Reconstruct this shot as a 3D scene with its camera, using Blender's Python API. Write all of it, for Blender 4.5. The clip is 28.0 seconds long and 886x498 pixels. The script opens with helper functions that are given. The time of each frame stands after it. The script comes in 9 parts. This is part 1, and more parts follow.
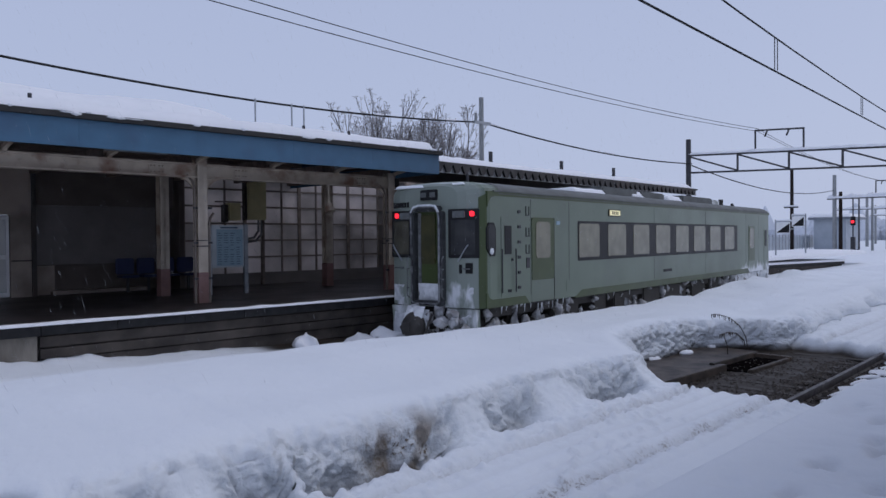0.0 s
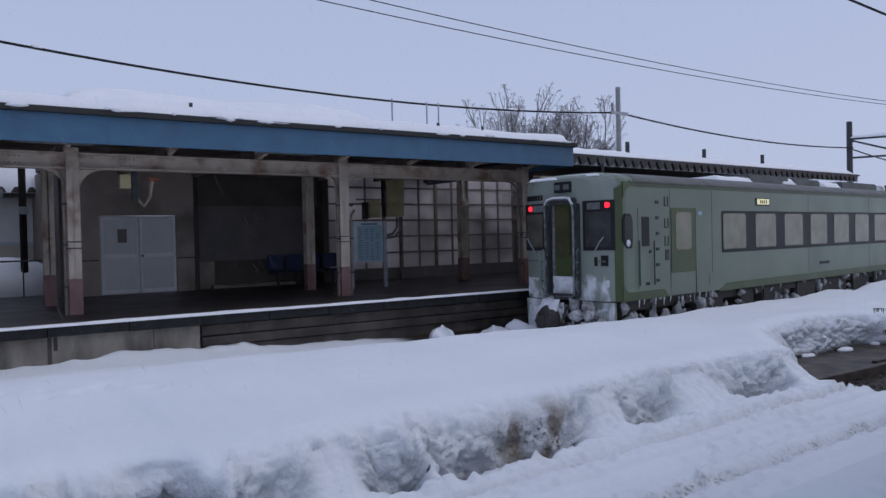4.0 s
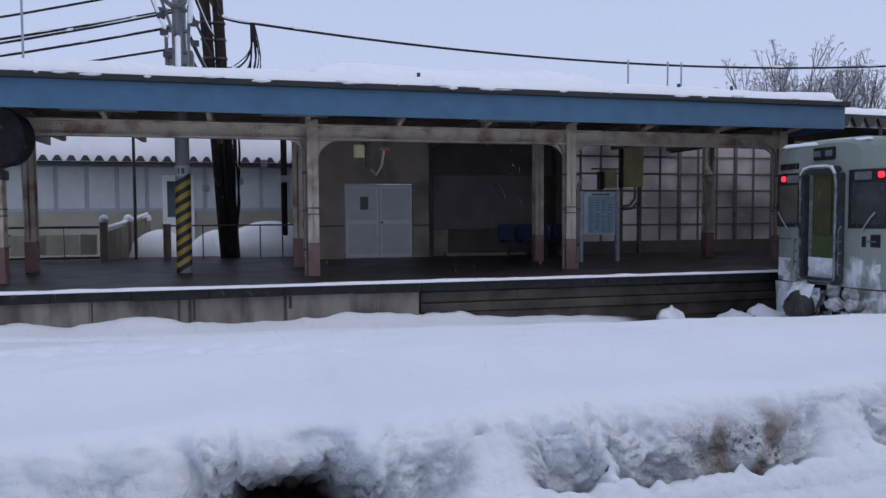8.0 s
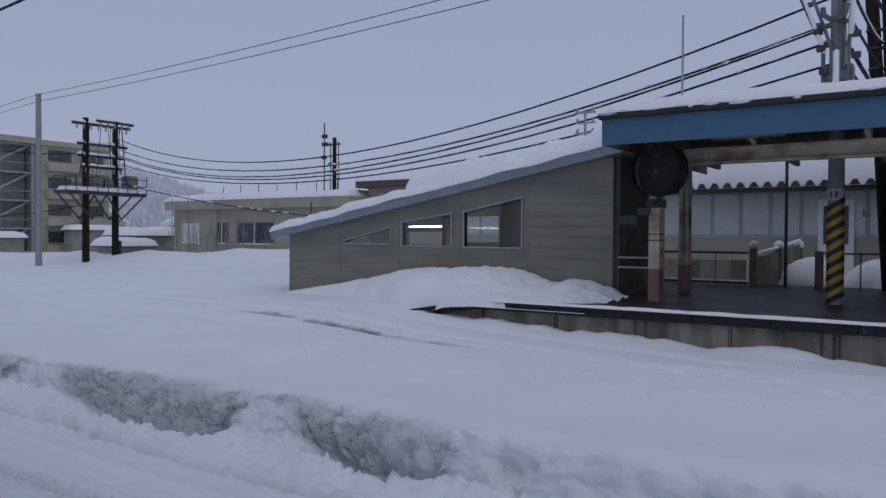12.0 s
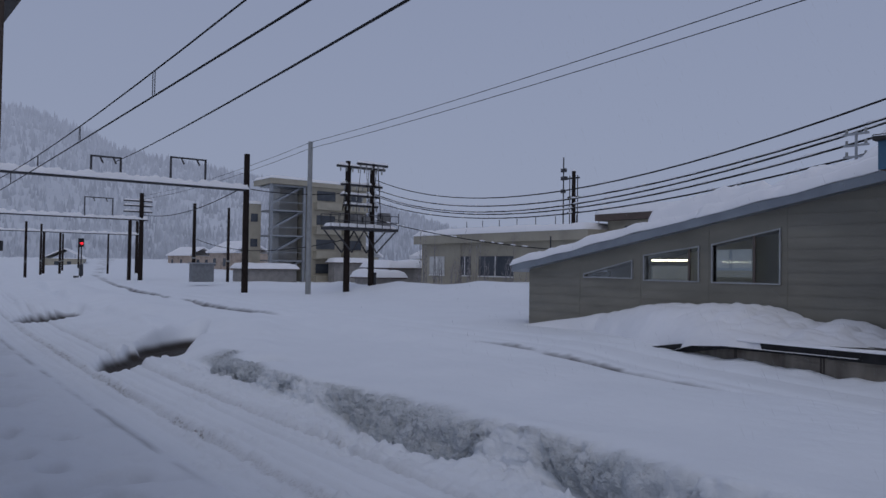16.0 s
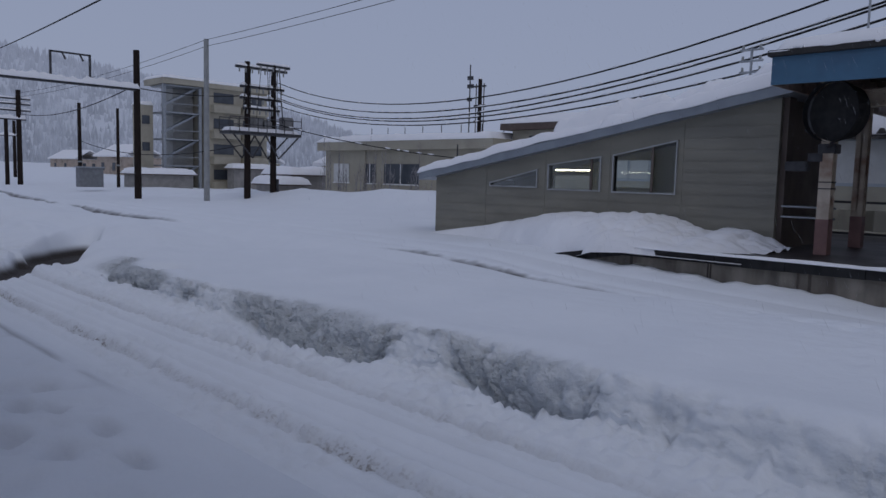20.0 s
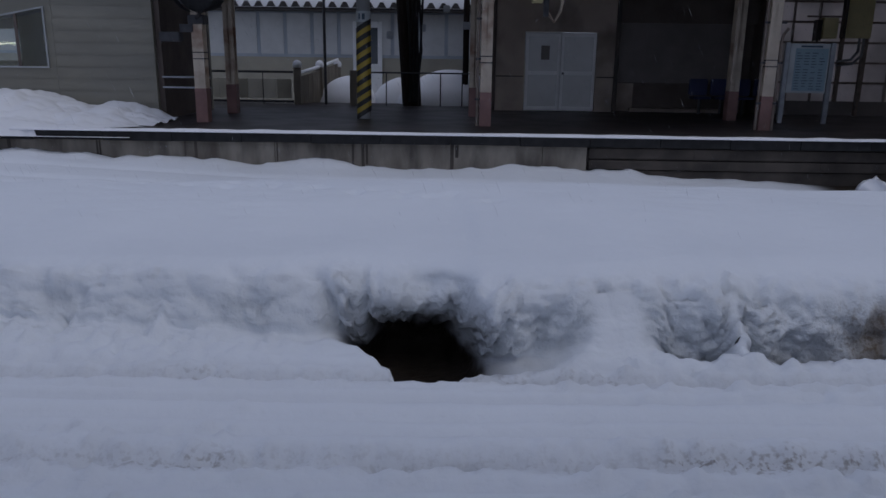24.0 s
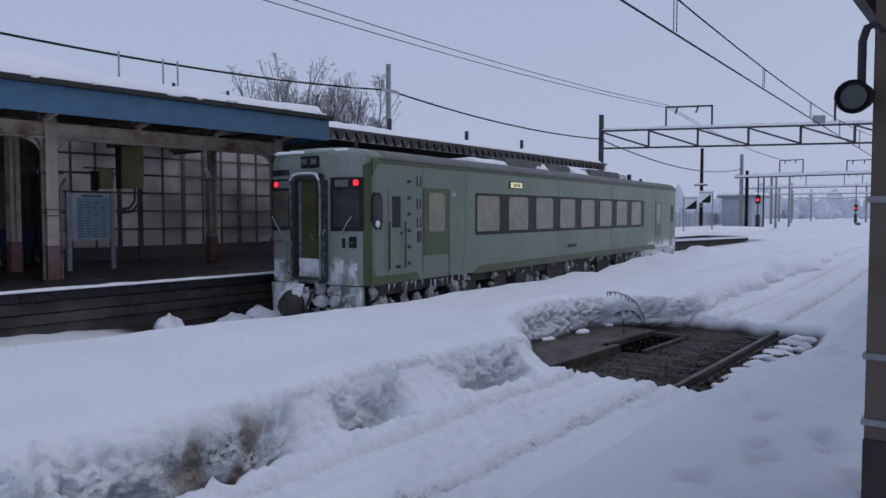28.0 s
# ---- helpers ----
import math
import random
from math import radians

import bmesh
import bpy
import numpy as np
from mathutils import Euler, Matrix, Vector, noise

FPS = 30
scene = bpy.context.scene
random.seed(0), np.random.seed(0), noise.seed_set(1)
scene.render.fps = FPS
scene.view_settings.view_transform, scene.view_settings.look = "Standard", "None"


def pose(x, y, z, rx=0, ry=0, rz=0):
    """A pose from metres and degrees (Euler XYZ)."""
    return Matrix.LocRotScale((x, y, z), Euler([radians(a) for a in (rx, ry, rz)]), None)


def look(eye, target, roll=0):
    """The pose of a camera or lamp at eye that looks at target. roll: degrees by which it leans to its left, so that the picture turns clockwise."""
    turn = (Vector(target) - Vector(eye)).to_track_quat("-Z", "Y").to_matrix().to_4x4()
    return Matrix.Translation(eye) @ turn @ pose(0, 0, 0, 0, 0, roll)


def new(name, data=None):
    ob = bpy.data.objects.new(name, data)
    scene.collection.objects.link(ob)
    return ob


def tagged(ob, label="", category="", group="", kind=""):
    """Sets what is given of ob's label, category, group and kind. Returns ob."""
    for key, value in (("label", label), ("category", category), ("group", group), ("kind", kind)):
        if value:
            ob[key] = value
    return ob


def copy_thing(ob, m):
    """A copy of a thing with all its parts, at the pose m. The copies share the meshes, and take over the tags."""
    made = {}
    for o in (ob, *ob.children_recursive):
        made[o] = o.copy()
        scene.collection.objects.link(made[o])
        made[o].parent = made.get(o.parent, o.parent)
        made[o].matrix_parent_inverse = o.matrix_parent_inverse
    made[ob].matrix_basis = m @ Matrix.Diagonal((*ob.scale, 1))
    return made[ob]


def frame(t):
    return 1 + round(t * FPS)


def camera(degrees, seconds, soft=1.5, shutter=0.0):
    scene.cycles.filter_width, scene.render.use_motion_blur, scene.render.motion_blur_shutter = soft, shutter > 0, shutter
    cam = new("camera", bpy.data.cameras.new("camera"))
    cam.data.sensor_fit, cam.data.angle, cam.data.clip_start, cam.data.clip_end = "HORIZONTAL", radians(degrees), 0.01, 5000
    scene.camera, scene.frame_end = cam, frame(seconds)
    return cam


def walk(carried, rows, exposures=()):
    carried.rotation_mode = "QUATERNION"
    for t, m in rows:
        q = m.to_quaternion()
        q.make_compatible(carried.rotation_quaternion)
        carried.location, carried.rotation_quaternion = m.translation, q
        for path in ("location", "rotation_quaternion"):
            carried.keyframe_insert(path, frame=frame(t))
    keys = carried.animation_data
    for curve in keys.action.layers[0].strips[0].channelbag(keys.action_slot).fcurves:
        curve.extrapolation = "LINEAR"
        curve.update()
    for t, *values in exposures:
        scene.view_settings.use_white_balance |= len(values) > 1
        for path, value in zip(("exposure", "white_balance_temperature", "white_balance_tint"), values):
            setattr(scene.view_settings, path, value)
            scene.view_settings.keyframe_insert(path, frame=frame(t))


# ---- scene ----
cam = camera(61.9, 28.0)
PATH = [
    (0, (-0.06, -0.48, 2.432), (1.341, 0.947, 2.403), -0.5),
    (0.5, (-0.061, -0.521, 2.404), (1.35, 0.896, 2.388), -0.7),
    (1, (-0.061, -0.532, 2.397), (1.357, 0.877, 2.389), -1.1),
    (1.5, (-0.058, -0.525, 2.403), (1.364, 0.881, 2.405), -1.2),
    (2, (-0.063, -0.544, 2.392), (1.356, 0.866, 2.4), -1.6),
    (2.5, (-0.077, -0.561, 2.38), (1.334, 0.856, 2.386), -1.8),
    (3, (-0.098, -0.561, 2.376), (1.274, 0.895, 2.373), -1.8),
    (3.5, (-0.1, -0.574, 2.375), (1.166, 0.975, 2.358), -1.9),
    (4, (-0.059, -0.588, 2.369), (1.055, 1.073, 2.336), -1.3),
    (4.5, (0.021, -0.588, 2.365), (1.019, 1.144, 2.321), 0.8),
    (6.5, (0.433, -0.522, 2.363), (1.216, 1.317, 2.291), 0.5),
    (7, (0.536, -0.492, 2.364), (1.255, 1.373, 2.277), -1.7),
    (7.5, (0.642, -0.416, 2.361), (1.293, 1.472, 2.254), -0.4),
    (8, (0.735, -0.325, 2.36), (1.23, 1.61, 2.257), -0.3),
    (8.5, (0.794, -0.236, 2.355), (1.002, 1.752, 2.299), 1.9),
    (9, (0.815, -0.202, 2.35), (0.669, 1.792, 2.29), -1.4),
    (9.5, (0.837, -0.156, 2.35), (0.481, 1.811, 2.299), -1.6),
    (10, (0.867, -0.123, 2.349), (0.284, 1.789, 2.309), -0.3),
    (10.5, (0.907, -0.118, 2.345), (0.158, 1.736, 2.295), -2.2),
    (11, (0.912, -0.093, 2.338), (0.089, 1.729, 2.284), -1.3),
    (11.5, (0.94, -0.082, 2.345), (-0.032, 1.665, 2.29), 0.4),
    (12, (0.969, -0.062, 2.349), (-0.145, 1.599, 2.316), 0.4),
    (12.5, (0.981, -0.052, 2.346), (-0.236, 1.536, 2.343), 0.1),
    (13, (0.973, -0.058, 2.35), (-0.327, 1.463, 2.361), 0.7),
    (13.5, (0.977, -0.055, 2.353), (-0.375, 1.419, 2.375), 0.8),
    (15.5, (0.971, -0.088, 2.345), (-0.577, 1.178, 2.398), 0.6),
    (16, (0.95, -0.102, 2.346), (-0.629, 1.124, 2.397), 0.8),
    (16.5, (0.954, -0.106, 2.341), (-0.66, 1.075, 2.393), 0.6),
    (17, (0.964, -0.102, 2.342), (-0.646, 1.084, 2.395), 0.8),
    (17.5, (0.97, -0.103, 2.347), (-0.633, 1.092, 2.401), 0.7),
    (18, (0.969, -0.108, 2.342), (-0.622, 1.103, 2.39), 1.1),
    (18.5, (0.98, -0.114, 2.341), (-0.601, 1.11, 2.357), 0.8),
    (19, (0.969, -0.128, 2.338), (-0.567, 1.153, 2.286), 0.4),
    (19.5, (0.935, -0.15, 2.331), (-0.555, 1.179, 2.207), -0.1),
    (20, (0.885, -0.172, 2.322), (-0.512, 1.246, 2.131), 1.5),
    (20.5, (0.846, -0.182, 2.314), (-0.426, 1.335, 2.035), 0.2),
    (21, (0.829, -0.183, 2.31), (-0.276, 1.448, 1.965), 0.6),
    (21.5, (0.845, -0.195, 2.31), (-0.068, 1.54, 1.912), 1.0),
    (23.5, (1.14, -0.315, 2.328), (0.93, 1.612, 1.85), 0.4),
    (24, (1.205, -0.332, 2.33), (1.189, 1.606, 1.837), 0.8),
    (24.5, (1.284, -0.323, 2.328), (1.544, 1.594, 1.82), 0.7),
    (25, (1.323, -0.276, 2.324), (1.932, 1.567, 1.84), 1.9),
    (25.5, (1.337, -0.239, 2.327), (2.28, 1.481, 1.937), 1.7),
    (26, (1.323, -0.218, 2.334), (2.494, 1.374, 2.028), 1.9),
    (26.5, (1.298, -0.225, 2.347), (2.631, 1.25, 2.125), 1.4),
    (27, (1.292, -0.242, 2.349), (2.756, 1.112, 2.191), 1.3),
    (27.5, (1.282, -0.24, 2.359), (2.801, 1.055, 2.232), 1.1),
    (28, (1.272, -0.234, 2.362), (2.81, 1.04, 2.265), 0.0),
]
walk(cam, [(t, look(eye, target, roll)) for t, eye, target, roll in PATH],
     [(0.0, -0.02), (3.0, -0.02), (7.0, 0.2), (8.0, 0.24), (9.0, 0.17), (10.0, 0.1), (11.0, -0.25), (12.0, -0.44), (17.0, -0.74), (20.0, -0.72), (24.0, -0.62), (25.5, -0.46), (28.0, -0.15)])

# ---- world, sun and exposure ----
world = bpy.data.worlds.new("winter_sky")
scene.world = world
world.use_nodes = True
wn, wl = world.node_tree.nodes, world.node_tree.links
wn.clear()
w_out = wn.new("ShaderNodeOutputWorld")
w_bg = wn.new("ShaderNodeBackground")
w_sky = wn.new("ShaderNodeTexSky")
w_sky.sky_type = "NISHITA"
w_sky.sun_disc = False
w_sky.sun_elevation, w_sky.sun_rotation = radians(28), radians(120)
w_sky.dust_density = 4.0
w_mix = wn.new("ShaderNodeMix")
w_mix.data_type = "RGBA"
w_mix.inputs[0].default_value = 0.93
w_ramp = wn.new("ShaderNodeValToRGB")
w_geo = wn.new("ShaderNodeTexCoord")
w_sep = wn.new("ShaderNodeSeparateXYZ")
wl.new(w_geo.outputs["Generated"], w_sep.inputs[0])
wl.new(w_sep.outputs["Z"], w_ramp.inputs[0])
w_ramp.color_ramp.elements[0].position = 0.0
w_ramp.color_ramp.elements[0].color = (4.75, 5.45, 7.55, 1)
w_ramp.color_ramp.elements[1].position = 0.6
w_ramp.color_ramp.elements[1].color = (3.95, 4.6, 6.75, 1)
wl.new(w_sky.outputs[0], w_mix.inputs[6])
wl.new(w_ramp.outputs[0], w_mix.inputs[7])
wl.new(w_mix.outputs[2], w_bg.inputs[0])
w_bg.inputs[1].default_value = 0.1
wl.new(w_bg.outputs[0], w_out.inputs[0])
sun = new("sun", bpy.data.lights.new("sun", "SUN"))
sun.data.energy, sun.data.angle, sun.data.color = 0.5, radians(40), (1.0, 0.97, 0.94)
sun.matrix_world = look((0, 0, 30), (-12, 9, 0))

# ---- materials ----
MATS = {}


def mat(name, c1, c2=None, scale=3.0, rough=0.6, metal=0.0, bump=0.15, bscale=40.0, stain=None, stain_scale=0.8, stain_amt=0.5,
        emit=None, power=1.0, rnd=0.0, stretch=(1, 1, 1), spec=0.5, bdist=0.01):
    """A surface of two colours mixed by noise, with a coarse stain, fine relief and changing gloss."""
    if name in MATS:
        return MATS[name]
    m = bpy.data.materials.new(name)
    m.use_nodes = True
    n, l = m.node_tree.nodes, m.node_tree.links
    b = n["Principled BSDF"]
    c2 = c2 or tuple(0.75 * v for v in c1)
    geo = n.new("ShaderNodeNewGeometry")
    mp = n.new("ShaderNodeMapping")
    mp.inputs["Scale"].default_value = stretch
    l.new(geo.outputs["Position"], mp.inputs[0])
    t1 = n.new("ShaderNodeTexNoise")
    t1.inputs["Scale"].default_value, t1.inputs["Detail"].default_value = scale, 6
    l.new(mp.outputs[0], t1.inputs["Vector"])
    mix = n.new("ShaderNodeMix")
    mix.data_type = "RGBA"
    mix.inputs[6].default_value, mix.inputs[7].default_value = (*c1, 1), (*c2, 1)
    r = n.new("ShaderNodeMapRange")
    r.inputs[1].default_value, r.inputs[2].default_value = 0.35, 0.68
    l.new(t1.outputs["Fac"], r.inputs[0])
    l.new(r.outputs[0], mix.inputs[0])
    col = mix.outputs[2]
    if stain:
        t2 = n.new("ShaderNodeTexNoise")
        t2.inputs["Scale"].default_value, t2.inputs["Detail"].default_value = stain_scale, 8
        l.new(mp.outputs[0], t2.inputs["Vector"])
        r2 = n.new("ShaderNodeMapRange")
        r2.inputs[1].default_value, r2.inputs[2].default_value, r2.inputs[4].default_value = 0.5, 0.7, stain_amt
        l.new(t2.outputs["Fac"], r2.inputs[0])
        mx = n.new("ShaderNodeMix")
        mx.data_type = "RGBA"
        mx.inputs[7].default_value = (*stain, 1)
        l.new(col, mx.inputs[6])
        l.new(r2.outputs[0], mx.inputs[0])
        col = mx.outputs[2]
    if rnd:
        oi = n.new("ShaderNodeObjectInfo")
        hsv = n.new("ShaderNodeHueSaturation")
        rr = n.new("ShaderNodeMapRange")
        rr.inputs[3].default_value, rr.inputs[4].default_value = 1 - rnd, 1 + rnd
        l.new(oi.outputs["Random"], rr.inputs[0])
        l.new(rr.outputs[0], hsv.inputs["Value"])
        l.new(col, hsv.inputs["Color"])
        col = hsv.outputs[0]
    l.new(col, b.inputs["Base Color"])
    rg = n.new("ShaderNodeMapRange")
    rg.inputs[3].default_value, rg.inputs[4].default_value = max(0.02, rough - 0.12), min(1, rough + 0.12)
    l.new(t1.outputs["Fac"], rg.inputs[0])
    l.new(rg.outputs[0], b.inputs["Roughness"])
    b.inputs["Metallic"].default_value = metal
    b.inputs["Specular IOR Level"].default_value = spec
    if bump:
        t3 = n.new("ShaderNodeTexNoise")
        t3.inputs["Scale"].default_value, t3.inputs["Detail"].default_value = bscale, 5
        l.new(mp.outputs[0], t3.inputs["Vector"])
        bp = n.new("ShaderNodeBump")
        bp.inputs["Strength"].default_value, bp.inputs["Distance"].default_value = bump, bdist
        l.new(t3.outputs["Fac"], bp.inputs["Height"])
        l.new(bp.outputs[0], b.inputs["Normal"])
    if emit:
        b.inputs["Emission Color"].default_value, b.inputs["Emission Strength"].default_value = (*emit, 1), power
    MATS[name] = m
    return m


def glass_mat(name, tint, rough=0.08, alpha_mix=0.35):
    """Window glass: clear body with a mirror gloss."""
    if name in MATS:
        return MATS[name]
    m = bpy.data.materials.new(name)
    m.use_nodes = True
    n, l = m.node_tree.nodes, m.node_tree.links
    n.clear()
    out = n.new("ShaderNodeOutputMaterial")
    tr = n.new("ShaderNodeBsdfTransparent")
    tr.inputs[0].default_value = (*tint, 1)
    gl = n.new("ShaderNodeBsdfGlossy")
    gl.inputs["Roughness"].default_value = rough
    fr = n.new("ShaderNodeFresnel")
    mx = n.new("ShaderNodeMixShader")
    l.new(fr.outputs[0], mx.inputs[0])
    l.new(tr.outputs[0], mx.inputs[1])
    l.new(gl.outputs[0], mx.inputs[2])
    l.new(mx.outputs[0], out.inputs[0])
    MATS[name] = m
    return m


def milky(name, c1, c2, scale):
    """Dusty translucent sheet that lets daylight through from behind."""
    m = mat(name, c1, c2, scale, 0.35, bump=0.04, stain=(0.2, 0.185, 0.175), stain_scale=0.55, stain_amt=0.6)
    n, l = m.node_tree.nodes, m.node_tree.links
    tr = n.new("ShaderNodeBsdfTranslucent")
    col = n["Principled BSDF"].inputs["Base Color"].links[0].from_socket
    l.new(col, tr.inputs[0])
    mx = n.new("ShaderNodeMixShader")
    mx.inputs[0].default_value = 0.60
    l.new(n["Principled BSDF"].outputs[0], mx.inputs[1])
    l.new(tr.outputs[0], mx.inputs[2])
    l.new(mx.outputs[0], n["Material Output"].inputs[0])
    return m


PANE = milky("milky_pane", (0.80, 0.74, 0.70), (0.50, 0.46, 0.43), 0.8)
SNOW = mat("snow", (0.80, 0.81, 0.83), (0.86, 0.87, 0.89), 1.2, 0.75, bump=0.35, bscale=28, spec=0.25, bdist=0.012)
ROOFSNOW = mat("roof_snow", (0.84, 0.85, 0.87), (0.88, 0.88, 0.90), 2.0, 0.8, bump=0.2, bscale=20, spec=0.2)
ICE = mat("clinging_snow", (0.78, 0.80, 0.82), (0.6, 0.62, 0.64), 9, 0.6, bump=0.5, bscale=30, spec=0.3, bdist=0.02)
BLUE = mat("blue_fascia_paint", (0.052, 0.138, 0.228), (0.044, 0.118, 0.197), 2.5, 0.45, stain=(0.05, 0.09, 0.16), stain_scale=1.6, stain_amt=0.35, bump=0.05)
CREAM = mat("cream_steel_paint", (0.58, 0.50, 0.40), (0.44, 0.365, 0.285), 3, 0.5, stain=(0.20, 0.085, 0.045), stain_scale=2.2, stain_amt=0.85, bump=0.1)
REDBASE = mat("red_brown_paint", (0.27, 0.15, 0.135), (0.20, 0.11, 0.10), 4, 0.5, stain=(0.1, 0.05, 0.03), stain_amt=0.5)
DARKROOF = mat("dark_roof_steel", (0.05, 0.045, 0.042), (0.025, 0.022, 0.02), 5, 0.6, stain=(0.09, 0.05, 0.03), stain_amt=0.5)
SOFFIT = mat("old_soffit_boards", (0.34, 0.26, 0.215), (0.22, 0.17, 0.14), 4, 0.75, stain=(0.03, 0.025, 0.02), stain_amt=0.5, stretch=(0.6, 4, 4))
CONC = mat("weathered_concrete", (0.27, 0.245, 0.205), (0.10, 0.085, 0.07), 1.7, 0.8, stain=(0.035, 0.03, 0.026), stain_scale=1.5, stain_amt=0.92, bump=0.4, bscale=40, stretch=(1.5, 1, 0.45))
DARKWALL = mat("sooty_stone", (0.085, 0.07, 0.058), (0.035, 0.029, 0.025), 2.2, 0.8, stain=(0.018, 0.015, 0.013), stain_scale=1.1, bump=0.35, bscale=25)
COPING = mat("black_wet_coping", (0.018, 0.018, 0.019), (0.034, 0.034, 0.035), 5, 0.8, bump=0.2, spec=0.2)
ASPHALT = mat("wet_asphalt", (0.044, 0.036, 0.034), (0.024, 0.02, 0.0185), 1.3, 0.46, bump=0.05, bscale=120, spec=0.38)
PANEL = mat("station_wall_panel", (0.45, 0.37, 0.305), (0.38, 0.31, 0.255), 1.5, 0.7, stain=(0.08, 0.07, 0.06), stain_amt=0.6)
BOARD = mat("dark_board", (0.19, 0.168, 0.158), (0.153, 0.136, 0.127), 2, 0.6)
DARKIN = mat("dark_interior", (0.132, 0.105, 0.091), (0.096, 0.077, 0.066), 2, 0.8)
GREYALU = mat("dull_aluminium_frame", (0.40, 0.41, 0.41), (0.32, 0.33, 0.33), 4, 0.4, metal=0.4)
ALU = mat("white_aluminium_frame", (0.88, 0.88, 0.87), (0.80, 0.80, 0.79), 4, 0.45)
FROST = mat("frosted_glass", (0.64, 0.645, 0.63), (0.56, 0.565, 0.55), 2, 0.25, bump=0.05)
RUSTBAR = mat("rusted_bar", (0.24, 0.195, 0.165), (0.16, 0.125, 0.10), 7, 0.7)
SHEDWALL = mat("grey_green_cement_siding", (0.245, 0.232, 0.188), (0.185, 0.176, 0.145), 1.3, 0.75, stain=(0.19, 0.185, 0.16), stain_scale=0.9, stain_amt=0.6, stretch=(0.5, 1, 1.6))
FLASH = mat("grey_blue_roof_flashing", (0.25, 0.28, 0.31), (0.2, 0.22, 0.25), 2, 0.4, metal=0.3)
STEEL = mat("galvanised_steel", (0.36, 0.38, 0.40), (0.28, 0.30, 0.32), 6, 0.45, metal=0.5)
DARKSTEEL = mat("dark_steel", (0.06, 0.06, 0.065), (0.035, 0.035, 0.04), 6, 0.55, metal=0.3)
BLACK = mat("black_rubber_cable", (0.018, 0.018, 0.02), (0.03, 0.03, 0.03), 8, 0.7, spec=0.12)
CABGLASS = mat("dark_cab_glass", (0.03, 0.032, 0.035), (0.06, 0.06, 0.06), 3, 0.35, bump=0, spec=0.15)
WOODPOLE = mat("tarred_wood_pole", (0.032, 0.024, 0.021), (0.018, 0.014, 0.013), 5, 0.85, stretch=(4, 4, 0.5), bump=0.4, bscale=30, spec=0.1)
CPOLE = mat("concrete_pole", (0.30, 0.31, 0.31), (0.24, 0.25, 0.25), 3, 0.75, bump=0.2)
YELLOW = mat("hazard_yellow", (0.50, 0.36, 0.05), (0.40, 0.28, 0.04), 4, 0.5)
HAZBLACK = mat("hazard_black", (0.03, 0.03, 0.03), None, 4, 0.5)
TGREEN = mat("pale_green_train_paint", (0.160, 0.202, 0.148), (0.142, 0.178, 0.132), 0.8, 0.36, bump=0.02, bscale=8, stain=(0.125, 0.145, 0.12), stain_scale=0.7, stain_amt=0.5)


def frost_train(m):
    """Blown snow stuck to the lower nose and to the tail of the side, in the car's own space."""
    n, l = m.node_tree.nodes, m.node_tree.links
    b = n["Principled BSDF"]
    co = n.new("ShaderNodeTexCoord")
    sp = n.new("ShaderNodeSeparateXYZ")
    l.new(co.outputs["Object"], sp.inputs[0])

    def ramp(sock, a, c):
        r = n.new("ShaderNodeMapRange")
        r.interpolation_type = "SMOOTHSTEP"
        r.inputs[1].default_value, r.inputs[2].default_value = a, c
        l.new(sock, r.inputs[0])
        return r.outputs[0]

    def calc(op, a, c):
        q = n.new("ShaderNodeMath")
        q.operation = op
        for k, v in enumerate((a, c)):
            if isinstance(v, float):
                q.inputs[k].default_value = v
            else:
                l.new(v, q.inputs[k])
        return q.outputs[0]
    mp = n.new("ShaderNodeMapping")
    mp.inputs["Scale"].default_value = (1, 1, 0.45)
    l.new(co.outputs["Object"], mp.inputs[0])
    t = n.new("ShaderNodeTexNoise")
    t.inputs["Scale"].default_value, t.inputs["Detail"].default_value = 5.0, 7
    l.new(mp.outputs[0], t.inputs["Vector"])
    low = calc("MULTIPLY", ramp(sp.outputs["X"], 0.32, 0.16), ramp(sp.outputs["Z"], 2.1, 1.15))
    # an even pale share mixed over the whole nose
    nose_pale = calc("MULTIPLY", ramp(sp.outputs["X"], 0.34, 0.22), 0.16)
    tail = calc("MULTIPLY", ramp(sp.outputs["X"], 15.0, 18.5), ramp(sp.outputs["Z"], 1.75, 1.0))
    roof = ramp(sp.outputs["Z"], 3.45, 3.70)
    amt = calc("MAXIMUM", calc("MULTIPLY", low, 0.48), calc("MAXIMUM", calc("MULTIPLY", tail, 0.6), calc("MULTIPLY", roof, 0.5)))
    f = calc("MAXIMUM", ramp(calc("ADD", amt, t.outputs["Fac"]), 0.80, 1.12), nose_pale)
    mx = n.new("ShaderNodeMix")
    mx.data_type = "RGBA"
    src = b.inputs["Base Color"].links[0].from_socket
    l.new(src, mx.inputs[6])
    mx.inputs[7].default_value = (0.78, 0.80, 0.82, 1)
    l.new(f, mx.inputs[0])
    l.new(mx.outputs[2], b.inputs["Base Color"])


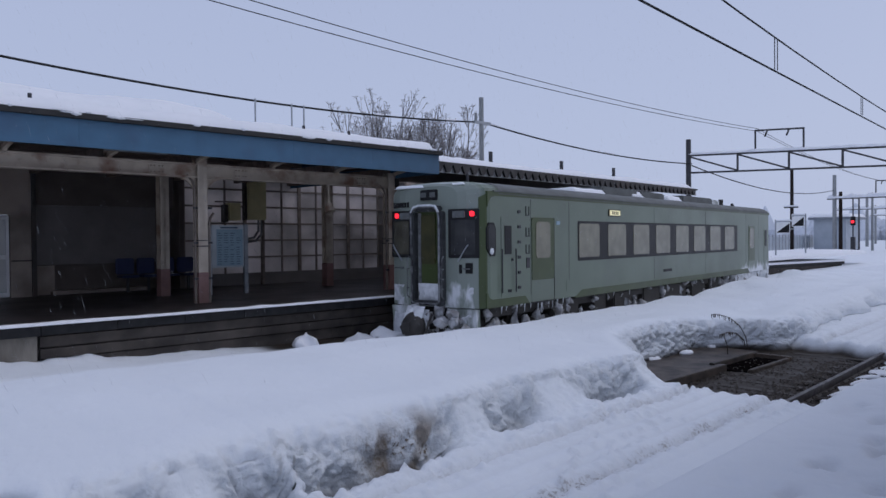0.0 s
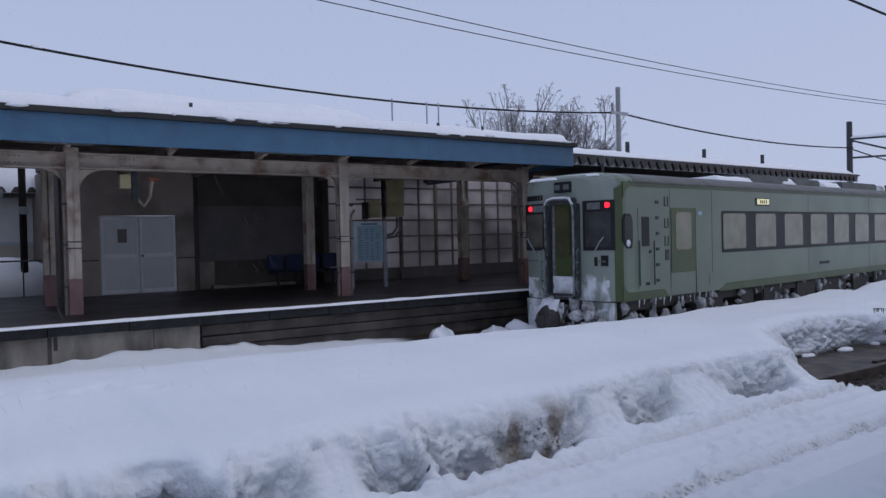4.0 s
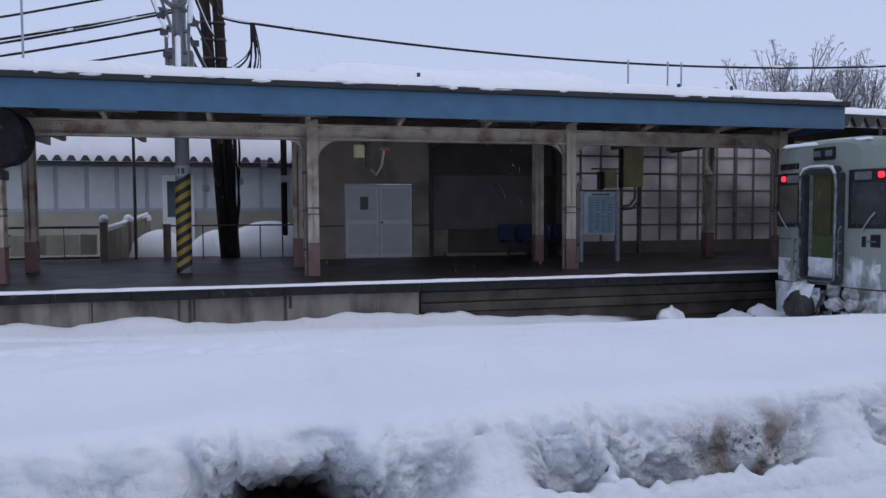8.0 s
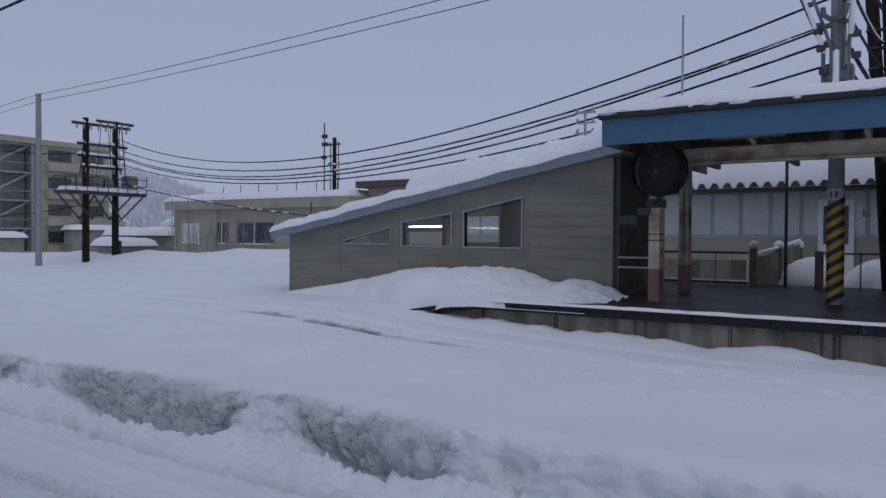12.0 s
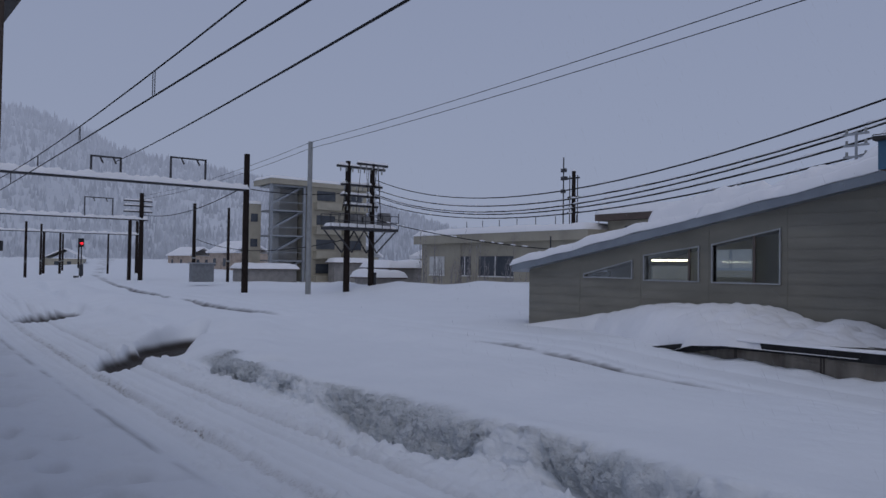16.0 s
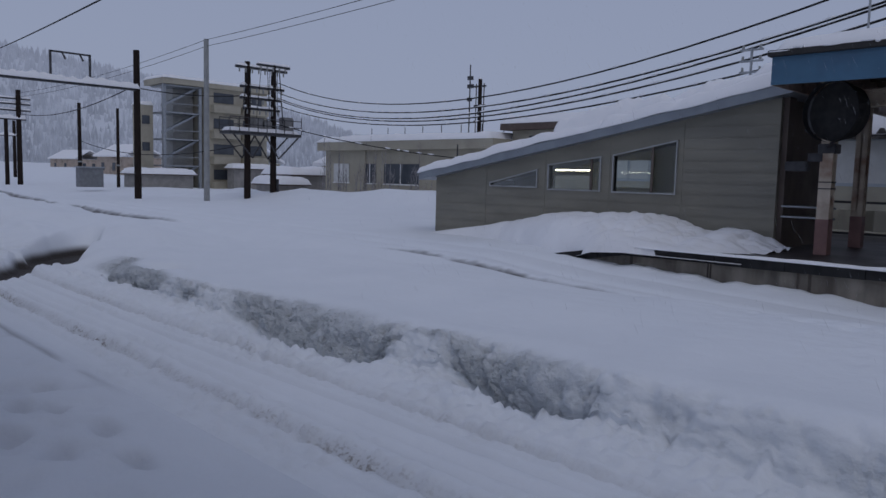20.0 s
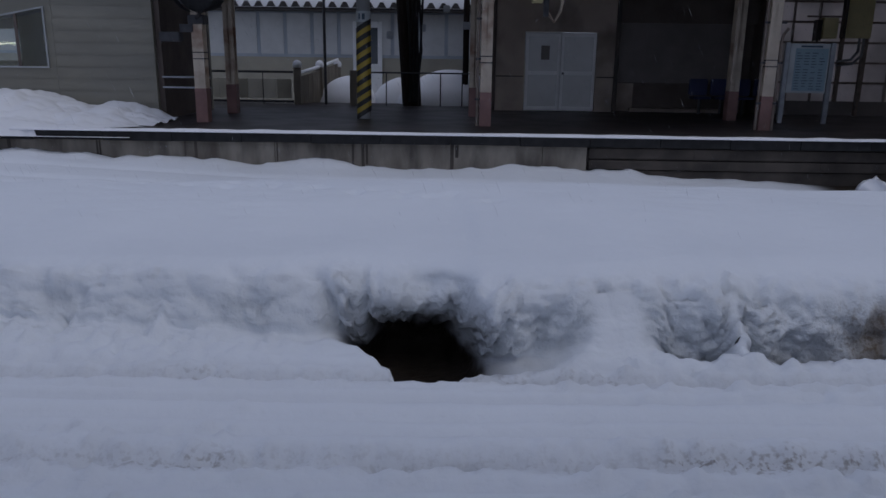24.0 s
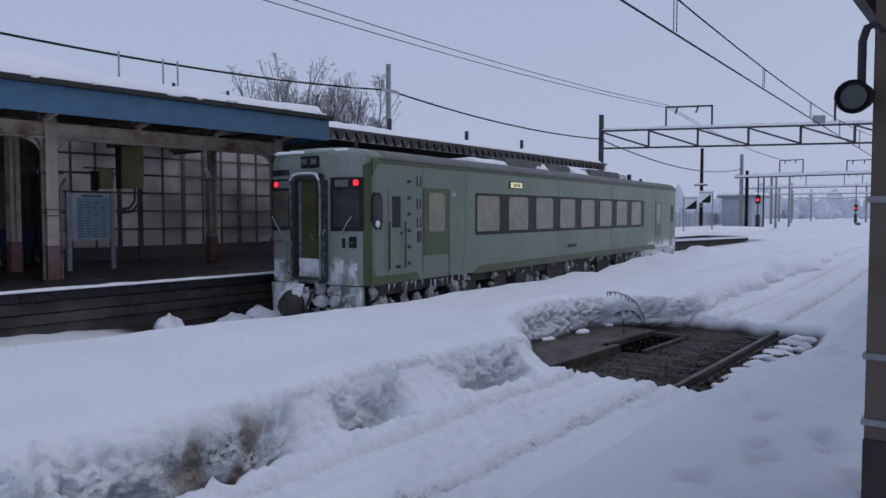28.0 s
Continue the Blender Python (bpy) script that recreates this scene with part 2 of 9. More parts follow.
frost_train(TGREEN)
DGREEN = mat("dark_green_train_paint", (0.06, 0.085, 0.026), (0.05, 0.07, 0.022), 1.5, 0.35, bump=0.02)
TBLACK = mat("black_window_surround", (0.014, 0.014, 0.015), (0.02, 0.02, 0.021), 3, 0.45, spec=0.25)
# a faint warm glow is put into the panes themselves
TWIN = mat("misted_train_window", (0.18, 0.175, 0.135), (0.13, 0.128, 0.10), 2.2, 0.18, bump=0.02, stain=(0.11, 0.105, 0.08), stain_scale=1.3, stain_amt=0.6, emit=(0.8, 0.76, 0.5), power=0.025)
TROOF = mat("train_roof_grey", (0.12, 0.13, 0.125), (0.09, 0.095, 0.09), 3, 0.6)
UNDER = mat("underframe_grime", (0.03, 0.027, 0.024), (0.05, 0.045, 0.04), 6, 0.7)
REDLIGHT = mat("red_tail_light", (0.5, 0.02, 0.02), None, 3, 0.3, emit=(1.0, 0.02, 0.04), power=2.0)
WARMBOX = mat("lit_destination_glass", (0.5, 0.48, 0.3), None, 3, 0.3, emit=(1.0, 0.92, 0.55), power=0.45)
TUBE = mat("fluorescent_tube", (0.9, 0.9, 0.8), None, 3, 0.4, emit=(1.0, 0.95, 0.68), power=11.0)
BEIGE = mat("beige_render", (0.42, 0.39, 0.31), (0.37, 0.34, 0.27), 1.0, 0.8, stain=(0.24, 0.22, 0.18), stain_amt=0.4)
PALEBLD = mat("pale_blue_cladding", (0.42, 0.46, 0.50), (0.36, 0.40, 0.44), 1.2, 0.6)
WINDARK = mat("dark_window_glass", (0.05, 0.06, 0.075), (0.08, 0.09, 0.105), 1.5, 0.12, bump=0)
BARK = mat("bark", (0.085, 0.07, 0.062), (0.055, 0.045, 0.04), 10, 0.85, bump=0.4)
TWIGSNOW = mat("frosted_twig", (0.13, 0.115, 0.11), (0.40, 0.39, 0.40), 9, 0.8)
BALLAST = mat("wet_ballast", (0.05, 0.038, 0.03), (0.022, 0.017, 0.014), 18, 0.6, bump=0.5, rnd=0.4)
SLEEPER = mat("old_sleeper", (0.06, 0.05, 0.042), (0.035, 0.03, 0.026), 6, 0.75, bump=0.4)
RAILTOP = mat("rail_steel", (0.10, 0.085, 0.075), (0.05, 0.04, 0.035), 8, 0.45, metal=0.6)
SIGNBLUE = mat("timetable_blue", (0.28, 0.40, 0.47), (0.24, 0.36, 0.43), 1.5, 0.4)
SIGNWHITE = mat("timetable_white", (0.55, 0.6, 0.62), None, 2, 0.4)
SIGNBAR = mat("timetable_ink", (0.08, 0.12, 0.16), None, 2, 0.5)
BLUESEAT = mat("dark_blue_plastic", (0.014, 0.022, 0.085), (0.02, 0.03, 0.10), 4, 0.5)
OLIVEBOX = mat("olive_cabinet_paint", (0.64, 0.56, 0.30), (0.53, 0.47, 0.25), 3, 0.5, stain=(0.1, 0.07, 0.04), stain_amt=0.5)
BROWNROOF = mat("brown_roof_metal", (0.12, 0.085, 0.07), None, 2, 0.6)
TIMBER = mat("weathered_timber", (0.24, 0.21, 0.17), (0.17, 0.15, 0.12), 5, 0.8, stretch=(1, 1, 0.3))
PIPEGREY = mat("grey_conduit", (0.22, 0.22, 0.22), None, 4, 0.5)

# ---- building helpers ----


def box(bm, x0, y0, z0, x1, y1, z1, bevel=0.0):
    r = bmesh.ops.create_cube(bm, size=1)
    m = Matrix.Translation(((x0 + x1) / 2, (y0 + y1) / 2, (z0 + z1) / 2)) @ Matrix.Diagonal((abs(x1 - x0), abs(y1 - y0), abs(z1 - z0), 1))
    bmesh.ops.transform(bm, matrix=m, verts=r["verts"])
    if bevel:
        es = list({e for v in r["verts"] for e in v.link_edges})
        bmesh.ops.bevel(bm, geom=es, offset=bevel, segments=2, affect="EDGES")
    return bm


def cyl(bm, p, q, r0, r1=None, n=10, caps=True):
    """A rod from p to q."""
    p, q = Vector(p), Vector(q)
    d = q - p
    m = Matrix.Translation((p + q) / 2) @ d.to_track_quat("Z", "Y").to_matrix().to_4x4()
    bmesh.ops.create_cone(bm, cap_ends=caps, segments=n, radius1=r0, radius2=r0 if r1 is None else r1, depth=d.length, matrix=m)
    return bm


def prism(bm, pts, axis, a, b):
    """A flat outline drawn along an axis: pts are (u, v); axis 'y' takes (x, z), 'x' takes (y, z), 'z' takes (x, y)."""
    def at(u, v, w):
        return {"y": (u, w, v), "x": (w, u, v), "z": (u, v, w)}[axis]
    f0 = [bm.verts.new(at(u, v, a)) for u, v in pts]
    f1 = [bm.verts.new(at(u, v, b)) for u, v in pts]
    k = len(pts)
    bm.faces.new(f0)
    bm.faces.new(f1[::-1])
    for i in range(k):
        bm.faces.new((f0[i], f0[(i + 1) % k], f1[(i + 1) % k], f1[i]))
    bmesh.ops.recalc_face_normals(bm, faces=bm.faces[:])
    return bm


def sweep(bm, pts, r, n=6):
    """A round cable or pipe along points."""
    pts = [Vector(p) for p in pts]
    rings = []
    for i, p in enumerate(pts):
        d = (pts[min(i + 1, len(pts) - 1)] - pts[max(i - 1, 0)]).normalized()
        side = d.cross(Vector((0, 0, 1)))
        side = side.normalized() if side.length > 1e-4 else Vector((1, 0, 0))
        up = side.cross(d)
        rr = r[i] if isinstance(r, (list, tuple)) else r
        rings.append([bm.verts.new(p + rr * (math.cos(a) * side + math.sin(a) * up)) for a in (2 * math.pi * k / n for k in range(n))])
    for a, b in zip(rings, rings[1:]):
        for k in range(n):
            bm.faces.new((a[k], a[(k + 1) % n], b[(k + 1) % n], b[k]))
    bm.faces.new(rings[0][::-1])
    bm.faces.new(rings[-1])
    return bm


def sag(p, q, drop, n=14):
    p, q = Vector(p), Vector(q)
    return [p.lerp(q, i / n) - Vector((0, 0, drop * 4 * (i / n) * (1 - i / n))) for i in range(n + 1)]


def to_mesh(name, bm, material):
    me = bpy.data.meshes.new(name)
    bmesh.ops.recalc_face_normals(bm, faces=bm.faces[:])
    bm.to_mesh(me)
    bm.free()
    me.materials.append(material)
    return me


def smooth(ob):
    ob.data.polygons.foreach_set("use_smooth", [True] * len(ob.data.polygons))
    return ob


def part(name, bm, material, parent=None, label=""):
    ob = new(name, to_mesh(name, bm, material))
    if parent is not None:
        ob.parent = parent
        if parent.type == "EMPTY" or parent.parent is not None or True:
            ob.matrix_parent_inverse = Matrix.Identity(4)
    if label:
        ob["label"] = label
    return ob


def thing(name, label, category, m=None, group="", kind=""):
    ob = new(name)
    ob.empty_display_size = 0.2
    if m is not None:
        ob.matrix_world = m
    return tagged(ob, label, category, group, kind)


def solid(name, bm, material, label, category, group="", kind=""):
    return tagged(part(name, bm, material), label, category, group, kind)


def B(*a, bevel=0.0):
    return box(bmesh.new(), *a, bevel=bevel)


# ---- smooth value noise on arrays ----
RNG = np.random.RandomState(7)
TABLE = RNG.rand(256, 256)


def vnoise(x, y):
    xi, yi = np.floor(x).astype(int), np.floor(y).astype(int)
    fx, fy = x - xi, y - yi
    fx, fy = fx * fx * (3 - 2 * fx), fy * fy * (3 - 2 * fy)
    g = lambda a, b: TABLE[a % 256, b % 256]
    return (g(xi, yi) * (1 - fx) + g(xi + 1, yi) * fx) * (1 - fy) + (g(xi, yi + 1) * (1 - fx) + g(xi + 1, yi + 1) * fx) * fy


def fbm(x, y, s, octaves=4):
    v, a, tot = 0.0, 1.0, 0.0
    for k in range(octaves):
        v = v + a * vnoise(x * s * 2 ** k + 17.3 * k, y * s * 2 ** k + 5.1 * k)
        tot += a
        a *= 0.5
    return v / tot - 0.5


def step(a, b, v):
    t = np.clip((v - a) / (b - a), 0, 1)
    return t * t * (3 - 2 * t)


def snow_cap(name, x0, x1, y0, y1, zf, thick, label, category="snow", seed=0.0, nx=60, ny=16, lump=0.05, material=None, parent=None, edge=None):
    """A lumpy layer of lying snow with round edges, over a surface zf(x, y)."""
    us, vs = np.linspace(0, 1, nx), np.linspace(0, 1, ny)
    U, V = np.meshgrid(us, vs, indexing="ij")
    X, Y = x0 + (x1 - x0) * U, y0 + (y1 - y0) * V
    lx, ly = abs(x1 - x0), abs(y1 - y0)
    d = np.minimum(np.minimum(U, 1 - U) * lx, np.minimum(V, 1 - V) * ly)
    e = np.clip(d / (edge or thick * 0.9), 0, 1)
    prof = np.sqrt(np.clip(1 - (1 - e) ** 2, 0, 1))
    Z0 = np.vectorize(zf)(X, Y)
    top = Z0 + thick * prof * (1 + 0.6 * fbm(X + seed, Y, 0.7)) + lump * prof * fbm(X, Y + seed, 2.5)
    bulge = 0.04 * fbm(X + seed, Y, 1.7)
    vt = np.stack([X, Y + bulge * 0, top + 0.004], -1).reshape(-1, 3)
    vb = np.stack([X, Y, Z0 - 0.01], -1).reshape(-1, 3)
    n = nx * ny
    idx = np.arange(n).reshape(nx, ny)
    f = []
    for a in range(nx - 1):
        for b in range(ny - 1):
            q = (idx[a, b], idx[a + 1, b], idx[a + 1, b + 1], idx[a, b + 1])
            f.append(q)
            f.append(tuple(k + n for k in q[::-1]))
    rim = [*idx[:, 0], *idx[-1, 1:], *idx[-2::-1, -1], *idx[0, -2:0:-1]]
    for a, b in zip(rim, rim[1:] + rim[:1]):
        f.append((b, a, a + n, b + n))
    me = bpy.data.meshes.new(name)
    me.from_pydata(np.vstack([vt, vb]).tolist(), [], [tuple(int(k) for k in q) for q in f])
    me.materials.append(material or ROOFSNOW)
    ob = smooth(new(name, me))
    if parent is not None:
        ob.parent = parent
        if label:
            ob["label"] = label
        return ob
    return tagged(ob, label, category)

# ---- the lie of the tracks ----


def near_rail(x):
    """The camera-side rail of the near track."""
    u = np.asarray(x, float) + 4.0
    k = np.clip(u, -36, 32)
    c = np.where(u > 0, 0.0015, 0.0012)
    return 3.12 + c * k * k + 2 * c * k * (u - k)


FAR_X = [-400, -140, -84, -55, -38, -24, -15, -5, 8, 10.6, 21, 31.6, 39, 57, 90, 130, 400]
FAR_Y = [80, 32, 20.4, 16.3, 14.3, 12.7, 11.9, 10.95, 10.75, 10.82, 12.1, 13.45, 13.9, 14.7, 16.5, 19.0, 40]


def far_track(x):
    return np.interp(x, FAR_X, FAR_Y)


# the melted trench along the bank: x, front edge, wall, floor
TRENCH = [
    (-60, 1.9, 2, 0.3), (-22, 1.75, 1.9, 0.3), (-14, 1.7, 1.95, 0.3), (-13.2, 1.75, 2.2, 0.2), (-12.8, 1.8, 2.5, 0.12), (-11.6, 1.8, 2.5, 0.12), (-11.1, 1.85, 2.1, 0.28), (-10, 1.8, 2.0, 0.3),
    (-8.6, 1.75, 2.0, 0.3), (-7.6, 1.55, 2.35, 0.18), (-7.1, 1.42, 2.55, 0.06), (-5.9, 1.46, 2.55, 0.05), (-5.4, 1.6, 2.4, 0.08), (-5.1, 1.85, 2.15, 0.28), (-4.2, 1.85, 2.15, 0.28),
    (-3.75, 1.82, 2.3, 0.18), (-3.5, 1.7, 2.45, 0.08), (-3.0, 1.62, 2.4, 0.07), (-2.75, 1.72, 2.2, 0.2), (-2.4, 1.74, 1.95, 0.28), (-0.6, 1.7, 1.95, 0.27), (0.35, 1.7, 2.05, 0.2),
    (0.52, 1.58, 2.2, -0.06), (0.92, 1.0, 2.3, -0.12), (1.22, 1.08, 2.3, -0.1), (1.36, 1.12, 2.1, -0.05), (1.5, 1.15, 1.68, 0.14), (1.7, 1.16, 1.56, 0.2), (1.92, 1.2, 1.6, 0.2), (2.07, 1.34, 1.75, 0.24), (2.75, 1.46, 1.8, 0.26),
    (2.92, 1.38, 2.0, 0.06), (3.2, 1.3, 2.05, 0.03), (3.34, 1.32, 1.9, 0.2), (3.5, 1.3, 2.05, 0.03), (4.5, 1.3, 2.15, 0), (5.0, 1.36, 2.05, 0.06), (5.3, 1.46, 1.9, 0.2),
    (5.95, 1.52, 2.05, 0.22), (6.3, 1.45, 2.3, 0.1), (6.75, 1.44, 2.3, 0.12), (7.1, 1.5, 2.1, 0.24), (7.9, 1.46, 2.05, 0.24), (8.3, 1.46, 2.3, 0.1), (8.9, 1.42, 2.3, 0.1),
    (9.25, 1.38, 1.95, 0.22), (9.7, 1.45, 1.85, 0.2), (10.1, 1.5, 2.4, 0), (11, 1.55, 3.2, 0), (12.2, 1.6, 3.6, 0), (14.7, 1.6, 3.55, 0),
    (15.3, 1.6, 2.7, 0), (15.9, 1.5, 1.9, 0.05), (16.3, 1.4, 1.6, 0.28), (18, 1.7, 1.85, 0.3), (30, 1.9, 2, 0.3), (60, 1.9, 2, 0.3)]
TX, TF, TW_, TZ = (np.array(v) for v in zip(*TRENCH))
CREST_X = [-60, -30, -15, -7, 0, 3, 6, 10, 13, 17, 24, 32, 45, 70]
CREST_Z = [0.5, 0.55, 0.60, 0.74, 0.88, 0.92, 0.84, 0.79, 0.84, 0.76, 0.92, 0.9, 0.7, 0.55]
WALL_X = [-60, -15, -9, -6.7, -1.8, 3.2, 7.9, 12, 30, 60]
WALL_Z = [0.6, 0.8, 0.84, 0.69, 0.51, 0.46, 0.30, 0.22, 0.3, 0.5]
# tongues of slid snow that close the trench: x, half width, height
HEAPS = [(2.42, 0.29, 1.05), (3.33, 0.07, 0.7), (5.68, 0.34, 0.85), (7.4, 0.46, 1.1), (9.5, 0.26, 1.0), (-1.2, 0.8, 0.8), (-4.65, 0.5, 1.0), (-2.05, 0.3, 0.8), (-8.9, 0.8, 0.9), (-10.4, 0.5, 0.8), (0.05, 0.25, 0.5)]
# rounded swells of drifted snow down the line: x, y, long, wide, height
SWELLS = [(-18.2, 7.6, 2.2, 0.9, 0.30), (-22.5, 6.3, 1.9, 0.9, 0.34), (-26.5, 7.4, 2.4, 1.0, 0.42), (-24.0, 9.0, 2.8, 1.2, 0.28), (-15.2, 4.35, 0.55, 0.35, 0.22), (-33.5, 8.8, 3.4, 1.5, 0.45), (-41.0, 8.0, 4.5, 1.5, 0.5), (-37.0, 5.8, 3.0, 0.9, 0.4), (-14.0, 6.3, 1.4, 0.8, 0.14), (-52.0, 9.5, 6.0, 1.8, 0.55)]
PRINTS = [(4.1 + 0.42 * k + 0.1 * math.sin(3 * k), 1.25 + 0.14 * (-1) ** k + 0.12 * math.sin(1.7 * k)) for k in range(9)] + [(4.6 + 0.55 * k, 0.75 + 0.12 * (-1) ** k + 0.1 * math.sin(2.1 * k)) for k in range(6)] + [(-3.4 - 0.5 * k, 1.05 + 0.13 * (-1) ** k + 0.15 * math.sin(1.3 * k)) for k in range(8)] + [(-3.0 - 0.6 * k, 1.45 + 0.1 * math.sin(2.9 * k)) for k in range(4)]


# the dark rut that a wheel has cut along the far track
RUT_X = [-400, -106, -63, -38.8, -27.4, -20.7, -13, -10.2, -8.6, -5.5, -3.2, 0]
RUT_Y = [95, 23.85, 15.74, 12.29, 11.19, 10.8, 10.35, 10.12, 9.85, 9.76, 9.8, 9.85]


def rut_mark(x, y):
    w = 0.085 + 0.0022 * np.abs(x)
    d = y - np.interp(x, RUT_X, RUT_Y) - 0.04 * fbm(x, y * 0, 1.5, 3)
    strong = step(-12.5, -9.5, x) * step(-4.0, -6.0, x) * (0.9 + 1.4 * fbm(x, y * 0, 0.9, 3)) + step(-19, -26, x) * 0.75 + 0.18
    return np.exp(-(d / w) ** 2) * np.clip(strong, 0, 1) * step(-1.5, -4, x)


def cells(x, y, s, seed=0):
    """Distance to the nearest of many scattered points: rounded lumps."""
    x, y = x * s, y * s
    xi, yi = np.floor(x).astype(int), np.floor(y).astype(int)
    best = np.full(np.shape(x), 9.0)
    for a in (-1, 0, 1):
        for b in (-1, 0, 1):
            jx = TABLE[(xi + a + seed) % 256, (yi + b) % 256]
            jy = TABLE[(xi + a + seed + 91) % 256, (yi + b + 37) % 256]
            best = np.minimum(best, np.hypot(xi + a + jx - x, yi + b + jy - y))
    return 1.05 * best * best


def old_pits(x, y, z):
    """Two melted pools further down the line."""
    for px, py, a, b, turn, floor, soft in ((-17.9, 5.75, 4.6, 0.95, -31, -0.05, 0.32), (-31.0, 5.6, 3.6, 1.1, -25, -0.05, 0.4), (-12.2, 6.0, 0.9, 0.5, 5, 0.3, 0.8), (17.2, 5.7, 0.9, 0.35, 20, 0.38, 0.8), (25.8, 6.3, 1.5, 0.5, 12, 0.33, 0.6), (31.0, 6.2, 1.6, 0.5, 10, 0.35, 0.7), (21.5, 7.6, 1.2, 0.5, 10, 0.62, 0.9), (38.0, 7.2, 2.0, 0.7, 10, 0.35, 0.7)):
        c, s = math.cos(radians(turn)), math.sin(radians(turn))
        u, v = (x - px) * c + (y - py) * s, -(x - px) * s + (y - py) * c
        g = np.sqrt((u / a) ** 2 + (v / b) ** 2) + 0.8 * fbm(x + px, y, 0.6, 2) * min(1.0, 0.9 / a + 0.3)
        k = step(1.0, 1.0 - soft, g)
        z = z * (1 - k) + np.minimum(z, floor + 0.06 * fbm(x, y, 1.0, 2)) * k
    return z


def swells(x, y):
    z = 0.0
    for px, py, a, b, h in SWELLS:
        z = z + h * np.exp(-(((x - px) / a) ** 2 + ((y - py) / b) ** 2) ** 1.3)
    return z


# wheel ruts pressed into the snow of the near track: offset from the rail, depth, width
RUTS = ((0.28, 0.028, 0.05), (0.46, 0.016, 0.035), (0.74, 0.036, 0.06), (0.90, 0.018, 0.03), (1.22, 0.03, 0.05), (-0.26, 0.024, 0.06))


def near_snow(x, y, front):
    """Own platform, its slope, and the packed snow on the near track."""
    r1 = near_rail(x)
    edge = 1.9 + (r1 - 3.14) + 0.03 * fbm(x, y * 0, 0.5)
    low = 0.45 * step(9.2, 11.0, x) * step(17.5, 15.5, x)
    z = 0.75 - 0.45 * step(edge - low, edge + 0.62 - low, y)
    z = z + step(edge + 0.1, edge - 0.3, y) * (0.06 * fbm(x, y, 0.8) + 0.05 * fbm(x, y, 3.0, 4) + 0.03 * np.clip(fbm(x, y, 2.2, 3) - 0.08, 0, 1) - 0.26 * np.clip(fbm(x + 3, y, 1.6, 4) - 0.08, 0, 1) - 0.22 * np.clip(0.14 - cells(x + 0.2 * fbm(x, y, 3, 2), y, 2.6, 21), 0, 1) * step(-0.05, 0.1, fbm(x, y, 0.5, 2)))
    trod = (np.abs(x) < 9.5) & (y < 2.6)
    tx, ty = x[trod], y[trod]
    tx, ty = tx + 0.12 * fbm(tx, ty, 6, 2), ty + 0.12 * fbm(tx, ty + 9, 6, 2)
    press = np.zeros_like(tx)
    for px, py in PRINTS:
        d = np.hypot((tx - px) / 0.15, (ty - py) / 0.075)
        press += 0.014 * np.exp(-((d - 1.6) / 0.6) ** 2) - 0.05 * np.exp(-d ** 3)
    z[trod] += press
    z = z - 0.05 * np.exp(-((y - edge - 0.02) / 0.035) ** 2) * (0.7 + fbm(x, y * 0, 2, 3)) * step(-3.8, -6, x)
    on = step(edge + 0.5, edge + 0.8, y)
    for off, dep, wid in ((0.0, 0.075, 0.06), (1.067, 0.07, 0.06)):
        d = y - (r1 + off)
        rough = 1 + 0.9 * fbm(x, y * 0 + 31 * off, 0.8, 3)
        z = z - on * dep * rough * np.exp(-(d / wid) ** 2)
        z = z + on * 0.02 * np.exp(-((d - 0.14) / 0.06) ** 2) + on * (0.12 if off == 0 else 0.07) * fbm(x, y, 12.0, 3) * np.exp(-(d / 0.22) ** 2)
    for off, dep, wid in RUTS:
        z = z - on * dep * (1 + 1.8 * fbm(x, y * 0 + 5 * off, 0.35, 3)) * np.exp(-((y - r1 - off - 0.07 * fbm(x, y * 0 + 9 * off, 0.25, 2)) / wid) ** 2)
    z = z + on * (0.008 * np.sin((y - r1) * 11 + 2 * fbm(x, y, 0.4)) * step(1.6, 1.2, y - r1) + 0.006 * np.sin((y - r1) * 34 + 3 * fbm(x, y, 0.5)) + 0.035 * fbm(x * 0.3, y * 3, 1.2, 4) + 0.014 * fbm(x, y, 4.0, 4) + 0.012 * fbm(x, y, 11.0, 3))
    z = z + on * 0.5 * np.clip(0.10 - cells(x + 0.05 * fbm(x, y, 8, 2), y, 5.2, 33), 0, 1) * step(0.02, 0.14, fbm(x, y * 2.0, 0.8, 3)) * step(24, 16, np.abs(x))
    # crumbled lumps and slid heaps beside the trench
    by = step(0.95, 0.1, front - y) * (1 - 0.9 * step(0.1, 0.5, x) * step(2.1, 1.7, x))
    z = z + by * (1 + 0.9 * step(0.3, -0.8, x)) * (0.05 * (0.3 - cells(x + 0.1 * fbm(x, y, 3, 2), y, 5.5, 9)) + 0.05 * (0.3 - cells(x + 0.06 * fbm(x, y, 7, 2), y, 11.0, 77)))
    z = z + by * (0.09 * np.clip(fbm(x, y, 1.5, 4) + 0.06, 0, 1) + 0.22 * np.clip(fbm(x + 4, y, 6, 3) - 0.06, 0, 1))
    z = z + step(0.85, 0.02, front - y) ** 1.3 * (0.01 + 0.06 * fbm(x, y * 0, 1.0, 2)) * (1 - step(0.1, 0.5, x) * step(2.1, 1.7, x)) * step(13, 11, np.abs(x))
    z = z + swells(x, y) * step(0.5, 0.9, y - r1)
    # the pit in which the rails lie bare
    k = step(9.72, 9.92, x + 0.5 * fbm(x * 0.2, y, 1.8, 3)) * step(16.0, 15.75, x + 0.6 * fbm(x * 0.2, y, 1.5, 3)) * step(edge + 0.2, edge + 0.6, y + 0.25 * fbm(x, y * 0, 1.2, 3))
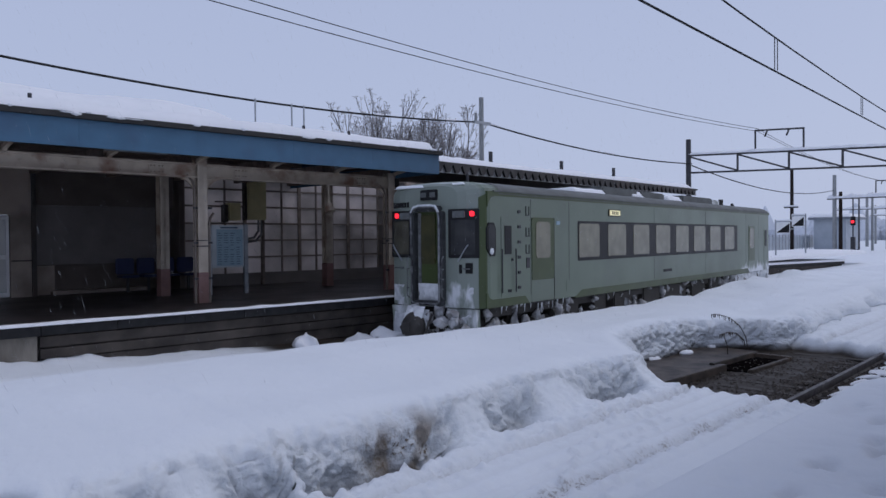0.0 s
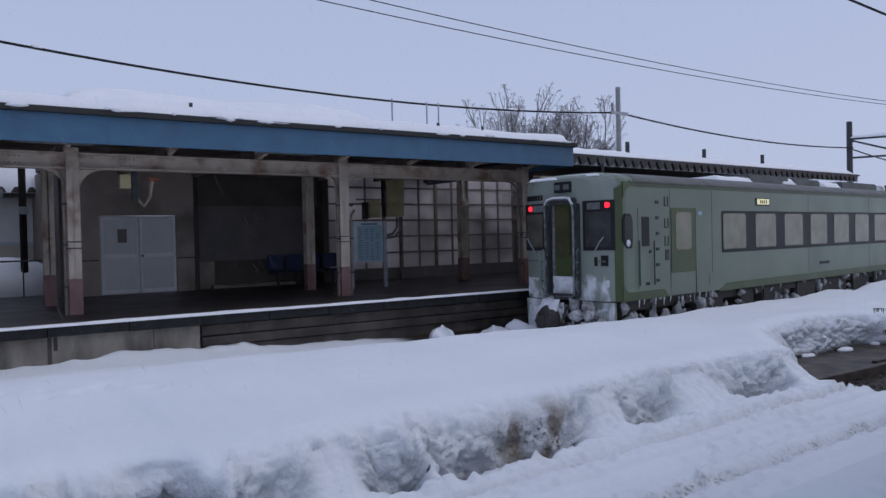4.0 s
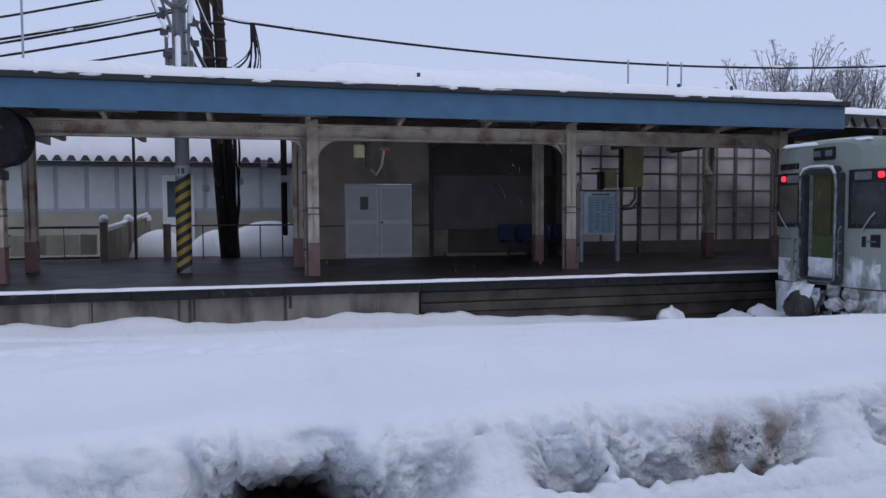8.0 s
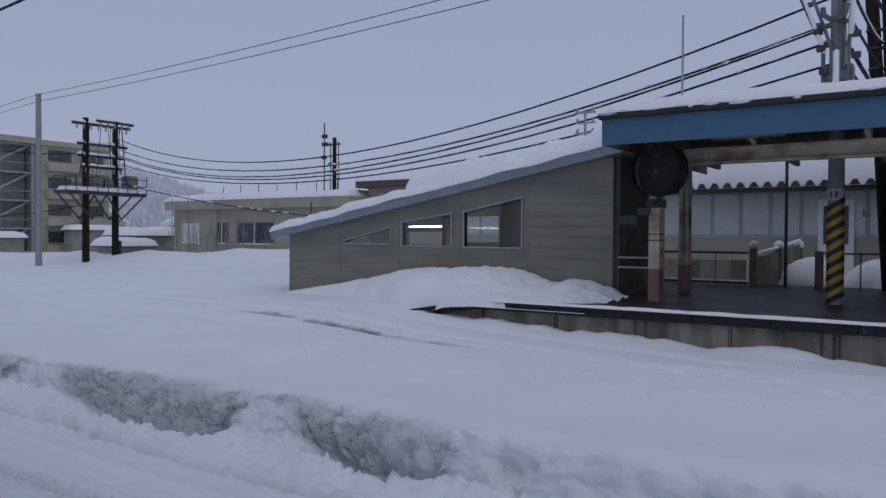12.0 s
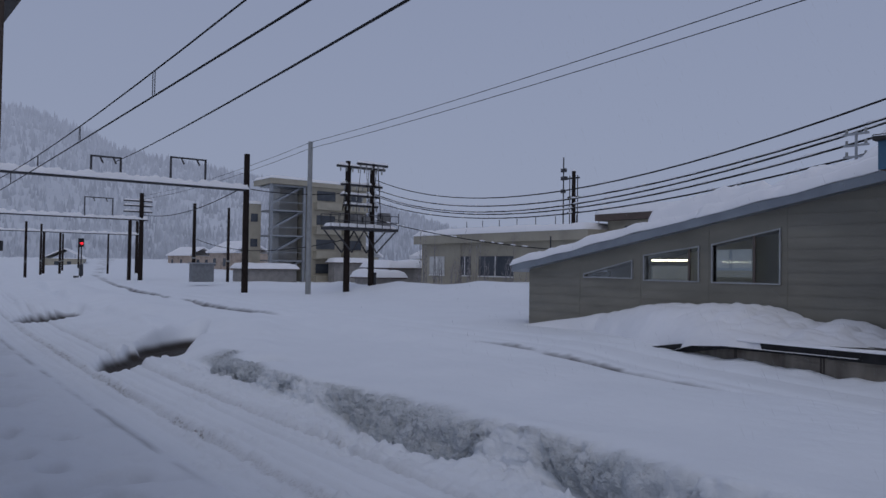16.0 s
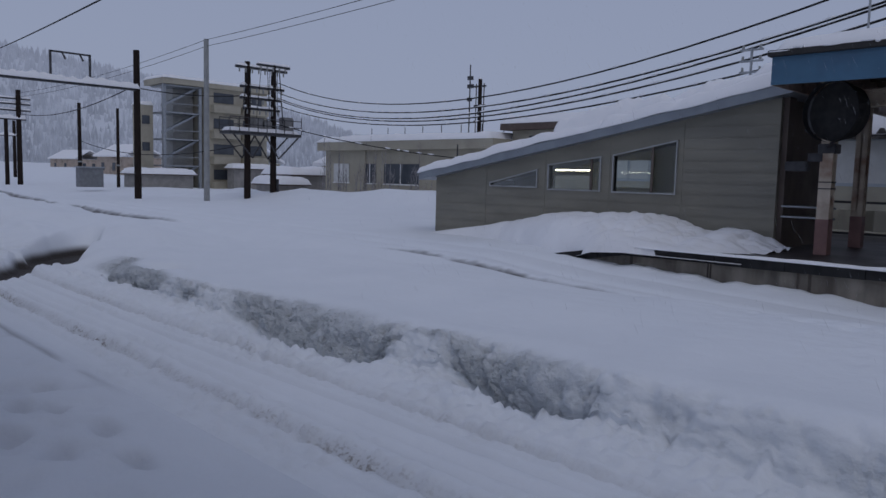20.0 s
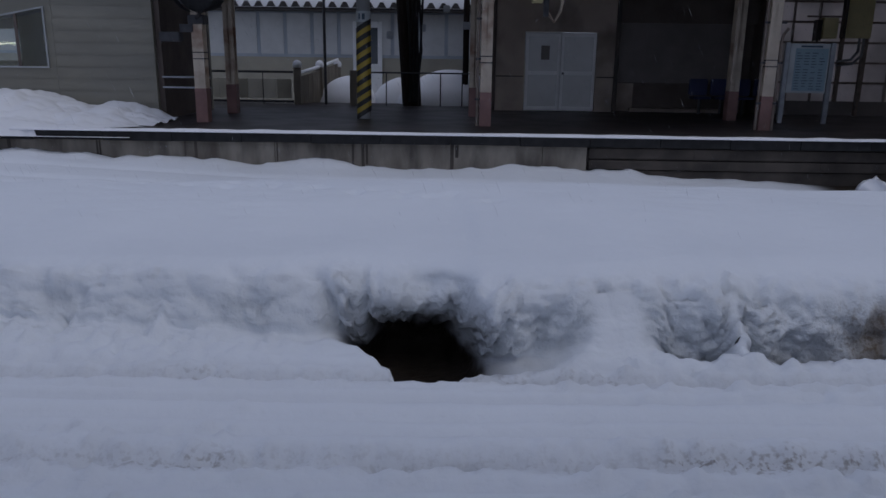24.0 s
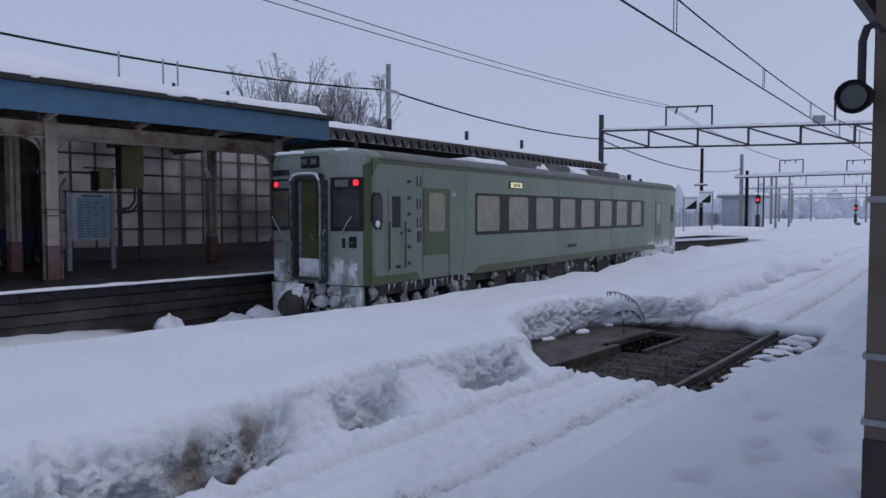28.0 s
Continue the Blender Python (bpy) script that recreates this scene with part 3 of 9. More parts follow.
    z = z * (1 - k) + np.minimum(z, -0.01 + 0.035 * step(0.3, 0.6, y - r1) + 0.03 * fbm(x, y, 4, 3)) * k
    return z


def far_snow(x, y, wall):
    """The bank, the far track and the land behind it."""
    ft = far_track(x)
    crest = np.interp(x, CREST_X, CREST_Z) + 0.15 * fbm(x, y, 0.35, 3) + 0.03 * fbm(x, y * 2.2, 2.2, 3) + step(14, 18, x) * (0.46 * fbm(x, y, 0.45, 3) - 0.05) + step(-11, -15, x) * (0.34 * fbm(x, y, 0.35, 3) + 0.10 * fbm(x, y, 1.1, 3)) + swells(x, y)
    crest = crest * (0.86 + 0.16 * step(0.1, 2.4, y - wall)) + 0.02 * fbm(x, y, 1.2, 3)
    fall = step(ft - 2.25, ft - 1.4, y)
    low = np.interp(x, WALL_X, WALL_Z) + 0.05 * fbm(x, y, 0.6, 3)
    z = crest * (1 - fall) + low * fall
    d = y - ft
    for off in (-0.53, 0.53):
        z = z - 0.06 * fall * np.exp(-((d - off) / (0.12 + 0.003 * np.abs(x))) ** 2)
    z = z - 0.14 * rut_mark(x, y) + 0.05 * rut_mark(x, y - 0.22) * (0.6 + 2 * fbm(x, y, 4, 2))
    z = z + fall * 0.12 * np.clip(fbm(x, y, 1.1, 3), 0, 1) * step(6, 9, x) * step(13, 11, x)
    z = z + 0.06 * np.clip(fbm(x, y, 3.2, 3) - 0.05, 0, 1) * step(2, 0, np.abs(x + 1)) * step(3, 0, np.abs(y - 8))
    z = z + np.exp(-((y - 12.6) / 0.55) ** 2) * step(-12, -9, x) * step(8, 5, x) * (0.02 + 0.30 * np.clip(fbm(x, y * 0.4, 1.0, 3) + 0.05, 0, 1) + 0.12 * fbm(x, y, 2.6, 3))
    for i in range(26):
        px, py = -3.2 + 0.19 * i + 0.12 * math.sin(i * 2.3), 8.9 - 0.055 * i + 0.16 * math.sin(i * 1.7)
        z = z - 0.05 * np.exp(-(((x - px) / 0.09) ** 2 + ((y - py) / 0.08) ** 2))
    far = np.clip(step(40, 90, np.abs(x)) + step(30, 60, y), 0, 1)
    z = z + far * 0.3 * fbm(x, y, 0.05, 3)
    z = z + 0.35 * fbm(x, y, 0.12, 3) * step(16, 22, y) * step(-12, -20, x)
    z = z + np.exp(-((y - 25.6 - 0.05 * (x + 26)) / 2.0) ** 2) * step(-50, -41, x) * step(-13, -18, x) * (0.75 + 1.1 * fbm(x, y, 0.22, 3))
    z = z + 0.5 * np.clip(fbm(x, y, 0.16, 3), 0, 1) * step(17, 24, y) * step(-45, -60, x)
    return z + 0.012 * np.clip(-x - 90, 0, None) * step(20, 60, y)


def axis(lo, hi, fine_lo, fine_hi, fine, grow):
    a = list(np.arange(fine_lo, fine_hi, fine))
    s, v = fine, fine_hi
    while v < hi:
        a.append(v)
        s *= grow
        v += s
    a.append(hi)
    s, v, left = fine, fine_lo, []
    while v > lo:
        s *= grow
        v -= s
        left.append(max(v, lo))
    return np.array(left[::-1] + a)


def build_ground():
    xs = axis(-3000, 3000, -12, 16.0, 0.034, 1.019)
    xs = np.sort(np.concatenate([xs[(xs < -22.5) | (xs > -12.0)], np.arange(-22.45, -12.0, 0.045)]))
    r1 = near_rail(xs)
    calm = 0.25 + 0.75 * step(15, 11.5, np.abs(xs - 1.5))
    front = r1 + np.interp(xs, TX, TF) + 0.09 * calm * fbm(xs, xs * 0, 1.6, 3)
    wall = r1 + np.interp(xs, TX, TW_) + 0.20 * calm * fbm(xs, xs * 0 + 7, 1.3, 3)
    swell = step(16.3, 18.5, xs) * step(60, 40, xs) * 1.3 * fbm(xs, xs * 0 + 3, 0.4, 3)
    front, wall = front + swell, wall + swell
    wall = np.maximum(wall, front + 0.06)
    over = step(0.3, 0.55, xs) * step(1.85, 1.5, xs)
    kern = np.exp(-np.linspace(-2, 2, 51) ** 2)
    crest_line = np.convolve(np.pad(wall, 25, mode="edge"), kern / kern.sum(), mode="valid")

    floor = np.interp(xs, TX, TZ)
    gap = wall - front
    cols_y, cols_z, wgt, arc = [], [], [], []

    def row(y, z, w=0.0, a=0.0):
        cols_y.append(y + 0 * xs)
        cols_z.append(z + 0 * xs)
        wgt.append(w + 0 * xs)
        arc.append(a + 0 * xs)
    for y in list(np.arange(-60, -4, 4.0)) + list(np.arange(-4, -1.0, 0.13)) + list(np.arange(-1.0, 1.19, 0.045)):
        row(y, near_snow(xs, y + 0 * xs, front))
    for u in np.linspace(0, 1, 86):
        y = 1.2 + (front - 1.2) * u
        row(y, old_pits(xs, y, near_snow(xs, y, front)))
    z0, first = cols_z[-1].copy(), len(cols_y) - 1
    fl = np.minimum(floor, z0)
    fl = z0 - (z0 - fl) * step(0.12, 0.34, gap)
    for u in (0.25, 0.5, 0.75, 1.0):
        row(front + np.minimum(0.10, gap * 0.3) * u - 0.05 * np.sin(3.14 * u) * (z0 - fl > 0.1), z0 + (fl - z0) * u, 0.25, u * (z0 - fl))
    yf = cols_y[-1].copy()
    ctl_foot = -0.85 * np.clip(gap - 0.16, 0, 0.9) * (1 - step(0.1, 0.5, xs) * step(2.1, 1.8, xs)) * step(10.2, 9.6, xs) - 0.5 * step(9.9, 10.6, xs) * step(16.2, 15.6, xs)
    for u in (0.25, 0.5, 0.75):
        row(yf + (wall + ctl_foot - yf) * u, fl, 0.15, 0.3 + u)
    crest = np.interp(xs, CREST_X, CREST_Z)
    sc = (crest - fl) / 0.9
    lip = 0.05 + (0.12 * np.clip((gap - 0.35) / 0.4, 0, 1)) * (0.9 + 1.2 * fbm(xs, xs * 0 + 2, 0.9, 3)) + 0.12 * step(0.15, 0.85, xs) * step(2.0, 1.35, xs)
    lip = lip * step(45, 15, np.abs(xs))
    ctl_s = [0.0, 0.12, 0.25, 0.38, 0.50, 0.62, 0.76, 0.88, 1.0]
    ctl_z = [0.0, 0.11, 0.26, 0.42, 0.57, 0.69, 0.79, 0.86, 0.90]
    ctl_y = [0.04 + 0 * xs, 0.03 + 0 * xs, -0.25 * lip, -0.75 * lip, -1.0 * lip, -0.9 * lip + 0.05, -0.5 * lip + 0.18, 0.46 + 0 * xs, 1.1 + 0 * xs]
    soft = step(15.8, 17.5, xs) * 0.9 + step(-11, -14, xs) * 0.5
    ctl_y = [c + soft * (h * h - 0.3) for c, h in zip(ctl_y, ctl_z)]
    # the face slopes down into the scoops, but stands over the hole and the pit
    scoop = np.clip(gap - 0.16, 0, 0.9) * (1 - step(0.1, 0.5, xs) * step(2.1, 1.8, xs)) * step(10.2, 9.6, xs)
    scoop = 0.85 * scoop + 0.5 * step(9.9, 10.6, xs) * step(16.2, 15.6, xs)
    ctl_y = [c - scoop * (1 - h) ** 1.6 for c, h in zip(ctl_y, ctl_z)]
    flat = step(-12.9, -13.8, xs)
    ctl_y = [c * (1 - flat) + (0.05 + 1.05 * q) * flat for c, q in zip(ctl_y, ctl_s)]
    # the small cave under the overhang
    cave = step(0.5, 0.68, xs) * step(1.34, 1.14, xs)
    ctl_y = [c + cave * 0.38 * float(step(0.5, 0.26, h)) for c, h in zip(ctl_y, ctl_z)]
    last = len(cols_y) + 33
    for s in np.linspace(0.015, 1.0, 62):
        k = max(i for i, v in enumerate(ctl_s) if v <= s + 1e-9)
        k = min(k, len(ctl_s) - 2)
        t = (s - ctl_s[k]) / (ctl_s[k + 1] - ctl_s[k])

        def herm(p):
            a, b = p[k], p[k + 1]
            m0 = (b - p[k - 1]) / 2 if k else (b - a)
            m1 = (p[k + 2] - a) / 2 if k + 2 < len(p) else (b - a)
            return (2 * t ** 3 - 3 * t * t + 1) * a + (t ** 3 - 2 * t * t + t) * m0 + (-2 * t ** 3 + 3 * t * t) * b + (t ** 3 - t * t) * m1
        m = step(0.15 + 0.45 * over, 0.55 + 0.20 * over, s)
        y = wall * (1 - m) + crest_line * m + herm(ctl_y)
        z = fl + 0.9 * sc * herm(ctl_z) / 0.9
        if s > 0.74:
            b = step(0.74, 1.0, s)
            z = z * (1 - b) + far_snow(xs, y, wall) * b
        row(y, old_pits(xs, y, z), float(step(0.78, 0.55, s)) * float(step(0.0, 0.16, s)), s * 1.5)
    y0 = cols_y[-1].copy()
    ymax = np.maximum(14.6, y0 + 6)
    for v in np.linspace(0, 1, 170)[1:]:
        y = y0 + (ymax - y0) * v ** 1.35
        row(y, old_pits(xs, y, far_snow(xs, y, wall)))
    t, sgap = 0.0, 0.2
    while t < 3000:
        t += sgap
        sgap *= 1.09
        row(ymax + t, far_snow(xs, ymax + t, wall))
    Y, Z, W, A = (np.stack(v, 1) for v in (cols_y, cols_z, wgt, arc))
    X = np.repeat(xs[:, None], Y.shape[1], 1)
    near = step(45, 18, np.abs(X))
    # tongues of slid snow lean on the wall and run out to the front edge
    ya, za, yb, zb_ = Y[:, first].copy(), Z[:, first].copy(), Y[:, last].copy(), Z[:, last].copy()
    whole = W.copy()
    for k in range(first, last + 1):
        u = (k - first) / (last - first)
        w = np.zeros_like(xs)
        for hx, hw, hh in HEAPS:
            d = np.abs(xs - hx + 0.10 * fbm(xs, xs * 0 + hx + 2 * u, 2.2, 2)) / (hw * (1.75 - 0.85 * u))
            w = np.maximum(w, min(1.0, hh) * step(1.0, 0.35, d))
        uu = 0.5 * u + 0.5 * u * u
        ty, tz = ya + (yb - ya) * u, za + (zb_ - za) * uu + 0.03 * fbm(xs, xs * 0 + 3 * u, 3.0, 3)
        Y[:, k] = Y[:, k] * (1 - w) + ty * w
        Z[:, k] = Z[:, k] * (1 - w) + np.maximum(tz, Z[:, k]) * w
        W[:, k] = W[:, k] * (1 - 0.85 * w)
    keep = step(-15.0, -13.2, X) * near * (0.35 + 0.65 * step(18, 15.5, X))
    W, whole = W * keep, whole * keep
    clod = np.maximum(W, 0.42 * whole * step(0.4, -0.6, X) + 0.2 * whole)
    # outward direction of the surface in each slice
    dy, dz = np.gradient(Y, axis=1), np.gradient(Z, axis=1)
    ln = np.sqrt(dy * dy + dz * dz) + 1e-6
    ny_, nz_ = -dz / ln, dy / ln
    A = np.cumsum(np.hypot(dy, dz), axis=1)
    A = A - A[:, [150]]
    wx, wa = X + 0.10 * fbm(X, A, 3.0, 3), A + 0.10 * fbm(X + 40, A, 3.0, 3)
    rough = np.clip(0.55 + 1.6 * fbm(X + 11, A, 1.1, 3), 0.1, 1.2)
    big = 0.35 - cells(wx, wa, 3.1, 5)
    mid = 0.35 - cells(wx, wa * 1.15, 7.5, 60)
    small = 0.35 - cells(wx, wa * 1.1, 14.0, 130)
    lump = clod * (0.14 * fbm(X + 5, A, 1.3, 3) + 0.14 * big + rough * (0.18 * mid + 0.11 * small)) + 0.05 * clod * fbm(X, A, 7, 3)
    Yd, Zd = Y + ny_ * lump, Z + nz_ * lump
    Xd = X + W * 0.03 * fbm(X, A + 20, 4.0, 3)
    nx, ny = X.shape
    co = np.stack([Xd, Yd, Zd], -1).reshape(-1, 3)
    i = np.arange(nx * ny).reshape(nx, ny)
    quads = np.stack([i[:-1, :-1], i[1:, :-1], i[1:, 1:], i[:-1, 1:]], -1).reshape(-1, 4)
    me = bpy.data.meshes.new("ground")
    me.vertices.add(len(co))
    me.vertices.foreach_set("co", co.ravel())
    me.loops.add(quads.size)
    me.loops.foreach_set("vertex_index", quads.ravel())
    me.polygons.add(len(quads))
    me.polygons.foreach_set("loop_start", np.arange(0, quads.size, 4))
    me.polygons.foreach_set("loop_total", np.full(len(quads), 4))
    me.polygons.foreach_set("use_smooth", np.ones(len(quads), bool))
    # soil colour on bare wet soil, dark lines and the far wall foot; brown slush in the snow
    soil = step(0.24, 0.04, Z + 0.1 * np.where(X < -12, fbm(X, Y, 0.8, 2), fbm(X, Y, 3, 3))) * (np.abs(Y - 5.6) < 5) * ((X < -12) | (X > 0.2))
    ft = far_track(X)
    # dark lines along the far rut and the platform-edge crack, in soil colour
    soil = np.maximum(soil, np.clip(1.9 * np.maximum(rut_mark(X, Y), rut_mark(X, Y - 0.06)) - 0.85, 0, 0.9) * (0.65 + 0.35 * step(0.1, -0.1, fbm(X, Y, 5, 2))))
    soil = np.maximum(soil, 0.42 * np.exp(-((Y - 1.92 - near_rail(X) + 3.14) / 0.035) ** 2) * step(60, 30, np.abs(X)) * step(-3.8, -6.0, X) * step(-0.3, 0.1, fbm(X, Y * 0, 1.5, 3)))
    soil = np.maximum(soil, step(0.9, 1.3, Y - ft) * step(6.3, 8.0, X + 2 * fbm(X, Y, 1, 2)) * step(36, 30, X) * step(12.5, 11.5, X - 20 * (X > 12.6)) * (Y < ft + 3))
    r1 = near_rail(X)
    spots = np.zeros_like(X)
    for off in (0.0, 1.067):
        spots = np.maximum(spots, np.exp(-((Y - r1 - off) / 0.08) ** 2) * (0.2 + step(-0.02, 0.16, fbm(X, Y, 1.8, 3)) * 0.55) * (1.0 - 0.5 * (off > 1)) * near)
    spots = np.maximum(spots, 1.0 * np.exp(-(((X - 4.8) / 0.65) ** 4)) * (W > 0.15) * step(0.62, 0.4, Z + 0.25 * fbm(X, A + 3, 2, 2)) * step(-0.12, 0.05, fbm(X, A, 2.6, 3)))
    mud = np.maximum(0 * soil, 0.85 * np.exp(-(((X - 4.75) / 0.5) ** 4)) * (W > 0.1) * step(0.66, 0.42, Z + 0.3 * fbm(X, A + 3, 2, 2)) * step(-0.1, 0.08, fbm(X, A, 3.2, 3)))
    # soil colour carried up the cave wall, so the cave is dark higher up
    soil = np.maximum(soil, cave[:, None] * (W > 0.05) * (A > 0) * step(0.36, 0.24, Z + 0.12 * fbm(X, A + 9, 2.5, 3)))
    # the bank's face is greyer low down, most so where x is below -3
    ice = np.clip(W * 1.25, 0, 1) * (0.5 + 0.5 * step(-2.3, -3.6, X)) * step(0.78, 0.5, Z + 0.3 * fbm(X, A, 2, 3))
    # pressed grey snow in ruts and trodden places; their shading is painted in too
    pack_shade = np.zeros_like(X)
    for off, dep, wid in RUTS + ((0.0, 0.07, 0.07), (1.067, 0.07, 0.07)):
        pack_shade = np.maximum(pack_shade, dep * 11 * np.exp(-((Y - r1 - off - 0.07 * fbm(X, Y * 0 + 9 * off, 0.25, 2)) / wid) ** 2) * (0.75 + 1.2 * fbm(X, Y * 0 + off, 0.6, 3)))
    pack_shade = np.clip(pack_shade, 0, 1) * step(70, 35, np.abs(X)) * (Z < 0.55) * (Z > 0.12)
    pack_shade = np.maximum(pack_shade, 0.5 * np.clip(3.0 * fbm(X + 3, Y, 1.6, 4) - 0.2, 0, 1) * step(2.3, 1.9, Y) * near)
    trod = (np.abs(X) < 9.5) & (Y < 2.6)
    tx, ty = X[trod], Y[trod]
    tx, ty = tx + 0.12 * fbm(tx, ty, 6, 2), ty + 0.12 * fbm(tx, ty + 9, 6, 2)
    press = pack_shade[trod]
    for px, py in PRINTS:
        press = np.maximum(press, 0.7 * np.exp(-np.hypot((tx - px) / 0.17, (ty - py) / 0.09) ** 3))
    pack_shade[trod] = press
    for nm, arr in (("pack_shade", pack_shade), ("soil", soil), ("slush", spots), ("ice", ice), ("mud", mud)):
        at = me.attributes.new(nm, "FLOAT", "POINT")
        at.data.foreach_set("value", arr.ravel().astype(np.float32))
    me.update()
    me.validate()
    m = bpy.data.materials.new("snow_ground")
    m.use_nodes = True
    n, l = m.node_tree.nodes, m.node_tree.links
    b = n["Principled BSDF"]
    geo = n.new("ShaderNodeNewGeometry")

    def noise_tex(scale, detail=6):
        t = n.new("ShaderNodeTexNoise")
        t.inputs["Scale"].default_value, t.inputs["Detail"].default_value = scale, detail
        l.new(geo.outputs["Position"], t.inputs["Vector"])
        return t.outputs["Fac"]

    def blend(fac, a, c):
        q = n.new("ShaderNodeMix")
        q.data_type = "RGBA"
        for k, v in ((0, fac), (6, a), (7, c)):
            if isinstance(v, tuple):
                q.inputs[k].default_value = (*v, 1)
            elif isinstance(v, float):
                q.inputs[k].default_value = v
            else:
                l.new(v, q.inputs[k])
        return q.outputs[2]

    def attr(nm):
        a = n.new("ShaderNodeAttribute")
        a.attribute_name = nm
        return a.outputs["Fac"]
    col = blend(noise_tex(0.9), (0.765, 0.795, 0.83), (0.85, 0.875, 0.905))
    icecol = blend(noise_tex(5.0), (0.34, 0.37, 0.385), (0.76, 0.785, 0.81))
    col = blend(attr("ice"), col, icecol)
    col = blend(attr("pack_shade"), col, (0.63, 0.645, 0.67))
    speck = n.new("ShaderNodeMapRange")
    speck.inputs[1].default_value, speck.inputs[2].default_value, speck.inputs[3].default_value = 0.50, 0.64, 0.12
    l.new(noise_tex(26.0, 5), speck.inputs[0])
    dirt = n.new("ShaderNodeMath")
    dirt.operation = "MULTIPLY"
    l.new(attr("slush"), dirt.inputs[0])
    l.new(speck.outputs[0], dirt.inputs[1])
    col = blend(dirt.outputs[0], col, (0.15, 0.115, 0.08))
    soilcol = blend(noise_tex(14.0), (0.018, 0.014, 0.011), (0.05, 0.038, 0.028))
    mudcol = blend(noise_tex(9.0), (0.10, 0.072, 0.048), (0.30, 0.24, 0.18))
    col = blend(attr("mud"), col, mudcol)
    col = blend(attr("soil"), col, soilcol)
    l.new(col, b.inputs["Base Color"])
    rm = n.new("ShaderNodeMapRange")
    l.new(attr("soil"), rm.inputs[0])
    rm.inputs[3].default_value, rm.inputs[4].default_value = 0.7, 0.6
    l.new(rm.outputs[0], b.inputs["Roughness"])
    b.inputs["Specular IOR Level"].default_value = 0.2
    b.inputs["Subsurface Weight"].default_value = 0.0
    bp = n.new("ShaderNodeBump")
    bp.inputs["Strength"].default_value, bp.inputs["Distance"].default_value = 0.4, 0.014
    l.new(noise_tex(32.0, 4), bp.inputs["Height"])
    bp2 = n.new("ShaderNodeBump")
    bp2.inputs["Strength"].default_value, bp2.inputs["Distance"].default_value = 0.4, 0.05
    l.new(noise_tex(6.0, 4), bp2.inputs["Height"])
    l.new(bp.outputs[0], bp2.inputs["Normal"])
    bp3 = n.new("ShaderNodeBump")
    bp3.inputs["Distance"].default_value = 0.10
    l.new(attr("ice"), bp3.inputs["Strength"])
    l.new(noise_tex(13.0, 3), bp3.inputs["Height"])
    l.new(bp2.outputs[0], bp3.inputs["Normal"])
    l.new(bp3.outputs[0], b.inputs["Normal"])
    me.materials.append(m)
    tagged(new("ground", me), "deep trodden snow with wheel ruts and melted dark pits", "ground", kind="structure")


build_ground()

# ---- the platform across the tracks ----
PX = [-9.6, -6.6, 0, 12] + [float(v) for v in (16, 20, 25, 31, 36, 42, 47, 52)]


def plat_edge(x):
    return 12.42 if x < 9 else max(12.42, float(far_track(x)) + 1.5 - 0.02 * max(0.0, x - 25))


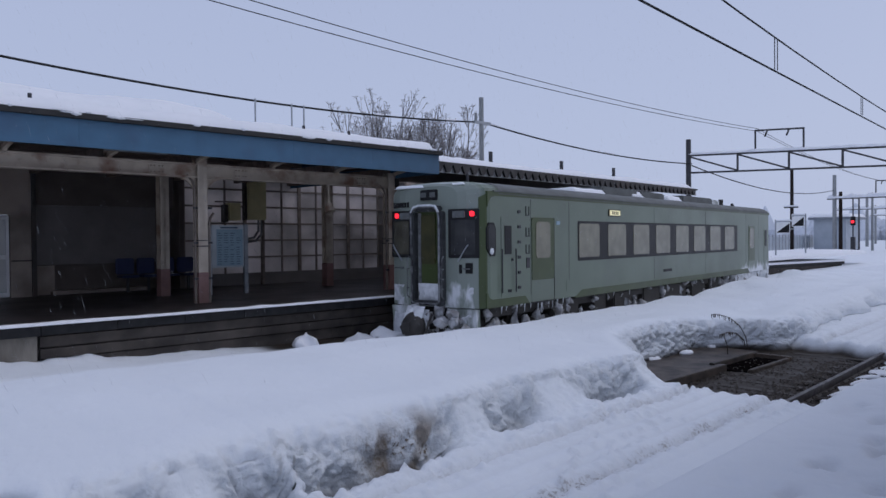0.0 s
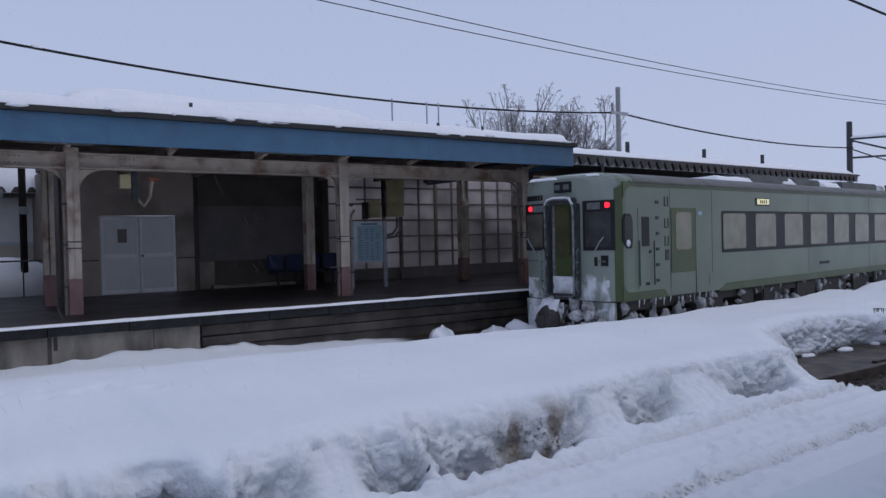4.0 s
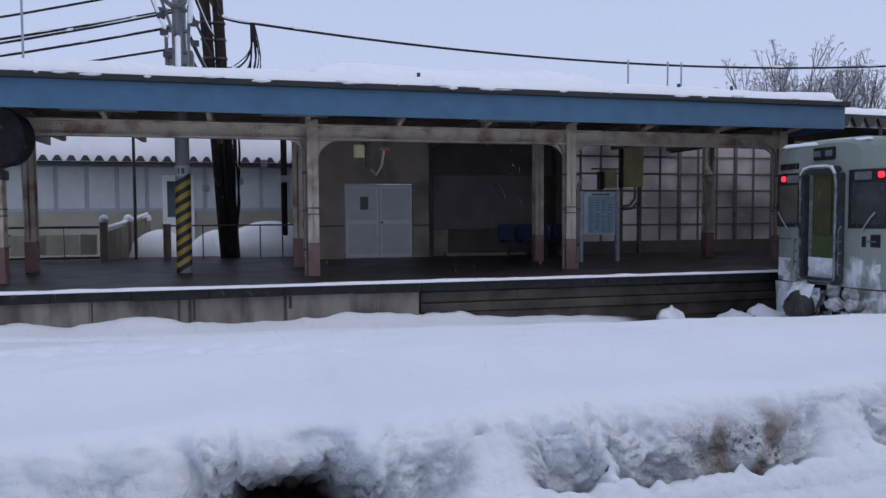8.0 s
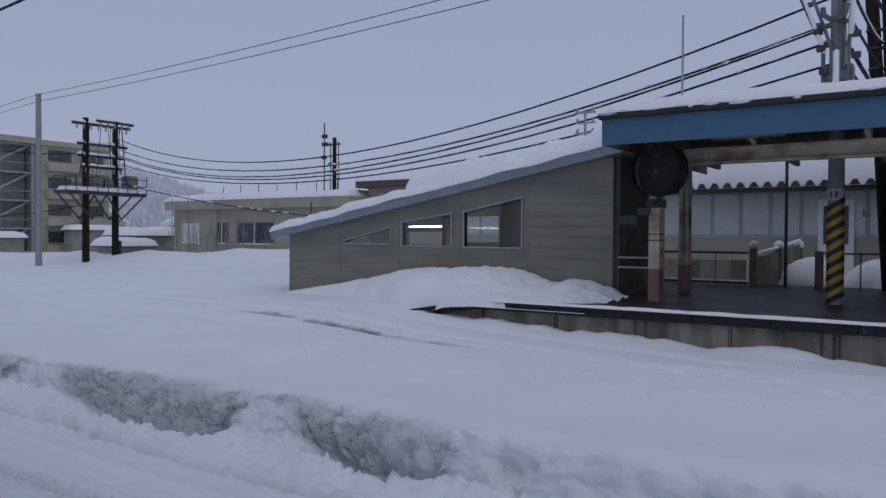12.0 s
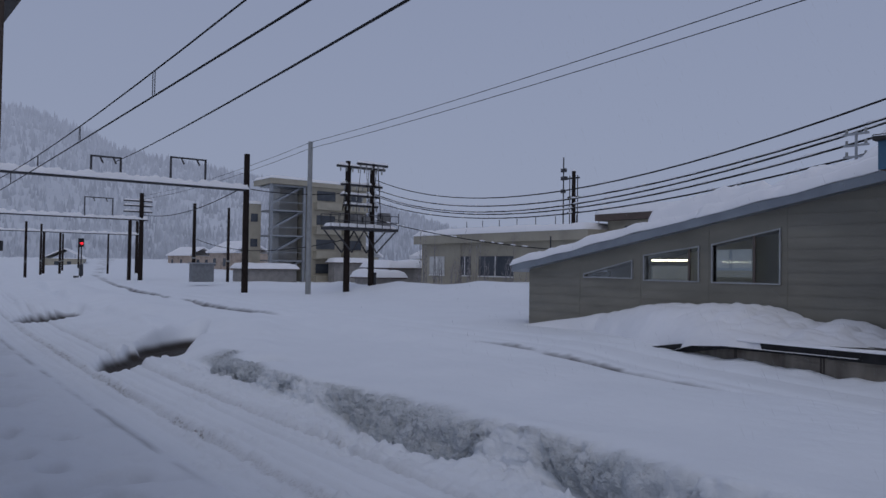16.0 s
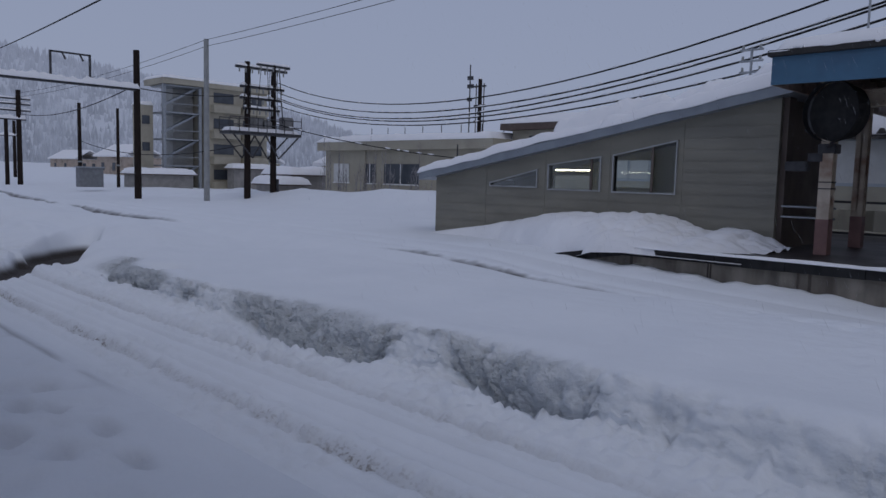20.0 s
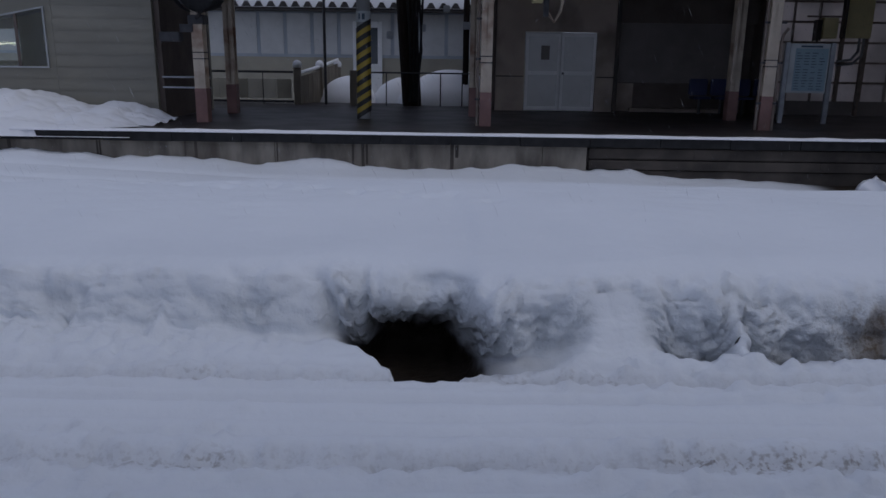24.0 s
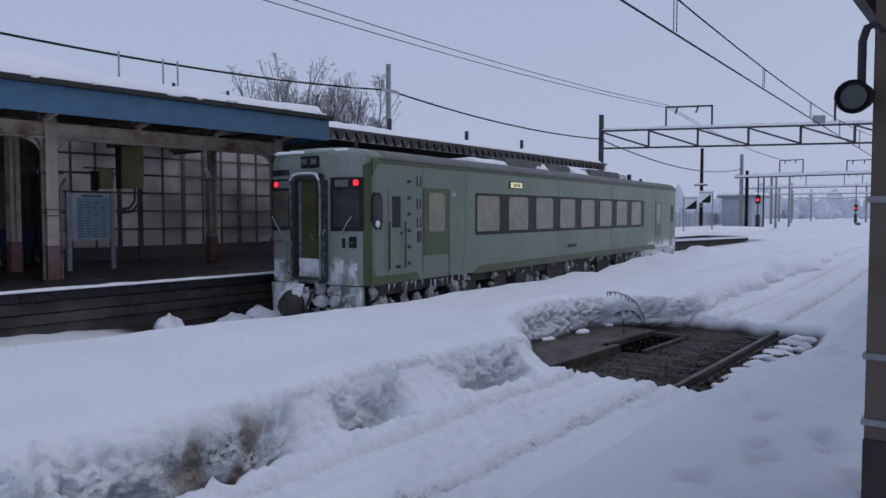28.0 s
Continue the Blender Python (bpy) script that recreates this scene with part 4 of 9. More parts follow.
def build_platform():
    pf = thing("platform", "old platform with wet asphalt top and concrete wall", "platform", kind="structure")
    def strip(name, xa, xb, d0, d1, za, zb, material, label=""):
        bm = bmesh.new()
        pts = sorted({xa, xb, *[v for v in PX if xa < v < xb]})
        ring = []
        for x in pts:
            drop = 0.0 if x >= -6.6 else 0.5 * (-6.6 - x) / 3.0
            drop += 0.012 * max(0.0, x - 20)
            e = plat_edge(x)
            ring.append([bm.verts.new((x, e + d, z - drop)) for d, z in ((d0, za), (d1, za), (d1, zb), (d0, zb))])
        for a, c in zip(ring, ring[1:]):
            for k in range(4):
                bm.faces.new((a[k], a[(k + 1) % 4], c[(k + 1) % 4], c[k]))
        bm.faces.new(ring[0])
        bm.faces.new(ring[-1][::-1])
        return part(name, bm, material, pf, label)
    strip("asphalt_top", -9.6, 52, 0.45, 9.5, 0.6, 1.095, ASPHALT)
    # coping stones
    x = -9.6
    while x < 40:
        strip("coping_stone", x + 0.006, min(x + 1.2, 40) - 0.006, 0.0, 0.446, 0.93 + 0.006 * math.sin(x * 7), 1.1, COPING)
        x += 1.2
    strip("coping_stone", 40.006, 52, 0.0, 0.446, 0.93, 1.1, COPING)
    strip("snow_cover", 17.0, 52.3, 0.03, 9.6, 1.102, 1.22, ROOFSNOW, "smooth snow lying on the platform end")
    # wall: pale concrete panels, then dark masonry with ledges
    x = -9.6
    while x < 3.5:
        strip("wall_panel", x + 0.005, min(x + 1.55, 3.57) - 0.005, 0.09, 0.4, -0.3, 0.925, CONC)
        for _ in range(2):
            xa = x + random.choice((0.0, 0.0, random.uniform(0.1, 1.3))) + random.uniform(-0.05, 0.05)
            if -8.0 < xa < 3.2:
                strip("seep_stain", xa, xa + random.uniform(0.02, 0.06), 0.082 + 0.002 * random.random(), 0.09, random.uniform(0.3, 0.75), 0.92, DARKWALL)
        x += 1.55
    strip("wall_masonry", 3.59, 52, 0.16, 0.44, -0.3, 0.925, DARKWALL)
    for z0, z1, d0 in ((0.30, 0.52, 0.11), (0.54, 0.70, 0.07), (0.72, 0.90, 0.10)):
        x = 3.61
        while x < 20:
            w = random.uniform(1.6, 3.4)
            strip("wall_course", x, min(x + w, 20) - 0.004, d0 + 0.012 * random.random(), 0.16, z0 + 0.01 * random.random(), z1, DARKWALL)
            x += w
    # drift heaped on the ramp in front of the shed
    us, vs_ = np.linspace(-14.6, -4.3, 240), np.linspace(12.3, 14.79, 84)
    X, Y = np.meshgrid(us, vs_, indexing="ij")
    ridge = np.interp(X, [-14.6, -13.9, -11.9, -10.1, -8.6, -7.1, -6.4, -5.85, -5.55, -5.1, -4.55, -4.3], [0.72, 0.82, 1.15, 1.46, 1.61, 1.63, 1.49, 1.36, 1.45, 1.42, 1.14, 1.08])
    base = np.interp(X, [-14.6, -11.2, -9.1, -8.1, -7.3, -6.6, -4.3], [0.68, 0.68, 0.64, 0.80, 1.05, 1.105, 1.105])
    foot = np.interp(X, [-14.6, -11.3, -10.2, -9.1, -8.1, -7.5, -6.5, -5.4, -4.3], [14.1, 14.1, 13.55, 13.0, 12.60, 12.36, 12.36, 12.5, 13.4]) + 0.22 * fbm(X, Y * 0, 0.9, 3) * (1 - 0.75 * step(-8.2, -7.2, X))
    u = np.clip((Y - foot) / (14.5 - foot), 0, 1)
    k = 1 - (1 - u) ** (1.9 + 1.6 * step(-11, -9.5, X) * step(-7, -8, X))
    east = step(-9.2, -7.6, X)
    lumps = 0.34 * fbm(X, Y, 1.3, 3) + (0.10 + 0.16 * east) * (0.25 - cells(X + 0.3 * fbm(X, Y, 1, 2), Y, 1.6, 17)) + (0.05 + 0.08 * east) * (0.3 - cells(X + 0.2 * fbm(X, Y, 2, 2), Y, 4.0, 41)) + 0.08 * fbm(X, Y, 4, 3)
    Zs = base + (ridge - base) * k + lumps * np.sqrt(np.clip(u, 0, 1)) * (1 - 0.45 * u) * step(-13, -11, X) - 0.12 * (u <= 0)
    me = bpy.data.meshes.new("snow_drift")
    ii = np.arange(X.size).reshape(X.shape)
    q = np.stack([ii[:-1, :-1], ii[1:, :-1], ii[1:, 1:], ii[:-1, 1:]], -1).reshape(-1, 4)
    me.from_pydata(np.stack([X, Y, Zs], -1).reshape(-1, 3).tolist(), [], q.tolist())
    me.materials.append(SNOW)
    smooth(tagged(new("snow_drift", me), "deep drift of snow against the stair shed on the ramp", "snow", kind="stuff"))
    # the thin line of snow along the edge
    def e(x, y):
        return 1.1 if x >= -6.6 else 1.1 - 0.5 * (-6.6 - x) / 3.0
    snow_cap("edge_snow", -6.4, 12.3, 12.38, 12.53, e, 0.032, "thin line of snow on the platform edge", nx=240, ny=8, lump=0.03)
    bm = bmesh.new()
    pts = [v for v in np.linspace(33, 57, 30)]
    rows = []
    for x in pts:
        y = plat_edge(x)
        rows.append([bm.verts.new((x, y + d, 1.1 + h)) for d, h in ((-0.02, 0.0), (0.0, 0.13), (0.2, 0.24 + 0.04 * math.sin(x)), (2, 0.3), (4.5, 0.3), (5, 0))])
    for a, c in zip(rows, rows[1:]):
        for k in range(5):
            bm.faces.new((a[k], a[k + 1], c[k + 1], c[k]))
    smooth(solid("platform_snow", bm, ROOFSNOW, "deep snow lying on the open platform end", "snow"))


build_platform()

# ---- the canopy with the blue fascia ----
CX0, CX1 = -4.16, 12.83
POSTS = (-3.68, 1.87, 7.32, 12.6)


def build_canopy():
    cp = thing("platform_canopy", "old steel platform canopy with blue fascia and snowy roof", "canopy", kind="structure")
    def roof_z(x, y):
        return 4.56 + 0.175 * min(max(y - 12.8, 0), 3.5) - 0.1 * max(y - 16.3, 0)
    # fascia in sheets
    xs = np.linspace(CX0, CX1, 9)
    for a, c in zip(xs, xs[1:]):
        part("fascia_sheet", B(a + 0.0007, 12.76, 4.035, c - 0.0007, 12.80, 4.50), BLUE, cp)
    for xa, xb, m_ in ((CX1 - 0.04, CX1, BLUE), (CX0, CX0 + 0.04, SOFFIT)):
        bm = bmesh.new()
        prism(bm, [(12.81, 4.035), (20.0, 4.035), (20.0, 4.67), (16.3, 5.04), (12.81, 4.43)], "x", xa, xb)
        part("fascia_end", bm, m_, cp)
    part("roof_edge", B(CX0 - 0.05, 12.66, 4.50, CX1 + 0.06, 12.86, 4.60, bevel=0.01), mat("black_gutter", (0.02, 0.019, 0.018), (0.032, 0.03, 0.028), 5, 0.7), cp)
    bm = bmesh.new()
    prism(bm, [(12.8, 4.52), (16.3, 5.13), (20.0, 4.76), (20.0, 4.68), (16.3, 5.05), (12.8, 4.44)], "x", CX0, CX1)
    part("roof_sheet", bm, SOFFIT, cp)
    for y in np.arange(13.2, 19.6, 0.62):
        z = roof_z(0, y) - 0.2
        part("purlin", B(CX0 + 0.05, y - 0.035, z - 0.12, CX1 - 0.05, y + 0.035, z + 0.02), SOFFIT, cp)
    for yb, z0, z1 in ((14.44, 3.76, 4.06), (17.0, 4.04, 4.32)):
        bm = bmesh.new()
        box(bm, CX0 + 0.3, yb - 0.02, z0 + 0.02, CX1 - 0.1, yb + 0.02, z1 - 0.02)
        box(bm, CX0 + 0.3, yb - 0.11, z0, CX1 - 0.1, yb + 0.11, z0 + 0.035)
        box(bm, CX0 + 0.3, yb - 0.11, z1 - 0.035, CX1 - 0.1, yb + 0.11, z1)
        part("long_beam", bm, CREAM, cp)
    for x in np.arange(CX0 + 0.48, CX1, 1.82):
        bm = bmesh.new()
        prism(bm, [(12.85, 4.32), (14.3, 4.10), (14.4, 4.02), (14.44, 4.14), (13.0, 4.43)], "x", x - 0.04, x + 0.04)
        part("bracket", bm, CREAM, cp)
        part("rafter", B(x - 0.05, 14.55, 4.1, x + 0.05, 19.4, 4.3), SOFFIT, cp)
    for i, x in enumerate(POSTS):
        for y in (14.44, 17.0):
            xx = x if y < 15 else x + (0.3 if i == 2 else -0.15)
            bm = bmesh.new()
            box(bm, xx - 0.012, y - 0.12, 1.75, xx + 0.012, y + 0.12, 4.15)
            box(bm, xx - 0.11, y - 0.12, 1.75, xx + 0.11, y - 0.095, 4.15, bevel=0.004)
            box(bm, xx - 0.11, y + 0.095, 1.75, xx + 0.11, y + 0.12, 4.15, bevel=0.004)
            post = part("post", bm, CREAM, cp)
            part("painted_foot", B(xx - 0.115, y - 0.125, 1.096, xx + 0.115, y + 0.125, 1.75, bevel=0.006), REDBASE, post)
            if y < 15:
                for z in (2.3, 2.42):
                    part("strap", B(xx - 0.12, y - 0.132, z, xx + 0.12, y + 0.132, z + 0.02), DARKSTEEL, post)
    # bolted splice plates, curved haunches and conduits strapped to the posts
    hb = bmesh.new()
    arc = [(0.0, 0.0)] + [(0.42 * (1 - math.sin(a)), -0.42 * (1 - math.cos(a))) for a in np.linspace(0, math.pi / 2, 7)]
    prism(hb, [(u, v) for u, v in arc], "y", -0.03, 0.03)
    haunch = to_mesh("haunch", hb, CREAM)
    for x in POSTS:
        for sgn in (-1, 1):
            o = new("haunch", haunch)
            o.parent = cp
            o.matrix_local = Matrix.Translation((x + 0.11 * sgn, 14.44, 3.755)) @ Matrix.Diagonal((sgn, 1, 1, 1))
        for dx in (-0.95, 0.95):
            if CX0 + 0.6 < x + dx < CX1 - 0.4:
                sp = part("splice_plate", B(x + dx - 0.16, 14.405, 3.80, x + dx + 0.16, 14.42, 4.02, bevel=0.003), CREAM, cp, "rusty bolted plate")
                bolts = bmesh.new()
                for bx in (-0.12, -0.05, 0.05, 0.12):
                    for bz in (3.85, 3.97):
                        cyl(bolts, (x + dx + bx, 14.405, bz), (x + dx + bx, 14.39, bz), 0.014, n=6)
                part("bolts", bolts, RUSTBAR, sp)
    for x, side_, top_ in ((1.87, -1, 3.7), (7.32, -1, 3.7), (7.32, 1, 2.9), (12.6, -1, 3.7)):
        bm = bmesh.new()
        sweep(bm, [(x + 0.16 * side_, 14.36, 1.1), (x + 0.16 * side_, 14.36, top_ - 0.15), (x + 0.2 * side_, 14.4, top_), (x + 0.3 * side_, 14.44, top_ + 0.12)], 0.028, 8)
        c = part("conduit", bm, RUSTBAR, cp)
        for z in (1.6, 2.36, 3.1):
            part("clip", B(x + 0.16 * side_ - 0.05, 14.32, z, x + 0.16 * side_ + 0.05, 14.34, z + 0.04), DARKSTEEL, c)
    # old snow and torn felt along the gutter
    rg = random.Random(77)
    bm = bmesh.new()
    for k in range(34):
        x = rg.uniform(CX0, CX1)
        bmesh.ops.create_icosphere(bm, subdivisions=1, radius=1, matrix=Matrix.Translation((x, 12.66, 4.60 + rg.uniform(-0.03, 0.02))) @ Matrix.Diagonal((rg.uniform(0.03, 0.22), 0.05, rg.uniform(0.01, 0.035), 1)))
    tagged(smooth(part("gutter_snow", bm, ROOFSNOW, cp, "ragged snow along the gutter")), kind="stuff")
    snow_cap("roof_snow", CX0 - 0.02, CX1 + 0.02, 12.82, 20.0, roof_z, 0.22, "smooth snow on the platform roof", nx=150, ny=40, lump=0.03)
    snow_cap("roof_snow", 1.9, 8.6, 15.2, 18.8, lambda x, y: roof_z(x, y) + 0.12, 0.32, "drifted snow hump on the platform roof", nx=90, ny=40, edge=0.9)
    for x in (-3.1, -0.1, 3.9, 9.6, 10.9):
        part("vent_stub", cyl(bmesh.new(), (x, 13.9, 4.6), (x, 13.9, 5.05 if x > 0 else 4.98), 0.035), DARKSTEEL, cp)
    part("antenna_rod", cyl(bmesh.new(), (-3.13, 14.2, 4.7), (-3.13, 14.2, 6.6), 0.02), STEEL, cp)
    for x in (9.0, 10.0, 10.35):
        part("roof_rod", cyl(bmesh.new(), (x, 15.0, 4.8), (x, 15.0, 5.75), 0.02), STEEL, cp)
    # lamps and fittings below
    for x in (-2.4, 0.9, 5.0):
        part("lamp_batten", B(x, 13.5, 4.1, x + 1.2, 13.58, 4.16), PIPEGREY, cp)


build_canopy()


def build_second_roof():
    rf = thing("far_canopy", "dark corrugated platform roof under snow, with scalloped edge", "canopy", kind="structure")
    ax, ay, bx, by = 12.95, 13.15, 29.3, 14.25
    d = Vector((bx - ax, by - ay, 0))
    L = d.length
    d.normalize()
    ang = math.degrees(math.atan2(d.y, d.x))
    rf.matrix_world = pose(ax, ay, 0, 0, 0, ang)
    part("roof_sheet", B(0, 0, 4.36, L, 5, 4.42), DARKROOF, rf)
    part("edge_board", B(0, -0.10, 4.345, L, 0.05, 4.40), DARKROOF, rf)
    me = None
    k = int(L / 0.36)
    for i in range(k):
        if me is None:
            bm = bmesh.new()
            prism(bm, [(-0.17, 0.0), (-0.06, -0.2), (0.06, -0.2), (0.17, 0.0)], "y", -0.10, -0.03)
            me = to_mesh("corrugation", bm, DARKROOF)
        o = new("corrugation", me)
        o.parent = rf
        o.location = (0.18 + i * 0.36, 0, 4.345)
    snow_cap("roof_snow", 0, L, 0.03, 5.0, lambda x, y: 4.42, 0.2, "snow along the far roof", nx=100, ny=16).matrix_world = rf.matrix_world
    for x in (3.2, 7.0, 10.5):
        part("vent_stub", cyl(bmesh.new(), (x, 0.6, 4.5), (x, 0.6, 4.95), 0.06), DARKSTEEL, rf)
    for i in range(4):
        p = part("post", B(0.6 + i * 5.2, 2.0, 1.1, 0.82 + i * 5.2, 2.22, 4.12), DARKROOF, rf)
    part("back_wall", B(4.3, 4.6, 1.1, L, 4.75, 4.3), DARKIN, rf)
    part("valance", B(0, -0.024, 4.13, L, 0.0, 4.34), GREYALU, rf)


build_second_roof()


def build_station_wall():
    w = thing("station_building", "brown panelled station wall with white double door", "building", kind="structure")
    y = 19.4
    part("wall_left", B(2.35, y, 1.0, 3.08, y + 0.2, 4.5), PANEL, w)
    part("wall_lintel", B(3.08, y, 3.09, 4.94, y + 0.2, 4.5), PANEL, w)
    part("wall_right", B(4.94, y, 1.0, 5.42, y + 0.2, 4.5), PANEL, w)
    part("wall_seam", B(2.35, y - 0.012, 1.96, 3.06, y - 0.001, 1.99), DARKROOF, w)
    part("wall_seam", B(4.96, y - 0.012, 1.96, 5.42, y - 0.001, 1.99), DARKROOF, w)
    part("corner_trim", B(5.40, y - 0.06, 1.0, 5.50, y + 0.3, 4.5), DARKROOF, w)
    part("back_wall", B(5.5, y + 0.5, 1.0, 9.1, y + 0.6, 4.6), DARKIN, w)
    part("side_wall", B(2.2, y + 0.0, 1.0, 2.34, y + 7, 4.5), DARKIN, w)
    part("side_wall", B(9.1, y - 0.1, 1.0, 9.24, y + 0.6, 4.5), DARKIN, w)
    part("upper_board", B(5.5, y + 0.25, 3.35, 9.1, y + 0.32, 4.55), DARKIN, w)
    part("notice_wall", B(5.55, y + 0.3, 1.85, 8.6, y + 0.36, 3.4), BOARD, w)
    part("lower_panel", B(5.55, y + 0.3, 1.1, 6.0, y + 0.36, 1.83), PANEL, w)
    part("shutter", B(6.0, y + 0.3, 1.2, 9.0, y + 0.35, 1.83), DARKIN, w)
    part("sill", B(5.9, y + 0.1, 1.1, 8.3, y + 0.5, 1.19), PANEL, w)
    # double door
    d = thing("door_1", "white aluminium double door with frosted panes, closed", "door", kind="structure")
    for x0, x1 in ((3.11, 4.0), (4.02, 4.91)):
        leaf = part("door_leaf", B(x0, y - 0.02, 1.12, x0 + 0.07, y + 0.03, 3.05), ALU, d)
        part("stile", B(x1 - 0.07, y - 0.02, 1.12, x1, y + 0.03, 3.05), ALU, leaf)
        for z0, z1 in ((1.12, 1.22), (2.02, 2.12), (2.97, 3.05)):
            part("rail", B(x0 + 0.07, y - 0.018, z0, x1 - 0.07, y + 0.028, z1), ALU, leaf)
        part("pane", B(x0 + 0.07, y, 1.22, x1 - 0.07, y + 0.012, 2.02), FROST, leaf)
        part("pane", B(x0 + 0.07, y, 2.12, x1 - 0.07, y + 0.012, 2.97), FROST, leaf)
    part("backing", B(3.1, y + 0.05, 1.08, 4.92, y + 0.09, 3.08), FROST, d)
    part("door_knob", cyl(bmesh.new(), (4.08, y - 0.07, 2.06), (4.08, y - 0.02, 2.06), 0.03), DARKSTEEL, d)
    part("notice_sheet", B(3.50, y - 0.006, 2.4, 3.72, y - 0.001, 2.75), BOARD, d)
    # lattice of milky panes
    s = thing("window_screen", "tall screen of dusty milky panes in a rusted grid", "window screen", kind="structure")
    xs = [9.25 + 0.64 * i for i in range(14)]
    zs = (1.42, 1.92, 2.42, 2.92, 3.42, 3.92, 4.45)
    for i, (a, c) in enumerate(zip(xs, xs[1:])):
        for za, zc in zip(zs, zs[1:]):
            part("pane", B(a + 0.03, y + 0.02, za + 0.02, c - 0.03, y + 0.03, zc - 0.02), PANE if i < 11 else BOARD, s)
    for i, x in enumerate(xs):
        t = 0.05 if i in (0, 3, 6, 9, 13) else 0.018
        part("mullion", B(x - t, y - 0.03, 1.1, x + t, y + 0.06, 4.5), RUSTBAR, s)
    for z in zs:
        part("transom", B(9.25, y - 0.022, z - 0.025, xs[-1], y + 0.05, z + 0.025), RUSTBAR, s)
    part("plinth", B(9.25, y - 0.05, 1.09, xs[-1], y + 0.1, 1.45), BOARD, s)
    part("end_wall", B(xs[-1], y, 1.1, 24, y + 0.2, 4.5), PANEL, s)
    # timetable board
    t = thing("timetable_board", "blue and white timetable board on two pale legs", "sign board", pose(8.92, 16.25, 1.1, 0, 0, -4))
    for x in (-0.47, 0.47):
        part("leg", B(x - 0.05, -0.05, 0, x + 0.05, 0.05, 1.72, bevel=0.01), STEEL, t)
    part("panel", B(-0.41, -0.03, 0.66, 0.41, 0.03, 1.7), SIGNWHITE, t)
    part("sheet", B(-0.30, -0.036, 0.7, 0.38, -0.031, 1.6), SIGNBLUE, t)
    for r in range(14):
        for c in range(4):
            if random.random() < 0.85:
                part("print_bar", B(-0.27 + c * 0.16, -0.041, 0.74 + r * 0.058, -0.27 + c * 0.16 + 0.07 + 0.05 * random.random(), -0.037, 0.756 + r * 0.058), SIGNBAR, t)
    part("print_bar", B(-0.2, -0.036, 1.62, 0.25, -0.031, 1.66), SIGNBAR, t)
    # cabinets by the screen
    c = thing("switch_cabinet", "olive steel cabinet high beside the dusty screen", "cabinet")
    part("body", B(11.0, 18.9, 3.02, 11.62, 19.1, 4.25, bevel=0.015), OLIVEBOX, c)
    part("hazard_edge", B(10.93, 18.92, 3.02, 10.985, 19.1, 4.25), DARKROOF, c)
    bm = bmesh.new()
    sweep(bm, [(11.4, 19, 3.02), (11.4, 19, 2.7), (11.25, 19, 2.5), (10.9, 19, 2.45)], 0.035)
    sweep(bm, [(11.5, 19, 3.02), (11.5, 19, 2.6), (11.3, 19, 2.4), (10.9, 19, 2.36)], 0.035)
    part("conduit", bm, PIPEGREY, c)
    part("support", B(11.52, 19.0, 1.1, 11.6, 19.1, 3.02), RUSTBAR, c)
    c = thing("meter_box", "small olive box on a rusted bracket", "cabinet")
    part("body", B(10.42, 18.9, 3.0, 10.78, 19.15, 3.5, bevel=0.01), OLIVEBOX, c)
    part("side_box", B(10.28, 18.95, 2.95, 10.4, 19.15, 3.45), DARKROOF, c)
    part("arm", B(10.1, 19.1, 3.52, 11.0, 19.16, 3.56), RUSTBAR, c)
    # seats
    first = None
    for i, x in enumerate((7.55, 8.1, 8.65, 9.2)):
        if first is None:
            first = thing("plastic_chair", "dark blue moulded plastic chair against the station wall", "chair", pose(x, 19.2, 1.1), group="platform chairs")
            part("seat", B(-0.24, -0.45, 0.38, 0.24, 0.0, 0.44, bevel=0.03), BLUESEAT, first)
            part("backrest", B(-0.24, -0.04, 0.46, 0.24, 0.02, 0.88, bevel=0.03), BLUESEAT, first)
            part("pedestal", cyl(bmesh.new(), (0, -0.2, 0), (0, -0.2, 0.38), 0.04), DARKSTEEL, first)
        else:
            copy_thing(first, pose(x, 19.2, 1.1))
    # loudspeaker cluster under the roof
    c = thing("platform_equipment", "grey box, conduits and orange lamp under the canopy", "equipment")
    part("box", B(2.75, 14.75, 3.45, 2.95, 14.95, 3.72, bevel=0.01), OLIVEBOX, c)
    part("hanger", B(2.98, 14.8, 3.2, 3.08, 14.9, 4.1), DARKSTEEL, c)
    bm = bmesh.new()
    sweep(bm, [(3.05, 14.85, 3.3), (3.2, 14.85, 3.1), (3.32, 14.85, 3.3), (3.36, 14.85, 3.6)], 0.03)
    part("pipe", bm, CREAM, c)
    part("lamp_cap", B(3.28, 14.8, 3.6, 3.5, 14.95, 3.68, bevel=0.02), mat("orange_plastic", (0.35, 0.11, 0.05), None, 3, 0.5), c)
    c = thing("hanging_speaker", "cream loudspeaker hanging from the beam", "loudspeaker")
    part("bar", B(10.62, 14.4, 3.3, 10.68, 14.46, 3.8), CREAM, c)
    part("horn", cyl(bmesh.new(), (10.65, 14.43, 3.32), (10.65, 14.35, 3.1), 0.06, 0.13), CREAM, c)


build_station_wall()

